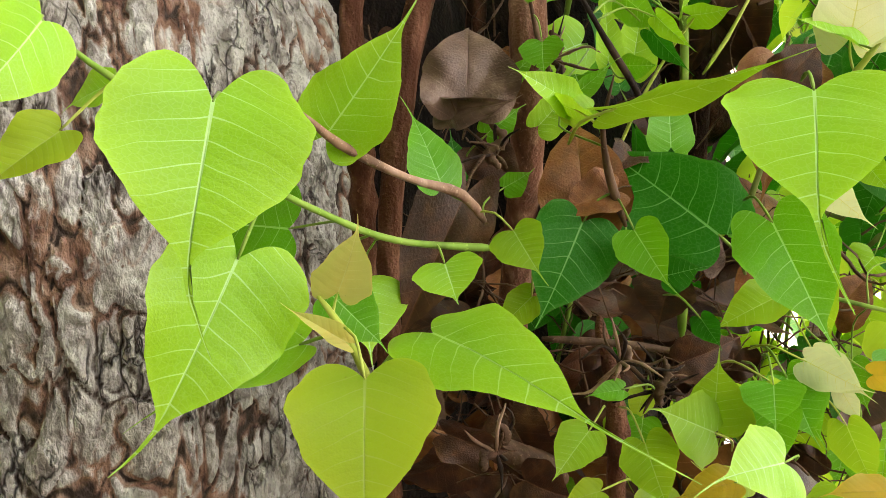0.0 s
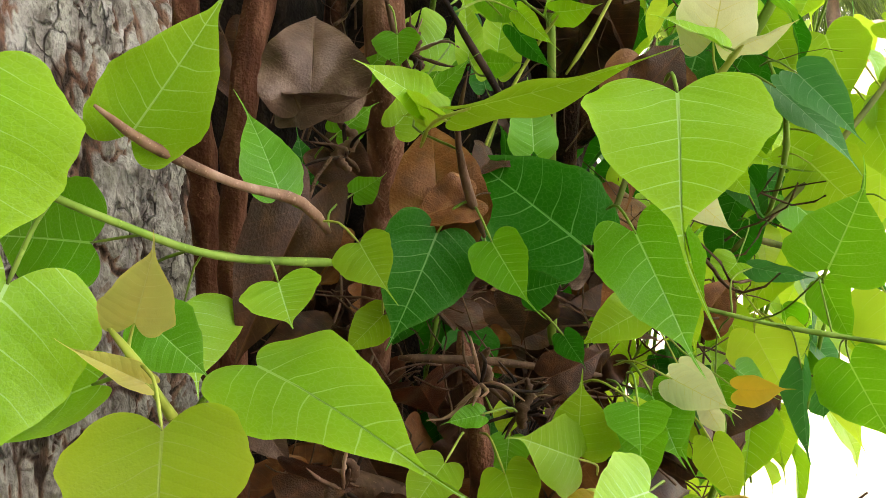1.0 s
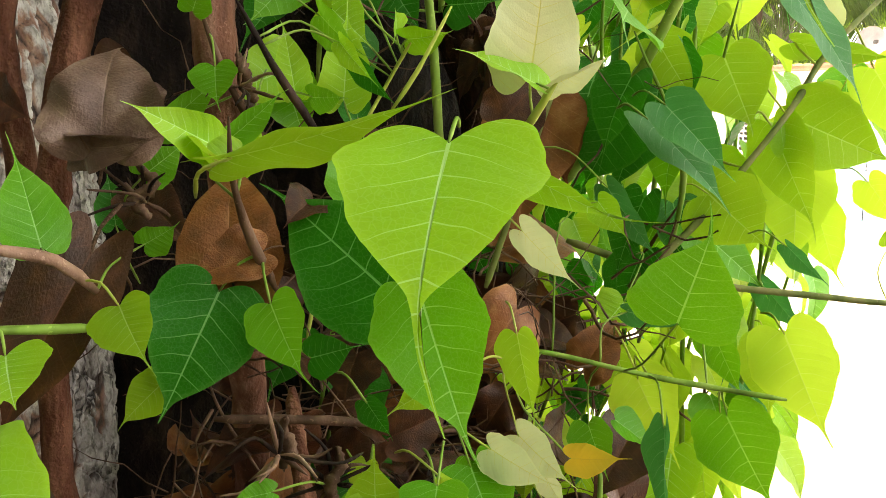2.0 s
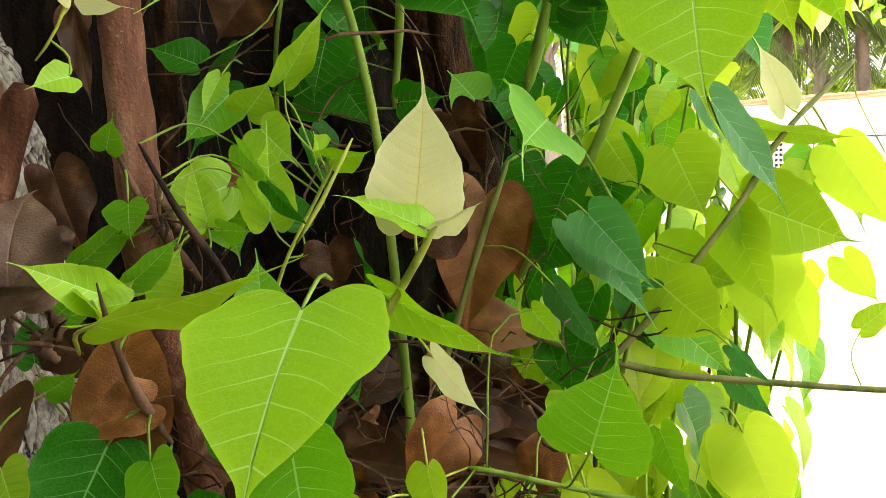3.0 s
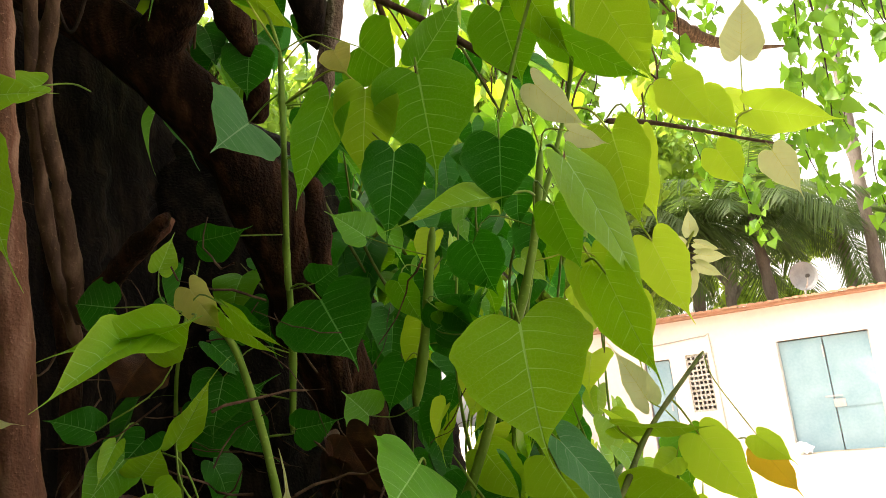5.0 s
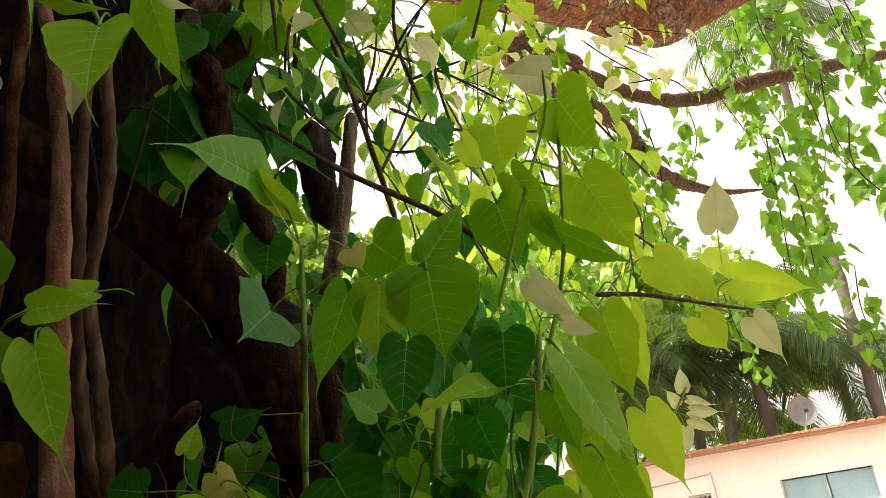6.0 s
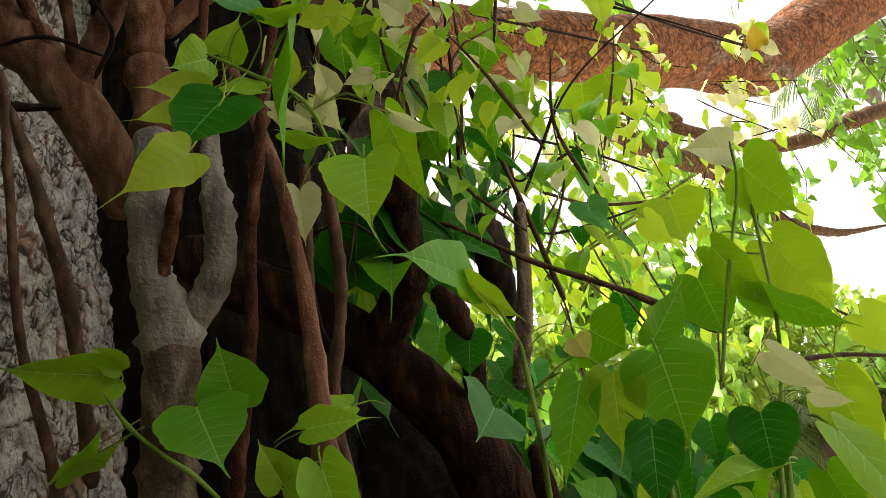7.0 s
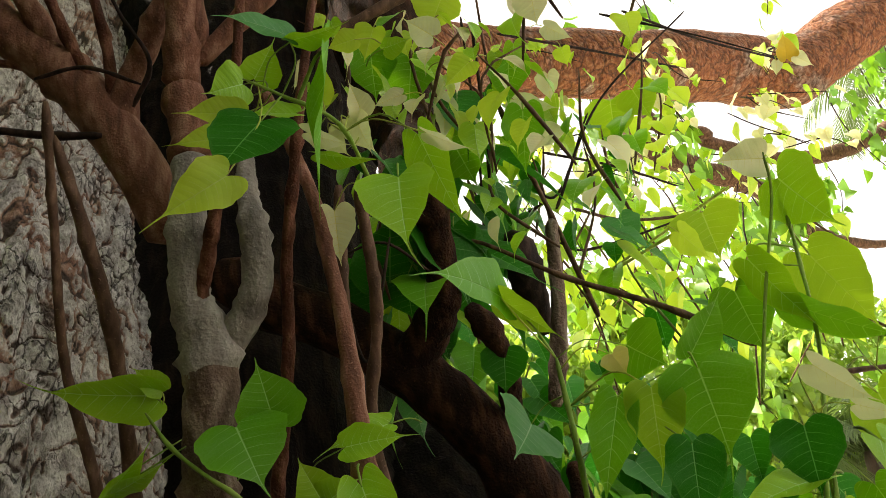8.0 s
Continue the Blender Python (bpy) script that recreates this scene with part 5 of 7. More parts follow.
leaf(s14, (0.243, 0.830, 1.083), (0.79, -0.61, -0.03), (-0.25, -0.50, -0.83), 0.039, 0.039, "bright", 14, 15, 0.15, (0.239, 0.838, 1.070))
leaf(s14, (0.233, 0.831, 1.088), (0.07, -0.84, 0.53), (0.92, -0.26, -0.28), 0.025, 0.031, "bright", 14, 15, 0.15, (0.239, 0.838, 1.070))
leaf(s14, (0.196, 0.964, 1.021), (-0.30, -0.13, 0.95), (0.32, -0.94, 0.11), 0.039, 0.036, "dark", 10, 15, 0.15, (0.199, 0.854, 0.994))
s15 = shoot([(0.129, 0.818, 0.979), (0.098, 0.788, 1.036), (0.079, 0.758, 1.097)], 0.0049, 0.0031, "brown", knots=5)
leaf(s15, (0.076, 0.758, 1.089), (0.41, -0.70, 0.59), (0.04, -0.74, -0.67), 0.031, 0.026, "mid", 10, 15, 0.20, (0.084, 0.765, 1.082))
leaf(s15, (0.094, 0.751, 1.046), (0.04, -0.25, -0.97), (-0.28, -0.96, 0.10), 0.026, 0.042, "mid", 10, 15, 0.30, (0.086, 0.769, 1.074))
leaf(s15, (0.042, 0.782, 0.998), (0.79, -0.13, 0.60), (0.36, -0.79, -0.49), 0.065, 0.032, "mid", 12, 12, 0.20, (0.102, 0.792, 1.029))
leaf(s15, (0.094, 0.780, 0.972), (0.68, -0.13, 0.72), (0.43, -0.81, -0.41), 0.047, 0.049, "bright", 12, 12, 0.20, (0.121, 0.811, 0.993))
leaf(s15, (0.141, 0.876, 1.061), (-0.85, -0.36, -0.38), (0.19, -0.97, 0.17), 0.069, 0.064, "bright", 10, 15, 0.15, (0.113, 0.803, 1.007))
leaf(s15, (0.130, 0.896, 1.050), (0.32, -0.45, -0.84), (-0.02, -0.94, 0.34), 0.060, 0.060, "mid", 10, 15, 0.15, (0.113, 0.803, 1.007))
s18 = shoot([(0.291, 1.127, 1.158), (0.301, 1.104, 1.275), (0.303, 1.080, 1.416)], 0.0057, 0.0055, "green", knots=3)
leaf(s18, (0.173, 1.092, 1.170), (0.87, -0.15, 0.48), (0.18, -0.90, -0.39), 0.105, 0.082, "dark", 10, 12, 0.20, (0.291, 1.127, 1.158))
leaf(s18, (0.223, 1.109, 1.194), (0.54, -0.11, -0.83), (-0.20, -0.97, -0.13), 0.070, 0.065, "dark", 10, 12, 0.20, (0.294, 1.118, 1.202))
leaf(s18, (0.299, 1.106, 1.163), (0.99, -0.14, 0.05), (0.01, -0.86, -0.51), 0.050, 0.062, "dark", 10, 12, 0.20, (0.291, 1.127, 1.158))
leaf(s18, (0.345, 1.030, 1.315), (0.30, -0.60, -0.74), (-0.33, -0.86, 0.39), 0.101, 0.130, "dark", 5, 15, 0.15, (0.302, 1.092, 1.345))
leaf(s18, (0.217, 1.058, 1.235), (-0.24, -0.10, -0.97), (-0.01, -1.00, -0.03), 0.068, 0.075, "dark", 10, 15, 0.15, (0.299, 1.106, 1.261))
leaf(s18, (0.197, 1.045, 1.408), (0.99, -0.14, 0.06), (0.10, -0.45, -0.89), 0.058, 0.079, "dark", 14, 12, 0.20, (0.303, 1.080, 1.416))
leaf(s18, (0.339, 1.044, 1.340), (0.86, -0.21, 0.46), (0.23, -0.79, -0.57), 0.035, 0.062, "dark", 14, 12, 0.20, (0.302, 1.092, 1.345))
s19 = shoot([(0.455, 1.119, 1.176), (0.473, 1.096, 1.254), (0.499, 1.071, 1.407)], 0.0086, 0.0069, "green", knots=3)
leaf(s19, (0.393, 1.152, 1.171), (-0.65, -0.08, 0.76), (0.23, -0.94, 0.23), 0.042, 0.073, "mid", 10, 12, 0.20, (0.455, 1.119, 1.176))
leaf(s19, (0.447, 1.148, 1.235), (-0.43, -0.05, -0.90), (-0.43, -0.89, 0.14), 0.063, 0.073, "dark", 10, 12, 0.20, (0.468, 1.102, 1.235))
leaf(s19, (0.493, 1.044, 1.290), (0.88, -0.08, -0.46), (-0.35, -0.56, -0.75), 0.065, 0.044, "mid", 12, 10, 0.20, (0.483, 1.087, 1.312))
leaf(s19, (0.507, 1.094, 1.281), (0.46, -0.08, -0.88), (-0.36, -0.91, -0.20), 0.066, 0.078, "dark", 10, 10, 0.20, (0.479, 1.090, 1.292))
leaf(s19, (0.568, 1.093, 1.208), (-0.45, -0.04, -0.89), (-0.30, -0.95, 0.10), 0.054, 0.078, "mid", 10, 10, 0.20, (0.473, 1.096, 1.254))
leaf(s19, (0.444, 1.038, 1.331), (0.37, 0.01, -0.93), (-0.53, -0.78, -0.33), 0.057, 0.049, "mid", 14, 12, 0.20, (0.489, 1.080, 1.350))
leaf(s19, (0.504, 1.039, 1.291), (0.67, -0.02, -0.74), (-0.52, -0.62, -0.59), 0.045, 0.055, "dark", 14, 12, 0.20, (0.483, 1.087, 1.312))
leaf(s19, (0.408, 1.081, 1.404), (-0.75, -0.12, 0.65), (0.30, -0.89, 0.34), 0.053, 0.067, "mid", 14, 12, 0.20, (0.493, 1.077, 1.369))
s20 = shoot([(0.443, 1.056, 0.885), (0.583, 1.030, 0.843), (0.729, 1.014, 0.828), (0.877, 1.007, 0.817), (1.060, 1.000, 0.812), (1.220, 0.980, 0.830)], 0.0060, 0.0039, "olive", knots=3)
leaf(s20, (0.685, 1.046, 0.835), (0.53, -0.37, -0.76), (-0.70, -0.65, -0.29), 0.067, 0.043, "teal", 16, 10, 0.15, (0.674, 1.020, 0.834))
leaf(s20, (0.834, 1.037, 0.885), (0.74, -0.13, 0.65), (-0.21, -0.96, 0.18), 0.050, 0.034, "olive", 14, 10, 0.10, (0.821, 1.009, 0.821))
leaf(s20, (0.470, 0.905, 0.838), (-0.64, -0.03, -0.77), (-0.38, -0.89, 0.24), 0.034, 0.051, "bright", 10, 10, 0.20, (0.513, 1.043, 0.864))
s21 = shoot([(0.594, 1.023, 1.253), (0.631, 1.002, 1.396), (0.699, 1.006, 1.582), (0.728, 0.979, 1.816)], 0.0044, 0.0034, "green", knots=3)
leaf(s21, (0.544, 0.784, 1.419), (-0.09, 0.07, -0.99), (-0.27, -0.95, -0.15), 0.067, 0.078, "dark", 8, 12, 0.10, (0.550, 0.807, 1.450))
leaf(s21, (0.546, 0.801, 1.367), (-0.98, -0.20, -0.09), (-0.11, -0.65, 0.75), 0.108, 0.048, "bright", 16, 20, 0.20, (0.584, 0.832, 1.372))
leaf(s21, (0.617, 1.015, 1.687), (0.30, 0.53, -0.79), (-0.20, -0.70, -0.68), 0.101, 0.097, "mid", 8, 12, 0.10, (0.714, 0.993, 1.699))
leaf(s21, (0.638, 0.972, 1.713), (0.33, -0.07, -0.94), (-0.79, -0.50, -0.35), 0.123, 0.068, "bright", 10, 12, 0.10, (0.717, 0.989, 1.728))
leaf(s21, (0.803, 1.130, 1.775), (0.54, 0.35, -0.77), (-0.26, -0.72, -0.64), 0.155, 0.120, "olive", 10, 12, 0.10, (0.725, 0.983, 1.787))
leaf(s21, (0.673, 1.167, 1.915), (-0.00, -0.02, -1.00), (-0.42, -0.91, -0.08), 0.086, 0.129, "olive", 10, 12, 0.10, (0.676, 1.192, 1.947))
leaf(s21, (0.730, 0.971, 1.840), (0.23, -0.28, -0.93), (-0.84, -0.52, -0.16), 0.111, 0.118, "bright", 12, 12, 0.15, (0.728, 0.979, 1.816))
leaf(s21, (0.733, 0.979, 1.488), (0.13, 0.02, -0.99), (-0.50, -0.85, -0.19), 0.117, 0.089, "olive", 10, 12, 0.15, (0.682, 1.005, 1.536))
leaf(s21, (0.680, 0.991, 1.639), (0.72, -0.18, -0.67), (-0.62, -0.18, -0.77), 0.132, 0.074, "mid", 10, 12, 0.10, (0.707, 1.000, 1.641))
leaf(s21, (0.596, 1.094, 1.846), (0.35, -0.14, -0.92), (-0.83, -0.42, -0.36), 0.064, 0.059, "yellow", 10, 12, 0.10, (0.584, 1.126, 1.875))
leaf(s21, (0.490, 1.084, 1.271), (0.83, -0.36, 0.42), (-0.04, -0.89, -0.45), 0.077, 0.074, "dark", 10, 12, 0.10, (0.594, 1.023, 1.253))
leaf(s21, (0.553, 1.092, 1.384), (0.32, 0.15, -0.93), (-0.42, -0.82, -0.39), 0.072, 0.086, "dark", 10, 12, 0.10, (0.627, 1.005, 1.378))
s22 = shoot([(0.807, 1.201, 1.590), (0.910, 1.238, 1.593), (1.078, 1.276, 1.568), (1.185, 1.316, 1.562)], 0.0066, 0.0032, "brown", knots=3)
leaf(s22, (1.099, 1.275, 1.725), (0.03, -0.41, 0.91), (-0.37, -0.89, -0.27), 0.093, 0.076, "pale", 12, 12, 0.10, (1.091, 1.281, 1.567))
leaf(s22, (1.092, 1.259, 1.615), (0.87, -0.34, -0.35), (-0.40, -0.78, -0.48), 0.130, 0.080, "yellow", 12, 10, 0.10, (1.057, 1.271, 1.571))
leaf(s22, (1.004, 1.242, 1.541), (0.52, 0.10, -0.85), (-0.39, -0.80, -0.45), 0.070, 0.069, "yellow", 10, 12, 0.10, (0.994, 1.257, 1.580))
leaf(s22, (1.122, 1.278, 1.543), (0.27, -0.21, -0.94), (-0.61, -0.78, -0.12), 0.084, 0.063, "pale", 10, 12, 0.20, (1.118, 1.291, 1.566))
leaf(s22, (0.903, 1.144, 1.627), (0.46, -0.12, -0.88), (-0.57, -0.76, -0.31), 0.087, 0.079, "yellow", 10, 12, 0.10, (0.871, 1.224, 1.592))
leaf(s22, (0.969, 1.181, 1.615), (0.55, -0.05, -0.84), (-0.52, -0.75, -0.42), 0.074, 0.063, "yellow", 10, 12, 0.10, (0.931, 1.243, 1.590))
leaf(s22, (0.806, 1.068, 1.509), (-0.01, 0.06, -1.00), (-0.78, -0.61, -0.13), 0.112, 0.058, "yellow", 10, 12, 0.15, (0.807, 1.201, 1.590))
s23 = shoot([(0.128, 0.721, 1.794), (0.106, 0.640, 1.834), (0.054, 0.580, 1.839), (0.018, 0.552, 1.848)], 0.0035, 0.0019, "green", knots=4)
leaf(s23, (0.033, 0.561, 1.792), (-0.48, -0.34, -0.81), (0.14, -0.94, 0.31), 0.085, 0.101, "dark", 6, 12, 0.10, (0.054, 0.580, 1.839))
leaf(s23, (0.000, 0.539, 1.711), (-0.67, -0.36, -0.65), (0.50, -0.83, -0.26), 0.075, 0.058, "yellow", 16, 15, 0.35, (0.032, 0.563, 1.844))
leaf(s23, (-0.001, 0.602, 1.842), (-0.87, -0.50, -0.03), (0.38, -0.92, -0.11), 0.059, 0.045, "yellow", 12, 15, 0.25, (0.045, 0.573, 1.841))
leaf(s23, (-0.017, 0.598, 1.809), (-0.88, -0.44, -0.18), (0.34, -0.94, -0.06), 0.054, 0.034, "yellow", 12, 15, 0.25, (0.036, 0.566, 1.843))
leaf(s23, (0.066, 0.591, 1.820), (-0.88, -0.46, -0.09), (0.29, -0.90, 0.33), 0.053, 0.038, "bright", 12, 15, 0.20, (0.074, 0.603, 1.837))
leaf(s23, (0.167, 0.555, 1.682), (-0.04, -0.37, -0.93), (-0.11, -0.97, 0.22), 0.089, 0.080, "bright", 12, 18, 0.35, (0.168, 0.588, 1.719))
leaf(s23, (0.196, 0.616, 1.775), (0.22, 0.22, -0.95), (-0.42, -0.82, -0.39), 0.104, 0.053, "bright", 12, 12, 0.10, (0.109, 0.651, 1.829))
leaf(s23, (0.204, 0.599, 1.764), (0.69, -0.09, -0.72), (-0.65, -0.13, -0.75), 0.053, 0.030, "pale", 20, 12, 0.10, (0.109, 0.651, 1.829))
leaf(s23, (0.067, 0.790, 1.815), (-0.04, 0.10, -0.99), (-0.04, -0.97, -0.22), 0.068, 0.057, "pale", 12, 15, 0.10, (0.128, 0.721, 1.794))
leaf(s23, (0.003, 0.607, 1.893), (-0.81, -0.41, -0.43), (0.46, -0.83, -0.30), 0.041, 0.060, "bright", 14, 12, 0.20, (0.041, 0.570, 1.842))
leaf(s23, (0.009, 0.642, 1.932), (0.67, -0.70, 0.25), (0.21, -0.28, -0.94), 0.049, 0.059, "bright", 14, 12, 0.20, (0.041, 0.570, 1.842))
leaf(s23, (0.073, 0.548, 1.894), (-0.64, -0.76, -0.11), (0.68, -0.72, 0.10), 0.076, 0.038, "teal", 16, 12, 0.20, (0.054, 0.580, 1.839))
leaf(s23, (0.079, 0.550, 1.890), (0.92, -0.28, -0.28), (-0.11, 0.24, -0.96), 0.058, 0.044, "bright", 16, 12, 0.20, (0.036, 0.566, 1.843))
leaf(s23, (0.132, 0.675, 1.874), (-0.12, -0.92, 0.37), (0.45, -0.50, -0.74), 0.039, 0.038, "pale", 16, 15, 0.15, (0.114, 0.671, 1.819))
leaf(s23, (0.123, 0.678, 1.869), (0.18, 0.00, -0.98), (-0.40, -0.90, -0.18), 0.050, 0.037, "pale", 14, 12, 0.15, (0.109, 0.651, 1.829))
leaf(s23, (0.068, 0.642, 1.832), (0.74, -0.13, -0.66), (-0.59, -0.31, -0.75), 0.054, 0.034, "pale", 14, 12, 0.15, (0.087, 0.618, 1.836))
leaf(s23, (0.087, 0.662, 1.897), (0.26, -0.57, 0.78), (0.31, -0.78, -0.54), 0.039, 0.029, "yellow", 12, 12, 0.15, (0.106, 0.640, 1.834))
leaf(s23, (0.086, 0.692, 1.866), (0.47, 0.33, -0.82), (-0.30, -0.74, -0.60), 0.034, 0.037, "pale", 16, 12, 0.20, (0.109, 0.651, 1.829))
leaf(s23, (0.115, 0.687, 1.875), (0.44, 0.34, -0.83), (-0.33, -0.73, -0.60), 0.048, 0.036, "pale", 14, 12, 0.10, (0.109, 0.651, 1.829))
leaf(s23, (0.162, 0.742, 2.083), (-0.46, 0.35, -0.82), (-0.18, -0.90, -0.41), 0.046, 0.050, "yellow", 14, 12, 0.10, (0.178, 0.753, 2.113))
leaf(s23, (0.134, 0.711, 2.036), (-0.99, -0.02, -0.14), (-0.05, -0.96, -0.28), 0.037, 0.040, "yellow", 14, 12, 0.10, (0.169, 0.735, 2.043))
leaf(s23, (0.074, 0.664, 1.814), (0.93, 0.12, -0.36), (-0.26, -0.00, -0.97), 0.067, 0.035, "bright", 16, 12, 0.10, (0.093, 0.625, 1.835))
leaf(s23, (0.111, 0.569, 1.882), (-0.31, 0.42, -0.86), (-0.76, -0.64, -0.14), 0.171, 0.028, "mid", 30, 10, 0.10, (0.067, 0.595, 1.838))
s24 = shoot([(-0.056, 0.816, 1.434), (-0.087, 0.817, 1.472), (-0.127, 0.820, 1.507), (-0.167, 0.820, 1.548), (-0.192, 0.807, 1.591)], 0.0040, 0.0024, "green", knots=3)
leaf(s24, (0.096, 0.805, 1.518), (-0.96, -0.21, -0.20), (-0.00, -0.94, 0.34), 0.071, 0.041, "bright", 12, 15, 0.30, (0.134, 0.836, 1.523))
leaf(s24, (0.070, 0.720, 1.430), (0.23, -0.02, -0.97), (-0.04, -0.99, -0.09), 0.106, 0.061, "bright", 12, 12, 0.30, (0.066, 0.746, 1.461))
leaf(s24, (-0.182, 0.807, 1.610), (-0.91, -0.42, 0.02), (0.14, -0.61, -0.78), 0.114, 0.070, "bright", 12, 12, 0.30, (-0.179, 0.822, 1.600))
leaf(s24, (-0.172, 0.804, 1.616), (-0.62, -0.47, 0.63), (0.36, -0.92, -0.16), 0.039, 0.035, "olive", 16, 12, 0.10, (-0.179, 0.822, 1.600))
leaf(s24, (-0.049, 0.854, 1.567), (-0.11, -0.50, 0.86), (0.26, -0.75, -0.61), 0.070, 0.088, "mid", 8, 12, 0.15, (-0.096, 0.847, 1.500))
leaf(s24, (-0.091, 0.835, 1.561), (0.38, -0.23, -0.90), (0.14, -0.94, 0.31), 0.085, 0.114, "mid", 6, 12, 0.20, (-0.120, 0.845, 1.520))
leaf(s24, (0.053, 0.751, 1.484), (0.96, -0.28, -0.04), (-0.15, -0.99, 0.04), 0.065, 0.044, "bright", 12, 15, 0.25, (-0.006, 0.859, 1.459))
leaf(s24, (0.021, 0.758, 1.432), (-0.30, -0.55, 0.78), (0.25, -0.88, -0.41), 0.048, 0.048, "olive", 12, 10, 0.10, (-0.006, 0.859, 1.459))
leaf(s24, (0.023, 0.759, 1.431), (0.90, -0.30, 0.33), (-0.08, -0.93, -0.36), 0.041, 0.048, "olive", 12, 10, 0.10, (-0.006, 0.859, 1.459))
leaf(s24, (-0.254, 0.834, 1.505), (0.81, -0.49, 0.31), (0.40, -0.09, -0.91), 0.090, 0.041, "bright", 16, 10, 0.20, (-0.155, 0.841, 1.552))
leaf(s24, (-0.236, 0.831, 1.510), (0.90, -0.43, 0.08), (0.10, -0.19, -0.98), 0.075, 0.031, "bright", 16, 10, 0.20, (-0.159, 0.837, 1.560))
s25 = shoot([(0.509, 1.519, 1.907), (0.442, 1.358, 2.087), (0.371, 1.191, 2.277), (0.363, 1.025, 2.463)], 0.0086, 0.0045, "brown", knots=5)
leaf(s25, (0.140, 1.006, 2.300), (-0.08, 0.41, -0.91), (-0.12, -0.86, -0.49), 0.087, 0.102, "mid", 12, 12, 0.10, (0.142, 1.014, 2.334))
leaf(s25, (0.213, 1.018, 2.278), (-0.24, 0.40, -0.89), (-0.13, -0.87, -0.47), 0.095, 0.107, "mid", 12, 12, 0.10, (0.221, 1.027, 2.311))
leaf(s25, (0.262, 1.182, 2.193), (0.29, 0.39, -0.87), (-0.24, -0.80, -0.55), 0.091, 0.148, "mid", 12, 12, 0.10, (0.371, 1.191, 2.277))
leaf(s25, (0.383, 0.999, 2.209), (-0.22, 0.40, -0.89), (-0.26, -0.86, -0.44), 0.077, 0.083, "mid", 12, 12, 0.10, (0.390, 1.007, 2.242))
leaf(s25, (0.388, 1.031, 2.113), (-0.18, 0.32, -0.93), (-0.27, -0.89, -0.36), 0.106, 0.081, "mid", 12, 12, 0.10, (0.394, 1.042, 2.148))
leaf(s25, (0.292, 0.806, 2.043), (-0.85, 0.18, -0.50), (-0.22, -0.96, -0.20), 0.048, 0.049, "yellow", 12, 12, 0.10, (0.321, 0.822, 2.063))
leaf(s25, (0.250, 0.865, 2.168), (-0.74, -0.40, 0.54), (0.06, -0.91, -0.40), 0.048, 0.058, "pale", 14, 12, 0.20, (0.277, 0.902, 2.149))
leaf(s25, (0.262, 0.848, 2.095), (0.99, -0.00, -0.12), (-0.02, 0.05, -1.00), 0.040, 0.030, "pale", 14, 12, 0.20, (0.228, 0.875, 2.098))
leaf(s25, (0.184, 0.830, 2.026), (-0.98, 0.01, -0.19), (-0.08, -0.98, -0.20), 0.044, 0.031, "pale", 14, 12, 0.30, (0.218, 0.852, 2.035))
leaf(s25, (0.400, 1.160, 2.248), (0.89, 0.14, -0.44), (-0.28, -0.35, -0.90), 0.081, 0.055, "pale", 14, 12, 0.10, (0.371, 1.191, 2.277))
leaf(s25, (0.431, 1.196, 2.183), (0.98, -0.03, -0.18), (-0.06, -0.54, -0.84), 0.062, 0.057, "pale", 14, 12, 0.10, (0.388, 1.233, 2.229))
leaf(s25, (0.493, 1.218, 2.347), (-0.13, 0.40, -0.91), (-0.49, -0.78, -0.39), 0.054, 0.057, "pale", 14, 12, 0.10, (0.369, 1.149, 2.323))
leaf(s25, (0.431, 1.193, 2.395), (0.65, 0.30, -0.70), (-0.58, -0.22, -0.78), 0.043, 0.044, "pale", 14, 12, 0.10, (0.368, 1.129, 2.346))
leaf(s25, (0.172, 0.794, 2.092), (0.99, -0.12, 0.04), (0.12, -0.18, -0.98), 0.036, 0.041, "bright", 14, 12, 0.20, (0.138, 0.824, 2.090))
leaf(s25, (0.287, 0.971, 2.359), (-0.53, 0.35, -0.77), (-0.21, -0.90, -0.38), 0.062, 0.101, "yellow", 10, 10, 0.10, (0.364, 1.046, 2.439))
leaf(s25, (0.384, 0.693, 2.038), (-0.05, 0.44, -0.90), (-0.64, -0.66, -0.39), 0.039, 0.062, "pale", 10, 10, 0.10, (0.384, 0.701, 2.072))
s26 = shoot([(0.463, 1.396, 2.121), (0.622, 1.368, 2.366), (0.889, 1.358, 2.579)], 0.0049, 0.0041, "dark", knots=3)
leaf(s26, (0.553, 1.270, 2.456), (0.10, 0.40, -0.91), (-0.54, -0.69, -0.48), 0.038, 0.046, "yellow", 14, 12, 0.10, (0.548, 1.280, 2.489))
leaf(s26, (0.525, 1.243, 2.506), (0.77, 0.23, -0.59), (-0.43, -0.29, -0.85), 0.062, 0.050, "pale", 14, 12, 0.10, (0.497, 1.260, 2.527))
leaf(s26, (0.783, 1.807, 2.703), (-0.09, 0.43, -0.90), (-0.40, -0.80, -0.44), 0.119, 0.163, "olive", 10, 10, 0.10, (0.785, 1.815, 2.736))
leaf(s26, (0.828, 1.717, 2.658), (0.35, 0.40, -0.85), (-0.43, -0.68, -0.60), 0.088, 0.131, "olive", 10, 10, 0.10, (0.815, 1.727, 2.689))
s27 = shoot([(0.310, 0.967, 1.319), (0.319, 0.938, 1.469), (0.323, 0.944, 1.610)], 0.0048, 0.0044, "green", knots=2)
leaf(s27, (0.478, 0.858, 1.529), (0.10, 0.19, -0.98), (-0.11, -0.93, -0.35), 0.106, 0.119, "mid", 5, 18, 0.30, (0.478, 0.875, 1.559))
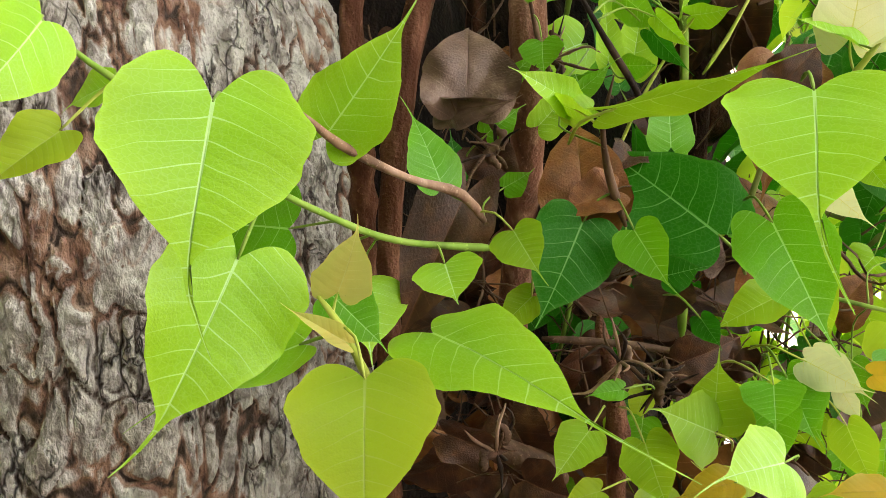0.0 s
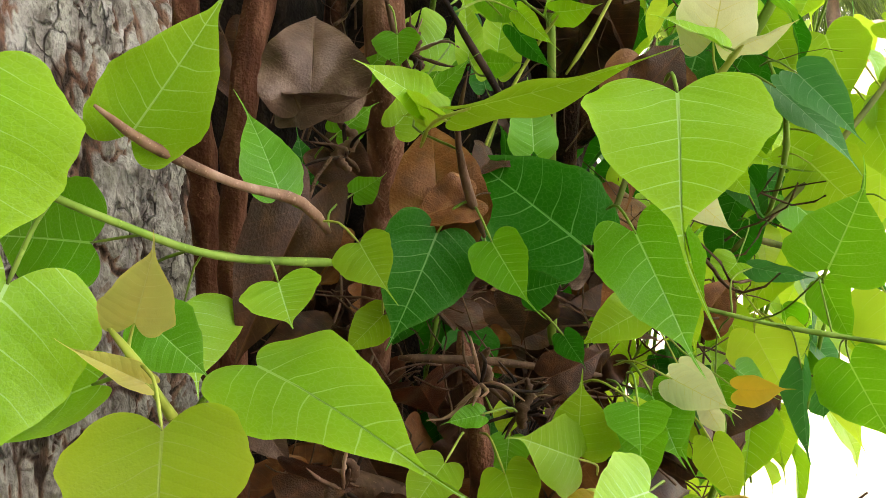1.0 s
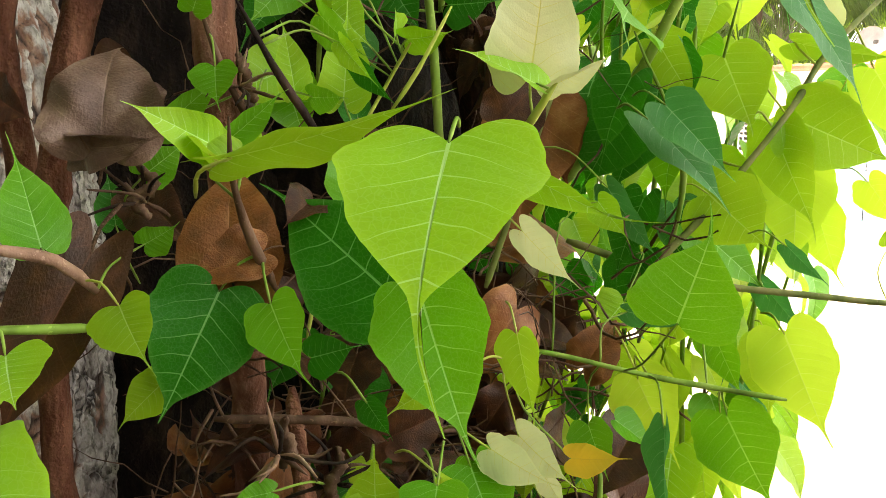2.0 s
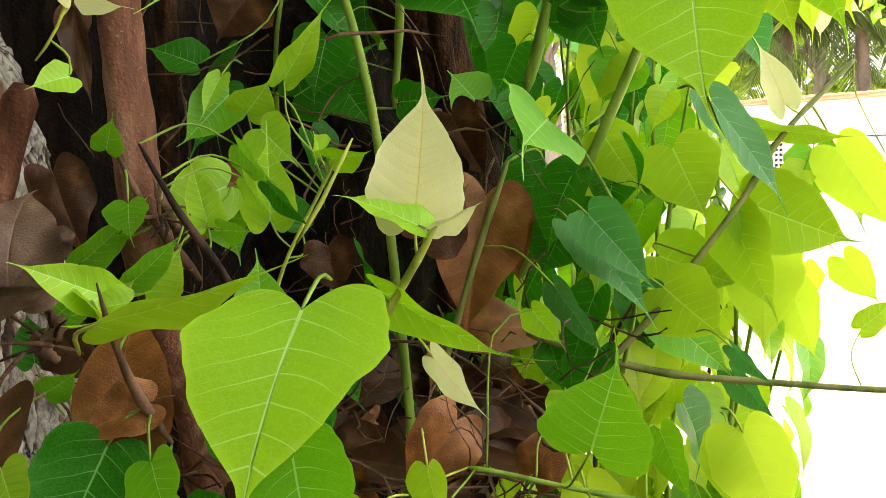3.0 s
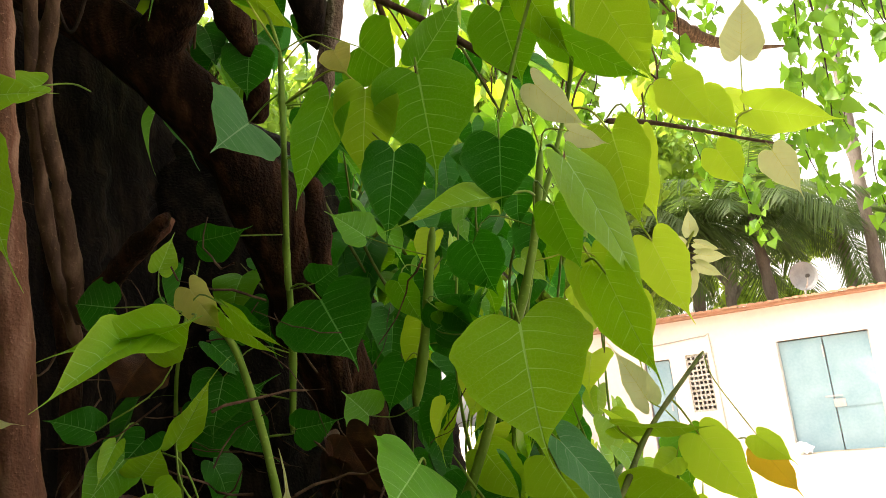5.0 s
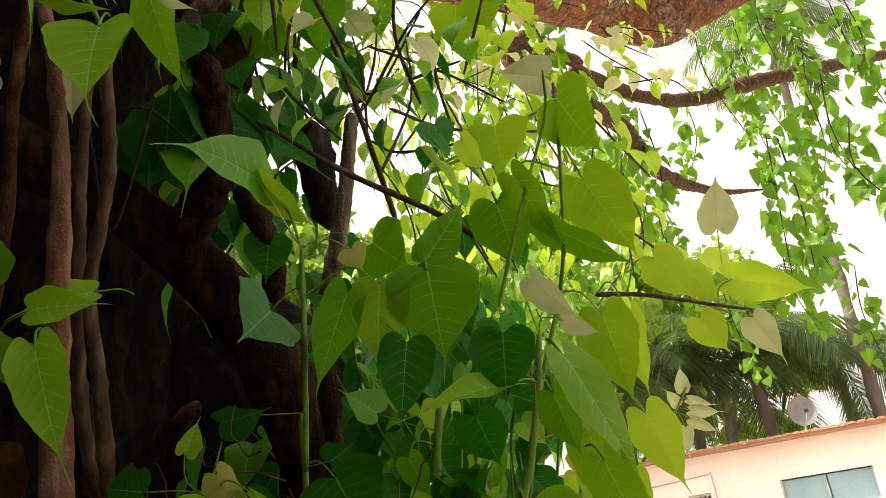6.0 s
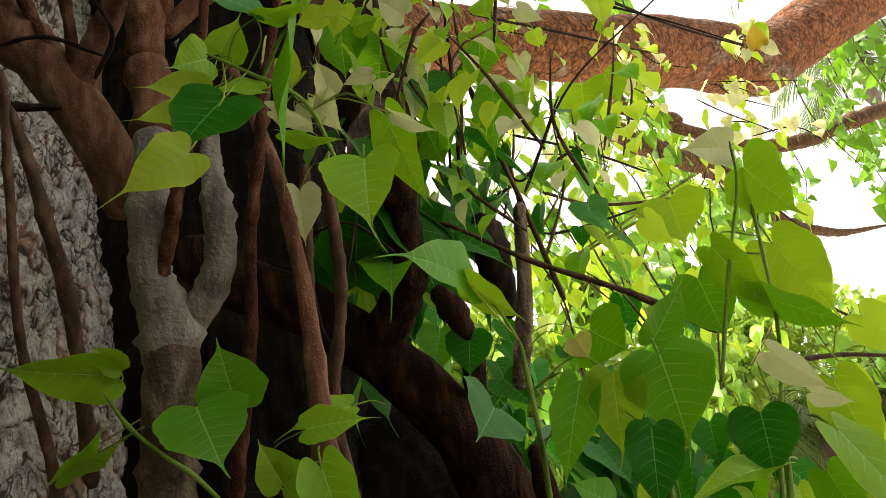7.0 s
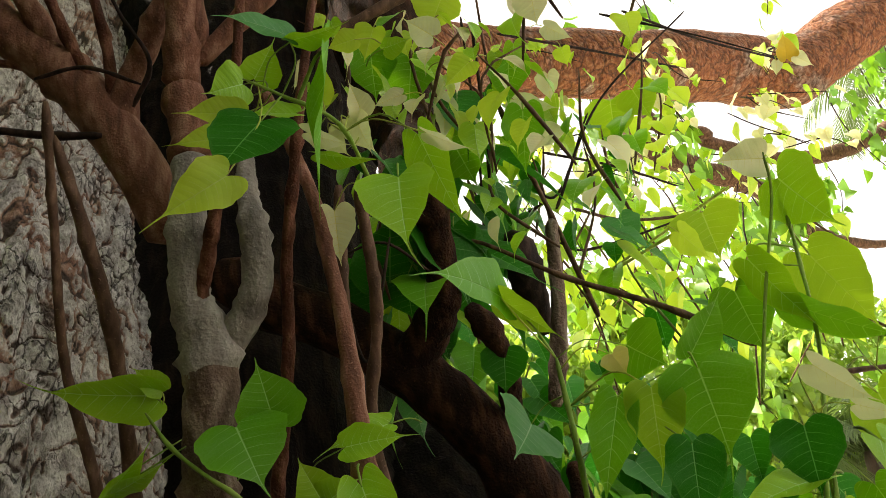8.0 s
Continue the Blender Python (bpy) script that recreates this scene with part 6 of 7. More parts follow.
leaf(s27, (0.419, 0.874, 1.522), (-0.14, 0.09, -0.99), (-0.20, -0.96, -0.20), 0.096, 0.077, "olive", 8, 15, 0.20, (0.321, 0.941, 1.539))
leaf(s27, (0.378, 0.892, 1.520), (-0.40, -0.02, -0.92), (-0.31, -0.95, 0.03), 0.118, 0.066, "mid", 14, 12, 0.10, (0.321, 0.941, 1.539))
leaf(s27, (0.273, 1.004, 1.545), (-0.21, -0.82, -0.53), (0.73, -0.60, 0.32), 0.088, 0.121, "teal", 10, 20, 0.15, (0.321, 0.942, 1.557))
leaf(s27, (0.273, 0.985, 1.735), (-0.42, -0.91, 0.03), (0.79, -0.60, 0.09), 0.146, 0.100, "mid", 12, 25, 0.30, (0.323, 0.944, 1.610))
leaf(s27, (0.273, 0.985, 1.735), (0.62, 0.07, -0.78), (-0.58, -0.46, -0.67), 0.092, 0.067, "olive", 12, 15, 0.20, (0.323, 0.944, 1.610))
leaf(s27, (0.443, 0.865, 1.443), (-0.18, 0.01, -0.98), (-0.13, -0.99, -0.09), 0.091, 0.072, "dark", 8, 12, 0.10, (0.319, 0.938, 1.469))
leaf(s27, (0.419, 0.932, 1.605), (0.73, 0.03, -0.69), (-0.44, -0.63, -0.64), 0.053, 0.111, "mid", 10, 12, 0.10, (0.323, 0.944, 1.610))
leaf(s27, (0.481, 0.886, 1.556), (0.63, -0.41, 0.67), (0.20, -0.82, -0.53), 0.084, 0.060, "mid", 14, 12, 0.10, (0.321, 0.941, 1.539))
leaf(s27, (0.070, 1.191, 1.938), (-0.13, 0.23, -0.97), (0.07, -0.94, -0.34), 0.081, 0.144, "dark", 10, 12, 0.10, (0.079, 1.208, 1.968))
leaf(s27, (0.227, 1.111, 1.953), (-0.09, 0.22, -0.97), (-0.04, -0.95, -0.32), 0.059, 0.083, "dark", 10, 12, 0.10, (0.234, 1.128, 1.983))
leaf(s27, (0.267, 1.131, 1.713), (-0.16, 0.23, -0.96), (-0.07, -0.95, -0.32), 0.066, 0.080, "dark", 10, 12, 0.10, (0.276, 1.148, 1.743))
leaf(s27, (0.388, 0.891, 1.581), (0.34, -0.01, -0.94), (-0.23, -0.91, -0.35), 0.029, 0.043, "young", 20, 30, 0.10, (0.323, 0.943, 1.592))
s28 = shoot([(0.651, 1.101, 1.629), (0.538, 1.106, 1.721), (0.393, 1.112, 1.814), (0.267, 1.114, 1.912), (0.215, 1.126, 1.931)], 0.0079, 0.0060, "brown", knots=4)
leaf(s28, (0.096, 1.178, 1.904), (0.21, -0.56, 0.80), (0.23, -0.82, -0.53), 0.112, 0.155, "dark", 10, 10, 0.10, (0.215, 1.126, 1.931))
leaf(s28, (0.047, 1.202, 1.963), (-0.10, 0.42, -0.90), (-0.25, -0.85, -0.47), 0.096, 0.123, "dark", 10, 10, 0.10, (0.051, 1.210, 1.996))
leaf(s28, (0.128, 1.176, 1.907), (-0.08, 0.43, -0.90), (-0.30, -0.83, -0.46), 0.072, 0.119, "dark", 10, 10, 0.10, (0.215, 1.126, 1.931))
s29 = shoot([(0.758, 1.576, 2.105), (0.593, 1.652, 2.075), (0.897, 1.534, 2.175)], 0.0053, 0.0040, "lime", knots=1)
s30 = shoot([(0.072, 0.735, 1.232), (0.052, 0.737, 1.180), (0.034, 0.738, 1.155)], 0.0017, 0.0013, "lime", knots=1)
leaf(s30, (0.063, 0.736, 1.202), (-0.12, -0.67, 0.74), (0.74, -0.61, -0.26), 0.034, 0.026, "pale", 16, 15, 0.30, (0.055, 0.737, 1.187))
leaf(s30, (0.077, 0.715, 1.195), (0.78, -0.55, -0.31), (-0.51, -0.65, -0.56), 0.046, 0.020, "pale", 16, 15, 0.20, (0.060, 0.736, 1.200))
leaf(s30, (0.062, 0.735, 1.219), (0.30, -0.09, 0.95), (0.80, -0.56, -0.20), 0.029, 0.017, "bright", 14, 12, 0.20, (0.060, 0.736, 1.200))
leaf(s30, (0.059, 0.737, 1.143), (-0.60, -0.74, -0.30), (0.53, -0.74, 0.42), 0.028, 0.029, "bright", 12, 12, 0.20, (0.045, 0.737, 1.171))
# the pale tone here stands in for full sun on young leaves
s32 = shoot([(1.054, 1.823, 1.366), (1.136, 1.781, 1.458), (1.182, 1.752, 1.529)], 0.0053, 0.0027, "lime", knots=1)
leaf(s32, (1.167, 1.760, 1.512), (-0.06, -0.38, 0.92), (-0.23, -0.92, -0.31), 0.054, 0.038, "pale", 12, 10, 0.30, (1.159, 1.767, 1.494))
leaf(s32, (1.179, 1.765, 1.491), (0.91, -0.09, -0.39), (-0.23, -0.79, -0.57), 0.055, 0.028, "pale", 12, 10, 0.30, (1.159, 1.767, 1.494))
leaf(s32, (1.183, 1.773, 1.465), (0.97, -0.16, -0.21), (-0.16, -0.84, -0.52), 0.064, 0.037, "pale", 12, 10, 0.30, (1.147, 1.774, 1.476))
leaf(s32, (1.179, 1.779, 1.446), (0.84, -0.03, -0.55), (-0.29, -0.77, -0.57), 0.065, 0.034, "pale", 12, 10, 0.30, (1.141, 1.778, 1.467))
leaf(s32, (1.164, 1.787, 1.429), (-0.06, 0.25, -0.97), (-0.69, -0.69, -0.23), 0.060, 0.043, "pale", 12, 10, 0.30, (1.141, 1.778, 1.467))
leaf(s32, (1.151, 1.772, 1.482), (-0.55, -0.27, 0.79), (0.03, -0.98, -0.21), 0.043, 0.034, "pale", 12, 10, 0.30, (1.147, 1.774, 1.476))
s31 = shoot([(0.590, 0.992, 1.519), (0.640, 0.970, 1.656), (0.696, 0.947, 1.795), (0.696, 0.912, 1.855)], 0.0035, 0.0025, "green", knots=2)
leaf(s31, (0.715, 0.959, 1.874), (-0.90, -0.41, -0.13), (0.35, -0.83, -0.43), 0.086, 0.066, "pale", 12, 10, 0.05, (0.696, 0.917, 1.847))
s33 = shoot([(0.711, 1.416, 2.68), (0.931, 1.442, 2.573), (1.106, 1.47, 2.481)], 0.0040, 0.0030, "dark", "dark twig with a golden leaf before the great limb", knots=3)
leaf(s33, (1.135, 1.476, 2.471), (0.11, -0.49, 0.86), (0.2, -0.88, -0.44), 0.062, 0.062, "gold", 10, 15, 0.15, (1.106, 1.47, 2.481))
leaf(s33, (1.154, 1.475, 2.473), (0.86, 0.25, -0.44), (0.14, -0.96, -0.25), 0.052, 0.048, "pale", 10, 15, 0.15, (1.106, 1.47, 2.481))
leaf(s33, (1.109, 1.477, 2.47), (-0.15, 0.49, -0.86), (0.03, -0.95, -0.32), 0.034, 0.030, "pale", 10, 15, 0.15, (1.106, 1.47, 2.481))
dry_leaf((0.028, 0.690, 0.985), (0.06, -0.10, 0.99), (0.11, -0.99, -0.05), 0.088, 0.086, "grey", 10, 75, 0.22)
dry_leaf((0.008, 0.702, 0.984), (0.63, -0.77, -0.13), (-0.33, -0.85, -0.42), 0.067, 0.033, "grey", 20, 60, 0.20)
dry_leaf((0.126, 0.644, 0.895), (-0.12, -0.10, 0.98), (-0.08, -0.98, 0.05), 0.092, 0.074, "rust", 12, 70, 0.06)
dry_leaf((0.147, 0.629, 0.919), (-0.89, -0.39, -0.24), (-0.02, -0.89, 0.46), 0.047, 0.040, "rust", 14, 30, 0.08)
dry_leaf((0.030, 0.660, 0.912), (-0.36, -0.44, -0.83), (0.07, -0.97, 0.22), 0.125, 0.072, "brown", 18, 25, 0.05)
dry_leaf((0.173, 0.711, 0.948), (-0.40, -0.91, -0.08), (0.17, -0.68, 0.71), 0.032, 0.040, "brown", 20, 60, 0.15)
dry_leaf((0.324, 0.804, 1.014), (0.68, -0.23, 0.70), (0.16, -0.98, -0.11), 0.053, 0.063, "brown", 15, 30, 0.08)
dry_leaf((0.206, 0.694, 0.836), (-0.35, -0.31, -0.88), (-0.45, -0.87, 0.19), 0.035, 0.058, "brown", 15, 30, 0.08)
dry_leaf((0.238, 0.712, 0.849), (0.47, -0.20, 0.86), (0.14, -0.99, -0.00), 0.030, 0.032, "grey", 15, 30, 0.08)
dry_leaf((-0.078, 0.766, 1.023), (0.69, -0.47, -0.55), (-0.24, -0.97, -0.10), 0.032, 0.046, "brown", 15, 40, 0.12)
dry_leaf((0.394, 1.004, 1.048), (-0.21, -0.44, -0.87), (-0.19, -0.94, 0.27), 0.148, 0.116, "rust", 15, 25, 0.05)
dry_leaf((0.414, 1.024, 1.034), (0.08, -0.42, -0.90), (-0.44, -0.89, 0.14), 0.080, 0.082, "rust", 15, 25, 0.05)
dry_leaf((0.361, 1.104, 1.146), (0.39, -0.20, -0.90), (-0.35, -0.92, -0.19), 0.083, 0.082, "brown", 15, 25, 0.05)
dry_leaf((-0.134, 1.121, 1.406), (0.45, -0.25, -0.85), (0.05, -0.99, 0.10), 0.110, 0.105, "brown", 15, 30, 0.12)
dry_leaf((-0.109, 1.077, 1.082), (0.35, -0.30, -0.88), (0.10, -0.98, 0.15), 0.100, 0.085, "brown", 15, 35, 0.14)
dry_leaf((0.048, 0.777, 1.206), (0.21, -0.48, -0.85), (-0.00, -0.97, 0.24), 0.082, 0.029, "brown", 15, 30, 0.12)
dry_leaf((0.229, 0.913, 1.000), (0.15, -0.24, -0.96), (-0.19, -0.98, -0.05), 0.047, 0.060, "brown", 15, 30, 0.12)
dry_leaf((0.038, 0.743, 0.950), (0.64, -0.59, -0.50), (-0.18, -0.92, 0.33), 0.060, 0.050, "brown", 15, 30, 0.12)
dry_leaf((0.149, 0.961, 1.256), (-0.61, -0.21, -0.76), (-0.06, -1.00, -0.01), 0.052, 0.083, "brown", 15, 30, 0.12)
dry_leaf((0.047, 0.721, 1.025), (0.15, -0.24, -0.96), (0.10, -0.99, -0.00), 0.026, 0.036, "grey", 15, 30, 0.12)
dry_leaf((0.233, 0.745, 0.755), (0.90, -0.15, 0.41), (0.11, -0.99, 0.03), 0.053, 0.050, "brown", 15, 30, 0.10)
dry_leaf((0.021, 0.596, 0.731), (0.93, -0.22, -0.28), (-0.01, -0.99, -0.17), 0.050, 0.040, "brown", 15, 30, 0.10)
dry_leaf((0.070, 0.679, 0.718), (0.50, -0.32, -0.80), (-0.18, -0.98, -0.05), 0.072, 0.063, "brown", 15, 30, 0.10)
dry_leaf((-0.015, 0.640, 0.776), (0.47, -0.33, -0.82), (-0.14, -0.99, -0.00), 0.065, 0.044, "grey", 15, 30, 0.10)
dry_leaf((0.084, 0.635, 0.680), (0.90, -0.24, -0.36), (-0.03, -0.99, -0.15), 0.040, 0.059, "brown", 15, 30, 0.10)


# ---- shoots that fill the thicket ----
VARIANTS = {}


def shared_leaf(tone, k):
    if (tone, k) not in VARIANTS:
        rng = random.Random(100 + k)
        VARIANTS[tone, k] = leaf_mesh(1.0, rng.uniform(0.82, 1.0), rng.uniform(4, 22), rng.uniform(5, 50), rng.uniform(0.25, 0.42), LEAF[tone], 900 + k, 0.025)
    return VARIANTS[tone, k]


STALK = {}


def fill_shoot(rng, base, tip, n, size, tones, mat="green", r=0.0035, bend=0.05, label="leafy young shoot of the fig tree in the thicket"):
    base, tip = Vector(base), Vector(tip)
    span = tip - base
    mid = base + span * 0.5 + Vector((rng.uniform(-1, 1), rng.uniform(-1, 1), rng.uniform(0, 1))) * bend
    ob = thing("leafy_shoot", base, label, "shoot", "shoots of the fig tree")
    COUNT[0] += 1
    child("stem", tube([base, mid, tip], (r, r * 0.8, r * 0.45), STEM[mat], 6, 0.03, 0.1, 2, COUNT[0]), ob)
    for i in range(n):
        t = (i + 0.6) / n
        on = base * (1 - t) ** 2 + (mid * 2 - (base + tip) * 0.5) * 2 * t * (1 - t) + tip * t ** 2
        a = rng.uniform(0, 6.28)
        out = Vector((math.cos(a), math.sin(a) * 0.8 - 0.35, rng.uniform(-0.1, 0.5))).normalized()
        s = size * rng.uniform(0.55, 1.15) * (1 - 0.35 * t)
        at = on + out * s * rng.uniform(0.45, 0.8)
        way = Vector((out.x * 0.55, out.y * 0.55, -rng.uniform(0.35, 1.2))).normalized()
        nrm = Vector((out.x * 0.6 + rng.gauss(0, 0.35), out.y * 0.6 - 0.45 + rng.gauss(0, 0.3), 0.6))
        tone = rng.choice(tones)
        lf = place_leaf("leaf", ob, shared_leaf(tone, rng.randrange(7)), at, way, nrm)
        lf.matrix_basis = lf.matrix_basis @ Matrix.Diagonal((s, s, s, 1))
        pt = petiole(lf, at, on, out, STEM["lime" if tone in ("yellow", "pale", "olive") else "green"], 0.0011)
    return ob

fr = random.Random(11)
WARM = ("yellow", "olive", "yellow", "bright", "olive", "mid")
# COOL leans on the dark tone, which carries part of the thicket's shade
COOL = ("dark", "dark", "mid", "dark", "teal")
for i in range(24):   # sunny side of the thicket, low to high
    x, y = fr.uniform(0.5, 0.85), fr.uniform(1.1, 1.9)
    z = fr.uniform(0.25, 1.0)
    fill_shoot(fr, (x, y, z), (x + fr.uniform(-0.1, 0.12), y - fr.uniform(0.0, 0.2), z + fr.uniform(0.35, 0.6)), 8, 0.11, WARM)
for i in range(8):   # shaded middle, part of its shade put in by the dark tone alone
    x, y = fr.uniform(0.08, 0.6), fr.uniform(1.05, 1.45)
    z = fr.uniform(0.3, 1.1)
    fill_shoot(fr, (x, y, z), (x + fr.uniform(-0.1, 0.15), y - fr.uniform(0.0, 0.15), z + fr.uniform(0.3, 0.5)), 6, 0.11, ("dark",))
for i in range(8):    # low in front
    x, y = fr.uniform(0.05, 0.65), fr.uniform(0.75, 0.95)
    z = fr.uniform(0.25, 0.5)
    fill_shoot(fr, (x, y, z), (x + fr.uniform(-0.1, 0.15), y - fr.uniform(0.0, 0.1), z + fr.uniform(0.2, 0.35)), 7, 0.075, WARM + COOL)
for i in range(26):   # bright leaves behind the upper limb
    x, y = fr.uniform(0.55, 1.5), fr.uniform(1.9, 2.9)
    z = fr.uniform(1.7, 2.6)
    fill_shoot(fr, (x, y, z), (x + fr.uniform(-0.3, 0.3), y - fr.uniform(0.0, 0.2), z + fr.uniform(0.2, 0.5)), 8, 0.10, ("yellow", "olive", "yellow", "bright"), "brown")
for i in range(30):   # small hanging leaves under the great limb
    x, y = fr.uniform(0.5, 1.9), fr.uniform(2.2, 3.0)
    z = fr.uniform(2.8, 3.7)
    fill_shoot(fr, (x, y, z), (x + fr.uniform(-0.3, 0.3), y - fr.uniform(0.0, 0.2), z - fr.uniform(0.1, 0.3)), 7, 0.09, ("yellow", "pale", "olive", "pale"), "dark", 0.003)
for i in range(14):   # dense dark back of the thicket, its shade helped by mostly dark tones
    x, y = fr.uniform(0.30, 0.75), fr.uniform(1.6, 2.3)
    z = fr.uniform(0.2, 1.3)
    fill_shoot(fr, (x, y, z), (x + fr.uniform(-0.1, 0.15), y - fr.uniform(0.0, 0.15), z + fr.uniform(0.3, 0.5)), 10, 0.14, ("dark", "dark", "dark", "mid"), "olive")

for i in range(11):   # young leaves high over the fork
    x, y = fr.uniform(0.05, 0.75), fr.uniform(1.05, 1.7)
    z = fr.uniform(1.95, 2.5)
    fill_shoot(fr, (x, y, z), (x + fr.uniform(-0.2, 0.2), y - fr.uniform(0.0, 0.2), z + fr.uniform(0.15, 0.4)), 7, 0.085, ("yellow", "bright", "pale", "mid", "olive"), "brown", 0.004)

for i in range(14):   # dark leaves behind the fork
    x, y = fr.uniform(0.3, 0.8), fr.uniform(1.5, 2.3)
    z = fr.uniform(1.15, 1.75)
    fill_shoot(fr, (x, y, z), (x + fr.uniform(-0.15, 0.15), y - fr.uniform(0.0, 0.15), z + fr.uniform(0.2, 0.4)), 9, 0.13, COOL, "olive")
for i in range(11):   # leaves between fork and upper limbs
    x, y = fr.uniform(0.1, 0.5), fr.uniform(1.35, 1.9)
    z = fr.uniform(1.7, 2.3)
    fill_shoot(fr, (x, y, z), (x + fr.uniform(-0.15, 0.15), y - fr.uniform(0.0, 0.15), z + fr.uniform(0.2, 0.4)), 8, 0.12, COOL + ("olive", "mid"), "brown")
for i in range(8):    # broad dark leaves low behind the long branch
    x, y = fr.uniform(0.5, 0.9), fr.uniform(1.7, 2.4)
    z = fr.uniform(1.3, 1.85)
    fill_shoot(fr, (x, y, z), (x + fr.uniform(-0.15, 0.1), y - fr.uniform(0.0, 0.15), z + fr.uniform(0.2, 0.35)), 9, 0.15, COOL, "olive")
for i in range(9):    # pale young leaves in front of the upper limbs
    x, y = fr.uniform(0.0, 0.45), fr.uniform(0.8, 1.1)
    z = fr.uniform(1.78, 2.1)
    fill_shoot(fr, (x, y, z), (x + fr.uniform(-0.12, 0.12), y - fr.uniform(0.0, 0.1), z + fr.uniform(0.1, 0.25)), 6, 0.065, ("yellow", "bright", "pale", "bright", "olive"), "brown", 0.003)


for x, y, z in ((0.093, 1.161, 1.98), (0.168, 1.248, 1.899), (0.180, 1.196, 2.109)):    # large shaded leaves behind the forked roots
    fill_shoot(fr, (x, y, z - 0.12), (x + 0.05, y - 0.05, z + 0.16), 8, 0.16, ("dark", "dark", "mid"), "brown")
for i in range(9):    # close leaves low on the sunny side
    x, y = fr.uniform(0.45, 0.8), fr.uniform(1.15, 1.6)
    z = fr.uniform(0.35, 0.75)
    fill_shoot(fr, (x, y, z), (x + fr.uniform(-0.1, 0.1), y - fr.uniform(0.0, 0.15), z + fr.uniform(0.2, 0.4)), 8, 0.10, ("mid", "olive", "dark", "olive", "yellow"), "brown")


# ---- dead twigs and leaf litter caught at the foot of the thicket ----
def dead_twigs(n, seed):
    rng = random.Random(seed)
    verts, faces = [], []
    for _ in range(n):
        p = Vector((rng.uniform(-0.02, 0.5), rng.uniform(0.8, 1.25), rng.uniform(0.35, 0.85) + (0.7 * rng.random() if rng.random() < 0.3 else 0)))
        d = Vector((rng.gauss(0, 1), rng.gauss(0, 0.5), rng.gauss(0.1, 0.6))).normalized()
        r, k = rng.uniform(0.0006, 0.0022), len(verts)
        m = 7
        for i in range(m):
            u = d.orthogonal().normalized()
            v = d.cross(u)
            for s in range(4):
                a = s * math.pi / 2
                verts.append(p + (u * math.cos(a) + v * math.sin(a)) * r * (1 - 0.5 * i / m))
            p = p + d * rng.uniform(0.012, 0.03)
            d = (d + Vector((rng.gauss(0, 0.3), rng.gauss(0, 0.3), rng.gauss(0, 0.3)))).normalized()
        faces += [(k + i * 4 + s, k + i * 4 + (s + 1) % 4, k + i * 4 + 4 + (s + 1) % 4, k + i * 4 + 4 + s) for i in range(m - 1) for s in range(4)]
    ob = new("dead_twigs", mesh_from("dead_twigs", verts, faces, STEM["brown"]))
    tagged(ob, "tangle of thin dead brown twigs", "twigs", kind="stuff")


dead_twigs(420, 31)


def twig_knot(at, n, seed, reach):
    """A dead shoot tip: short broken twigs that spread from one knobbly heart."""
    rng = random.Random(seed)
    at = Vector(at)
    ob = thing("dead_twig_cluster", at, "knot of short broken dead brown twigs among the shoots", "twigs")
    heart = [at + Vector((rng.gauss(0, 1), rng.gauss(0, 1), 2.2 * k - 2)) * 0.006 for k in range(4)]
    child("knot", tube(heart, (0.003, 0.0050, 0.0045, 0.002), STEM["brown"], 9, 0.002, 0.7), ob)
    for k in range(n):
        d = Vector((rng.gauss(0, 1), rng.gauss(-0.2, 0.6), rng.gauss(0.25, 0.8))).normalized()
        ln = reach * rng.uniform(0.35, 1.0)
        bent = at + d * ln * 0.55 + Vector((rng.gauss(0, 1), rng.gauss(0, 1), rng.gauss(0, 1))) * ln * 0.08
        tip = at + d * ln + Vector((rng.gauss(0, 1), rng.gauss(0, 1), rng.gauss(0, 1))) * ln * 0.1
        child("twig", tube([at, bent, tip], (0.0015, 0.0011, 0.0008), STEM[rng.choice(("brown", "dark", "dark", "pink"))], 6, 0.005, 0.45, 3, seed + k), ob)


twig_knot((0.157, 0.632, 0.783), 14, 51, 0.055)
twig_knot((0.191, 0.651, 0.755), 11, 52, 0.045)
twig_knot((0.06, 0.597, 0.718), 9, 53, 0.050)
twig_knot((0.055, 0.700, 0.945), 7, 54, 0.070)
twig_knot((0.105, 0.790, 1.035), 9, 55, 0.080)


def litter(n, seed):
    rng = random.Random(seed)
    shapes = [leaf_mesh(1.0, rng.uniform(0.75, 1.0), rng.uniform(8, 30), rng.uniform(20, 80), 0.1, DRY[t], 700 + i, 0.04, 0.12) for i, t in enumerate(("brown", "brown", "rust", "brown", "brown"))]
    for _ in range(n):
        x, y = rng.uniform(-0.02, 0.5), rng.uniform(0.8, 1.35)
        z = rng.uniform(0.25, 0.62) + (y - 0.8) * 0.45 + (rng.uniform(0, 0.5) if rng.random() < 0.2 else 0)
        ob = place_leaf("dry_leaf", None, rng.choice(shapes), (x, y, z), (rng.gauss(0, 1), rng.gauss(0, 0.6), rng.gauss(-0.3, 0.7)), (rng.gauss(0, 0.6), -0.7, rng.gauss(0.5, 0.5)))
        s = rng.uniform(0.06, 0.13)
        ob.matrix_basis = ob.matrix_basis @ Matrix.Diagonal((s, s, s, 1))
        dry_stalk(ob, 1.0)
        tagged(ob, "dry curled brown leaf in the litter under the shoots", "dry leaf", "dry leaves")


litter(150, 41)



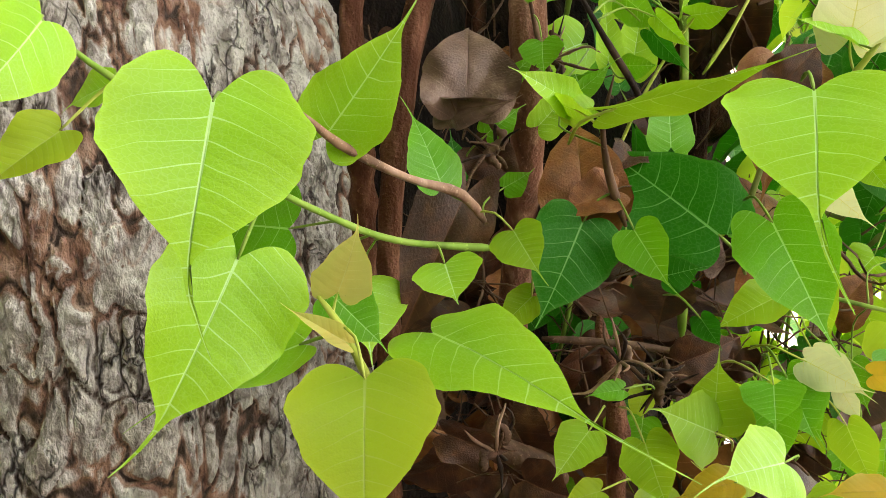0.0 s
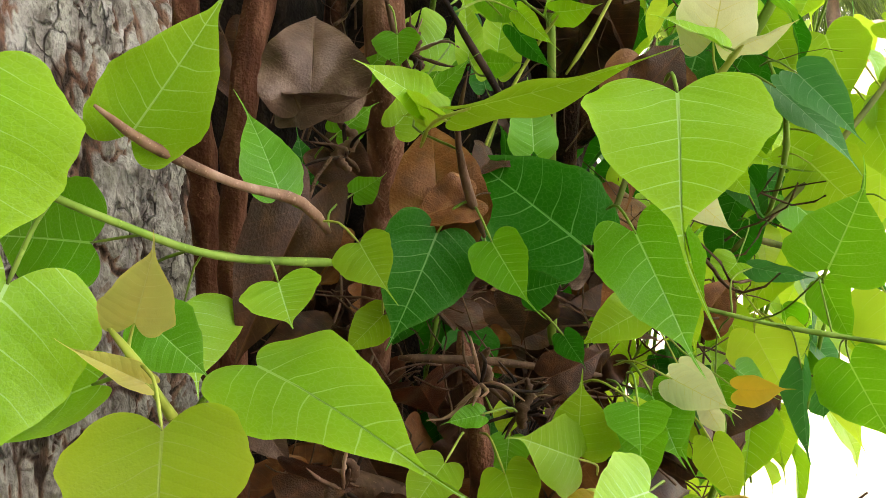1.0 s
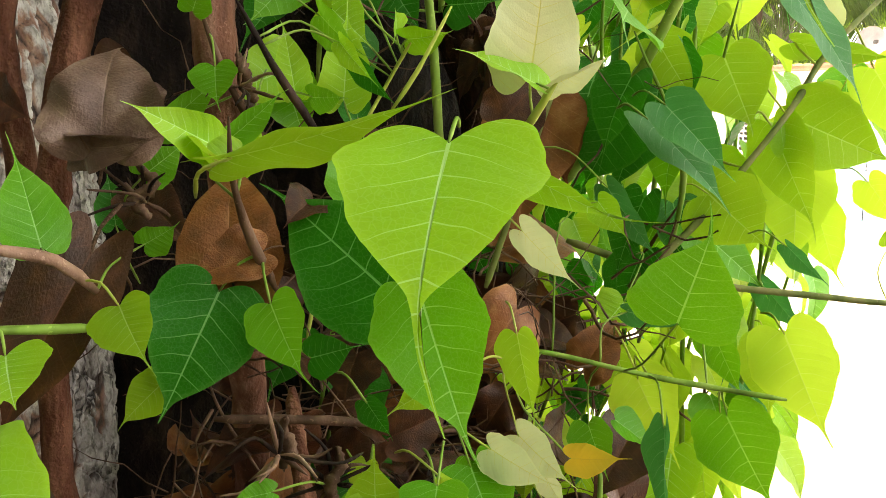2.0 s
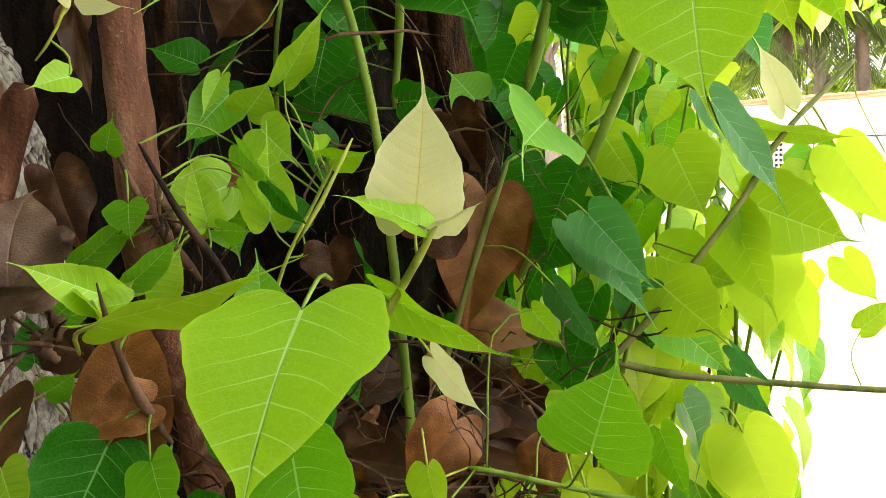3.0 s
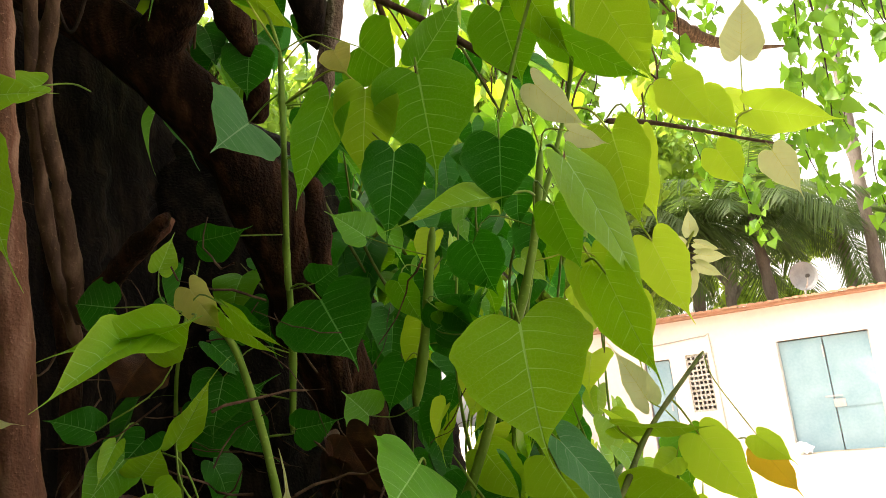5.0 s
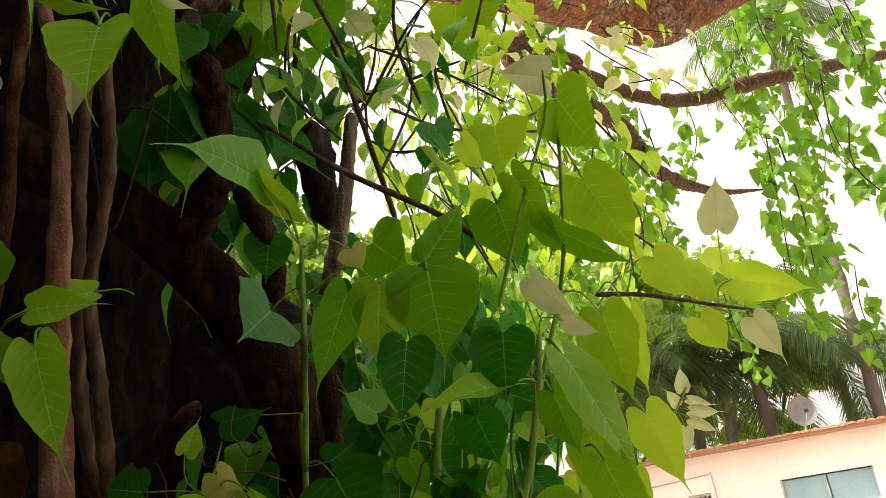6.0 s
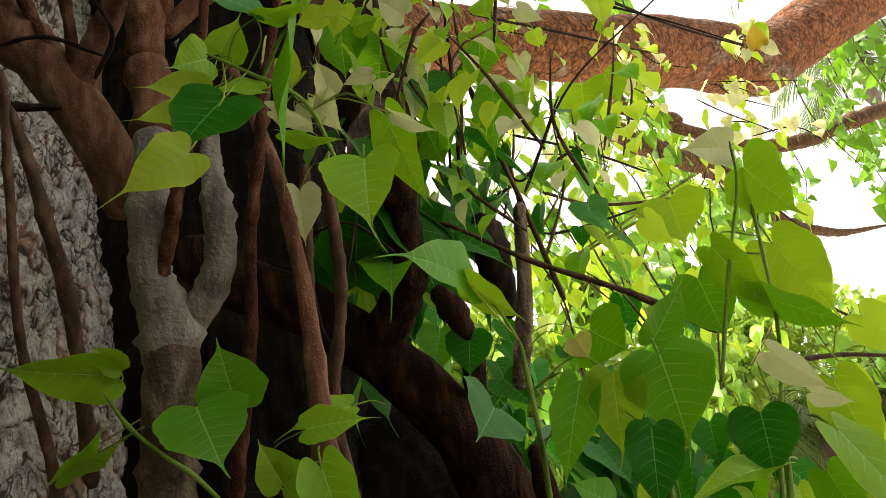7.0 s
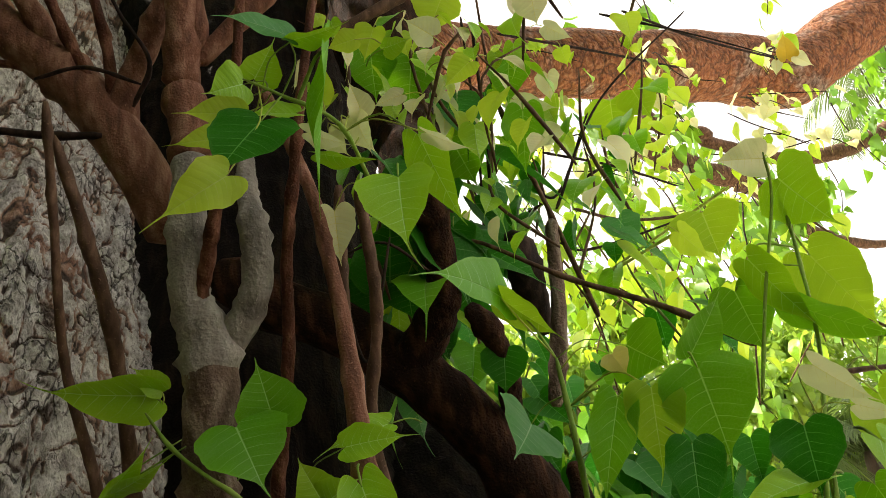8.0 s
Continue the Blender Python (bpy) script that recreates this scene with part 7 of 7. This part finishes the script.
# ---- the house across the yard ----
def box(bm, x0, x1, y0, y1, z0, z1):
    v = [bm.verts.new((x, y, z)) for z in (z0, z1) for y in (y0, y1) for x in (x0, x1)]
    for f in ((0, 2, 3, 1), (4, 5, 7, 6), (0, 1, 5, 4), (2, 6, 7, 3), (0, 4, 6, 2), (1, 3, 7, 5)):
        bm.faces.new([v[i] for i in f])


def part(name, bm, mat, parent, label=""):
    me = bpy.data.meshes.new(name)
    bmesh.ops.recalc_face_normals(bm, faces=bm.faces)
    bm.to_mesh(me)
    bm.free()
    me.materials.append(mat)
    ob = new(name, me)
    ob.parent = parent
    if label:
        tagged(ob, label)
    return ob


def boxes(name, dims, mat, parent, label="", bevel=0.0):
    bm = bmesh.new()
    for d in dims:
        box(bm, *d)
    if bevel:
        bmesh.ops.bevel(bm, geom=bm.edges[:], offset=bevel, segments=2, affect="EDGES")
    return part(name, bm, mat, parent, label)

HOUSE = new("house")
tagged(HOUSE, "low peach-plastered house with clay tile roof and blue doors", "house")
HOUSE.matrix_basis = pose(7.985, 14.014, 0, 0, 0, -35)
WALL_T, ROOF_Z = 0.23, 2.62
# wall in bays, so that the openings go through it
boxes("wall", [(-5.2, -2.49, 0, WALL_T, -0.1, ROOF_Z), (-2.49, -1.98, 0, WALL_T, 1.93, ROOF_Z), (-2.49, -1.98, 0, WALL_T, -0.1, 0.0),
               (-1.98, -1.68, 0, WALL_T, -0.1, ROOF_Z), (-1.68, -1.25, 0, WALL_T, 1.96, ROOF_Z), (-1.68, -1.25, 0, WALL_T, -0.1, 0.88),
               (-1.25, -0.03, 0, WALL_T, -0.1, ROOF_Z), (-0.03, 1.50, 0, WALL_T, 1.98, ROOF_Z), (-0.03, 1.50, 0, WALL_T, -0.1, -0.06),
               (1.50, 7.5, 0, WALL_T, -0.1, ROOF_Z), (-5.2, -4.97, WALL_T, 5.0, -0.1, ROOF_Z), (7.27, 7.5, WALL_T, 5.0, -0.1, ROOF_Z),
               (-4.97, 7.27, 4.8, 5.0, -0.1, ROOF_Z)], M_WALL, HOUSE)
DOOR = boxes("door", [(0.0, 0.73, 0.09, 0.13, -0.05, 1.96), (0.745, 1.47, 0.09, 0.13, -0.05, 1.96)], M_DOOR, HOUSE, "double steel door in faded blue", 0.008)
boxes("door_rail", [(0.0, 0.72, 0.075, 0.09, 0.72, 0.92), (0.75, 1.47, 0.075, 0.09, 0.72, 0.92)], M_DOOR, DOOR)
boxes("bolt", [(0.6, 0.88, 0.05, 0.075, 0.9, 0.93), (0.72, 0.91, 0.045, 0.075, 0.72, 0.86)], M_METAL, DOOR, "steel bolt with a padlock", 0.004)
boxes("bolt", [(0.70, 0.73, 0.05, 0.09, 1.6, 1.82)], M_METAL, DOOR)
for x0 in (-0.03, 1.47):
    boxes("door_jamb", [(x0, x0 + 0.03, 0.04, 0.15, -0.05, 1.98)], M_METAL, HOUSE)
SIDE = boxes("door", [(-2.46, -2.01, 0.08, 0.12, 0.0, 1.91)], M_DOOR, HOUSE, "narrow blue door", 0.008)
boxes("handle", [(-2.1, -2.07, 0.06, 0.08, 0.95, 1.1)], M_METAL, SIDE)
GR = []
for i in range(6):
    GR.append((-1.68 + i * 0.081, -1.655 + i * 0.081, 0.04, 0.14, 0.88, 1.96))
for j in range(12):
    GR.append((-1.68, -1.25, 0.042, 0.138, 0.88 + j * 0.094, 0.92 + j * 0.094))
boxes("vent_grille", GR, M_CEMENT, HOUSE, "cement block vent with rows of square holes")
boxes("plinth", [(-5.2, 7.5, -0.55, -0.003, -0.1, -0.08), (-5.2, 7.5, -0.9, -0.003, -0.3, -0.1)], M_CEMENT, HOUSE)
# conduit along the wall
COND = tube([(-2.6, -0.02, 2.2), (-1.8, -0.02, 2.24), (-1.24, -0.02, 2.27), (-1.17, -0.02, 2.2), (-1.15, -0.02, 1.0), (-1.13, -0.02, 0.1)], (0.012,) * 6, M_CEMENT, 6, 0.1, 0.0)
new("conduit", COND).parent = HOUSE
# tiled roof, low slope towards the yard
ROOF = boxes("roof", [(-5.5, 7.8, -0.30, 5.3, ROOF_Z + 0.004, ROOF_Z + 0.05)], M_TILE, HOUSE, "low roof edged with clay tiles")
tile_me = None
for i in range(88):
    bm = bmesh.new() if tile_me is None else None
    if bm:
        for k in range(7):
            a = math.pi * k / 6
            bm.verts.new((0.075 * math.cos(a), -0.08, 0.045 * math.sin(a)))
            bm.verts.new((0.075 * math.cos(a), 0.5, 0.045 * math.sin(a) + 0.05))
        bm.verts.ensure_lookup_table()
        for k in range(6):
            bm.faces.new((bm.verts[2 * k], bm.verts[2 * k + 1], bm.verts[2 * k + 3], bm.verts[2 * k + 2]))
        bm.faces.new([bm.verts[2 * k] for k in range(7)])
        tile_me = bpy.data.meshes.new("tile")
        bm.to_mesh(tile_me)
        bm.free()
        tile_me.materials.append(M_TILE)
    ob = new("tile", tile_me)
    ob.parent = ROOF
    ob.location = (-5.45 + i * 0.152, -0.26, ROOF_Z + 0.05 + 0.004 * math.sin(i * 7.3))
# satellite dish on the roof
DISH = thing("satellite_dish", (0, 0, 0), "small grey satellite dish on the roof edge", "satellite dish")
DISH.matrix_basis = HOUSE.matrix_basis @ pose(0.62, 0.3, ROOF_Z + 0.06, 0, 0, 20)
bm = bmesh.new()
rings = []
for k in range(6):
    r = 0.27 * k / 5
    rings.append([bm.verts.new((r * math.cos(a) * 0.93, 0.09 * (r / 0.27) ** 2 * -1, 0.42 + r * math.sin(a))) for a in [2 * math.pi * s / 24 for s in range(24)]] if k else [bm.verts.new((0, 0, 0.42))])
for s in range(24):
    bm.faces.new((rings[0][0], rings[1][s], rings[1][(s + 1) % 24]))
    for k in range(1, 5):
        bm.faces.new((rings[k][s], rings[k + 1][s], rings[k + 1][(s + 1) % 24], rings[k][(s + 1) % 24]))
part("reflector", bm, M_DISH, DISH)
for pts, r in (([(0, 0.03, 0.4), (0.02, 0.06, 0.2), (0.0, 0.05, -0.02)], 0.018), ([(0, -0.02, 0.18), (0.0, -0.2, 0.25), (0, -0.3, 0.38)], 0.01)):
    new("arm", tube(pts, (r,) * 3, M_METAL, 7, 0.05, 0.0)).parent = DISH
boxes("receiver", [(-0.03, 0.03, -0.36, -0.27, 0.36, 0.42)], M_DARK, DISH, "", 0.008)
# crumpled white sack by the door
SACK = bmesh.new()
bmesh.ops.create_icosphere(SACK, subdivisions=3, radius=0.16)
for v in SACK.verts:
    v.co *= 1 + 0.5 * noise.noise(v.co * 14) + 0.25 * noise.noise(v.co * 30)
    v.co.z = max(v.co.z * 0.85, -0.12)
sme = bpy.data.meshes.new("sack")
SACK.to_mesh(sme)
SACK.free()
sme.materials.append(M_WHITE)
sk = tagged(new("sack", sme), "crumpled white plastic sack on the door step", "sack")
sk.matrix_basis = HOUSE.matrix_basis @ pose(0.1, -0.3, 0.06)



# ---- trees behind ----
def far_tree(x, y, h, spread, seed, n=5000, mat=None, lab="leafy broad tree behind the house"):
    rng = random.Random(seed)
    ob = thing("tree", (x, y, 0), lab, "tree")
    top = Vector((x + rng.uniform(-0.4, 0.4), y, h * 0.62))
    child("trunk", tube([(x, y, -0.1), (x + 0.1, y, h * 0.3), top], (h * 0.028, h * 0.022, h * 0.012), M_TRUNK, 10, 0.25, 0.2), ob)
    clumps = []
    for i in range(26):
        a, e = rng.uniform(0, 6.28), rng.random()
        c = Vector((x + math.cos(a) * spread * rng.uniform(0.2, 1), y + math.sin(a) * spread * rng.uniform(0.2, 0.9), h * (0.42 + 0.55 * e)))
        clumps.append((c, spread * rng.uniform(0.16, 0.34)))
        if i % 3 == 0:
            child("limb", tube([top.lerp(Vector((x, y, h * 0.3)), rng.uniform(0.1, 0.8)), (top + c) / 2 + Vector((0, 0, -0.2)), c], (h * 0.009, h * 0.006, h * 0.002), M_TRUNK, 6, 0.3, 0.15), ob)
    child("crown", leaf_cards(crown_spots(rng, n, clumps, 0.6), 0.24, mat or M_FAR, "crown", rng), ob)


def palm(x, y, h, seed, lean=0.0, fronds=18, size=2.6):
    rng = random.Random(seed)
    ob = thing("palm_tree", (x, y, 0), "tall coconut palm with a slender grey trunk", "palm tree", "palms behind the house")
    top = Vector((x + lean, y, h))
    child("trunk", tube([(x, y, -0.1), (x + lean * 0.35, y, h * 0.5), top], (0.17, 0.13, 0.11), M_TRUNK, 10, 0.22, 0.12, 12, seed), ob)
    for i in range(fronds):
        a = i * 2.4 + rng.uniform(-0.3, 0.3)
        el = rng.uniform(-0.35, 1.1)
        verts, faces = [], []
        line = []
        p, d = top.copy(), Vector((math.cos(a) * math.cos(el), math.sin(a) * math.cos(el), math.sin(el)))
        for k in range(15):
            line.append(p.copy())
            p += d * size / 15
            d = (d + Vector((0, 0, -0.11))).normalized()
        for k in range(14):
            way = (line[k + 1] - line[k]).normalized()
            sidev = way.cross(Vector((0, 0, 1))).normalized()
            for q in range(3):
                o = line[k].lerp(line[k + 1], q / 3)
                for sg in (-1, 1):
                    ln = size * 0.27 * math.sin(min(1.0, (k + 1.5) / 9) * 1.5) * (1.0 if k < 9 else (15 - k) / 6)
                    tipp = o + sidev * sg * ln * 0.72 + way * ln * 0.55 + Vector((0, 0, -ln * rng.uniform(0.3, 0.75)))
                    b = len(verts)
                    m = o.lerp(tipp, 0.5) + Vector((0, 0, 0.03))
                    wv = way * 0.022
                    verts += [o - wv, o + wv, m + wv * 1.3, m - wv * 1.3, tipp]
                    faces += [(b, b + 1, b + 2, b + 3), (b + 3, b + 2, b + 4)]
            b = len(verts)
            verts += [line[k] + sidev * 0.02, line[k] - sidev * 0.02, line[k + 1] - sidev * 0.015, line[k + 1] + sidev * 0.015]
            faces.append((b, b + 1, b + 2, b + 3))
        child("frond", mesh_from("frond", verts, faces, M_PALM), ob)

palm(13.4, 18.6, 15.5, 3, 0.6, 20, 3.4)
palm(7.5, 20.5, 5.6, 4, 0.3, 24, 3.6)
palm(9.5, 20.6, 5.2, 5, 0.2, 24, 3.4)
palm(11.5, 20.0, 5.8, 6, -0.3, 24, 3.6)
palm(4.5, 22.0, 6.0, 8, -0.3, 22, 3.4)
palm(14.2, 20.5, 5.4, 9, -0.3, 24, 3.6)
far_tree(3.0, 17.0, 9.0, 3.6, 21, 14000)
far_tree(13.0, 26.0, 10.0, 4.5, 22, 14000)
far_tree(8.0, 27.0, 11.0, 4.5, 23, 14000)
far_tree(-2.5, 18.0, 10.0, 4.5, 24, 14000)
far_tree(-8.0, 20.0, 10.0, 4.5, 25, 9000)
far_tree(18.0, 18.0, 9.0, 4.0, 26, 9000)


def hanging_sprays():
    """Twigs with small leaves that hang from the far limbs of the old tree."""
    rng = random.Random(77)
    spots = []
    for i in range(60):
        x, y, z = rng.uniform(1.2, 6.6), rng.uniform(3.8, 6.8), rng.uniform(3.2, 6.0)
        ln = rng.uniform(0.6, 1.5)
        end = Vector((x + rng.uniform(-0.2, 0.2), y, z - ln))
        mid = Vector((x + rng.uniform(-0.1, 0.1), y, z - ln * 0.5))
        child("twig", tube([(x, y, z), mid, end], (0.006, 0.005, 0.003), STEM["dark"], 5, 0.1, 0.1), TREE)
        for k in range(int(40 * ln)):
            t = rng.random() ** 0.7
            spots.append(Vector((x, y, z)).lerp(end, t) + Vector((rng.gauss(0, 0.07), rng.gauss(0, 0.07), rng.gauss(0, 0.05))))
    tagged(child("leaf_sprays", leaf_cards(spots, 0.11, M_SPRAY, "leaf_sprays", rng, 1.0), TREE), kind="stuff")


hanging_sprays()
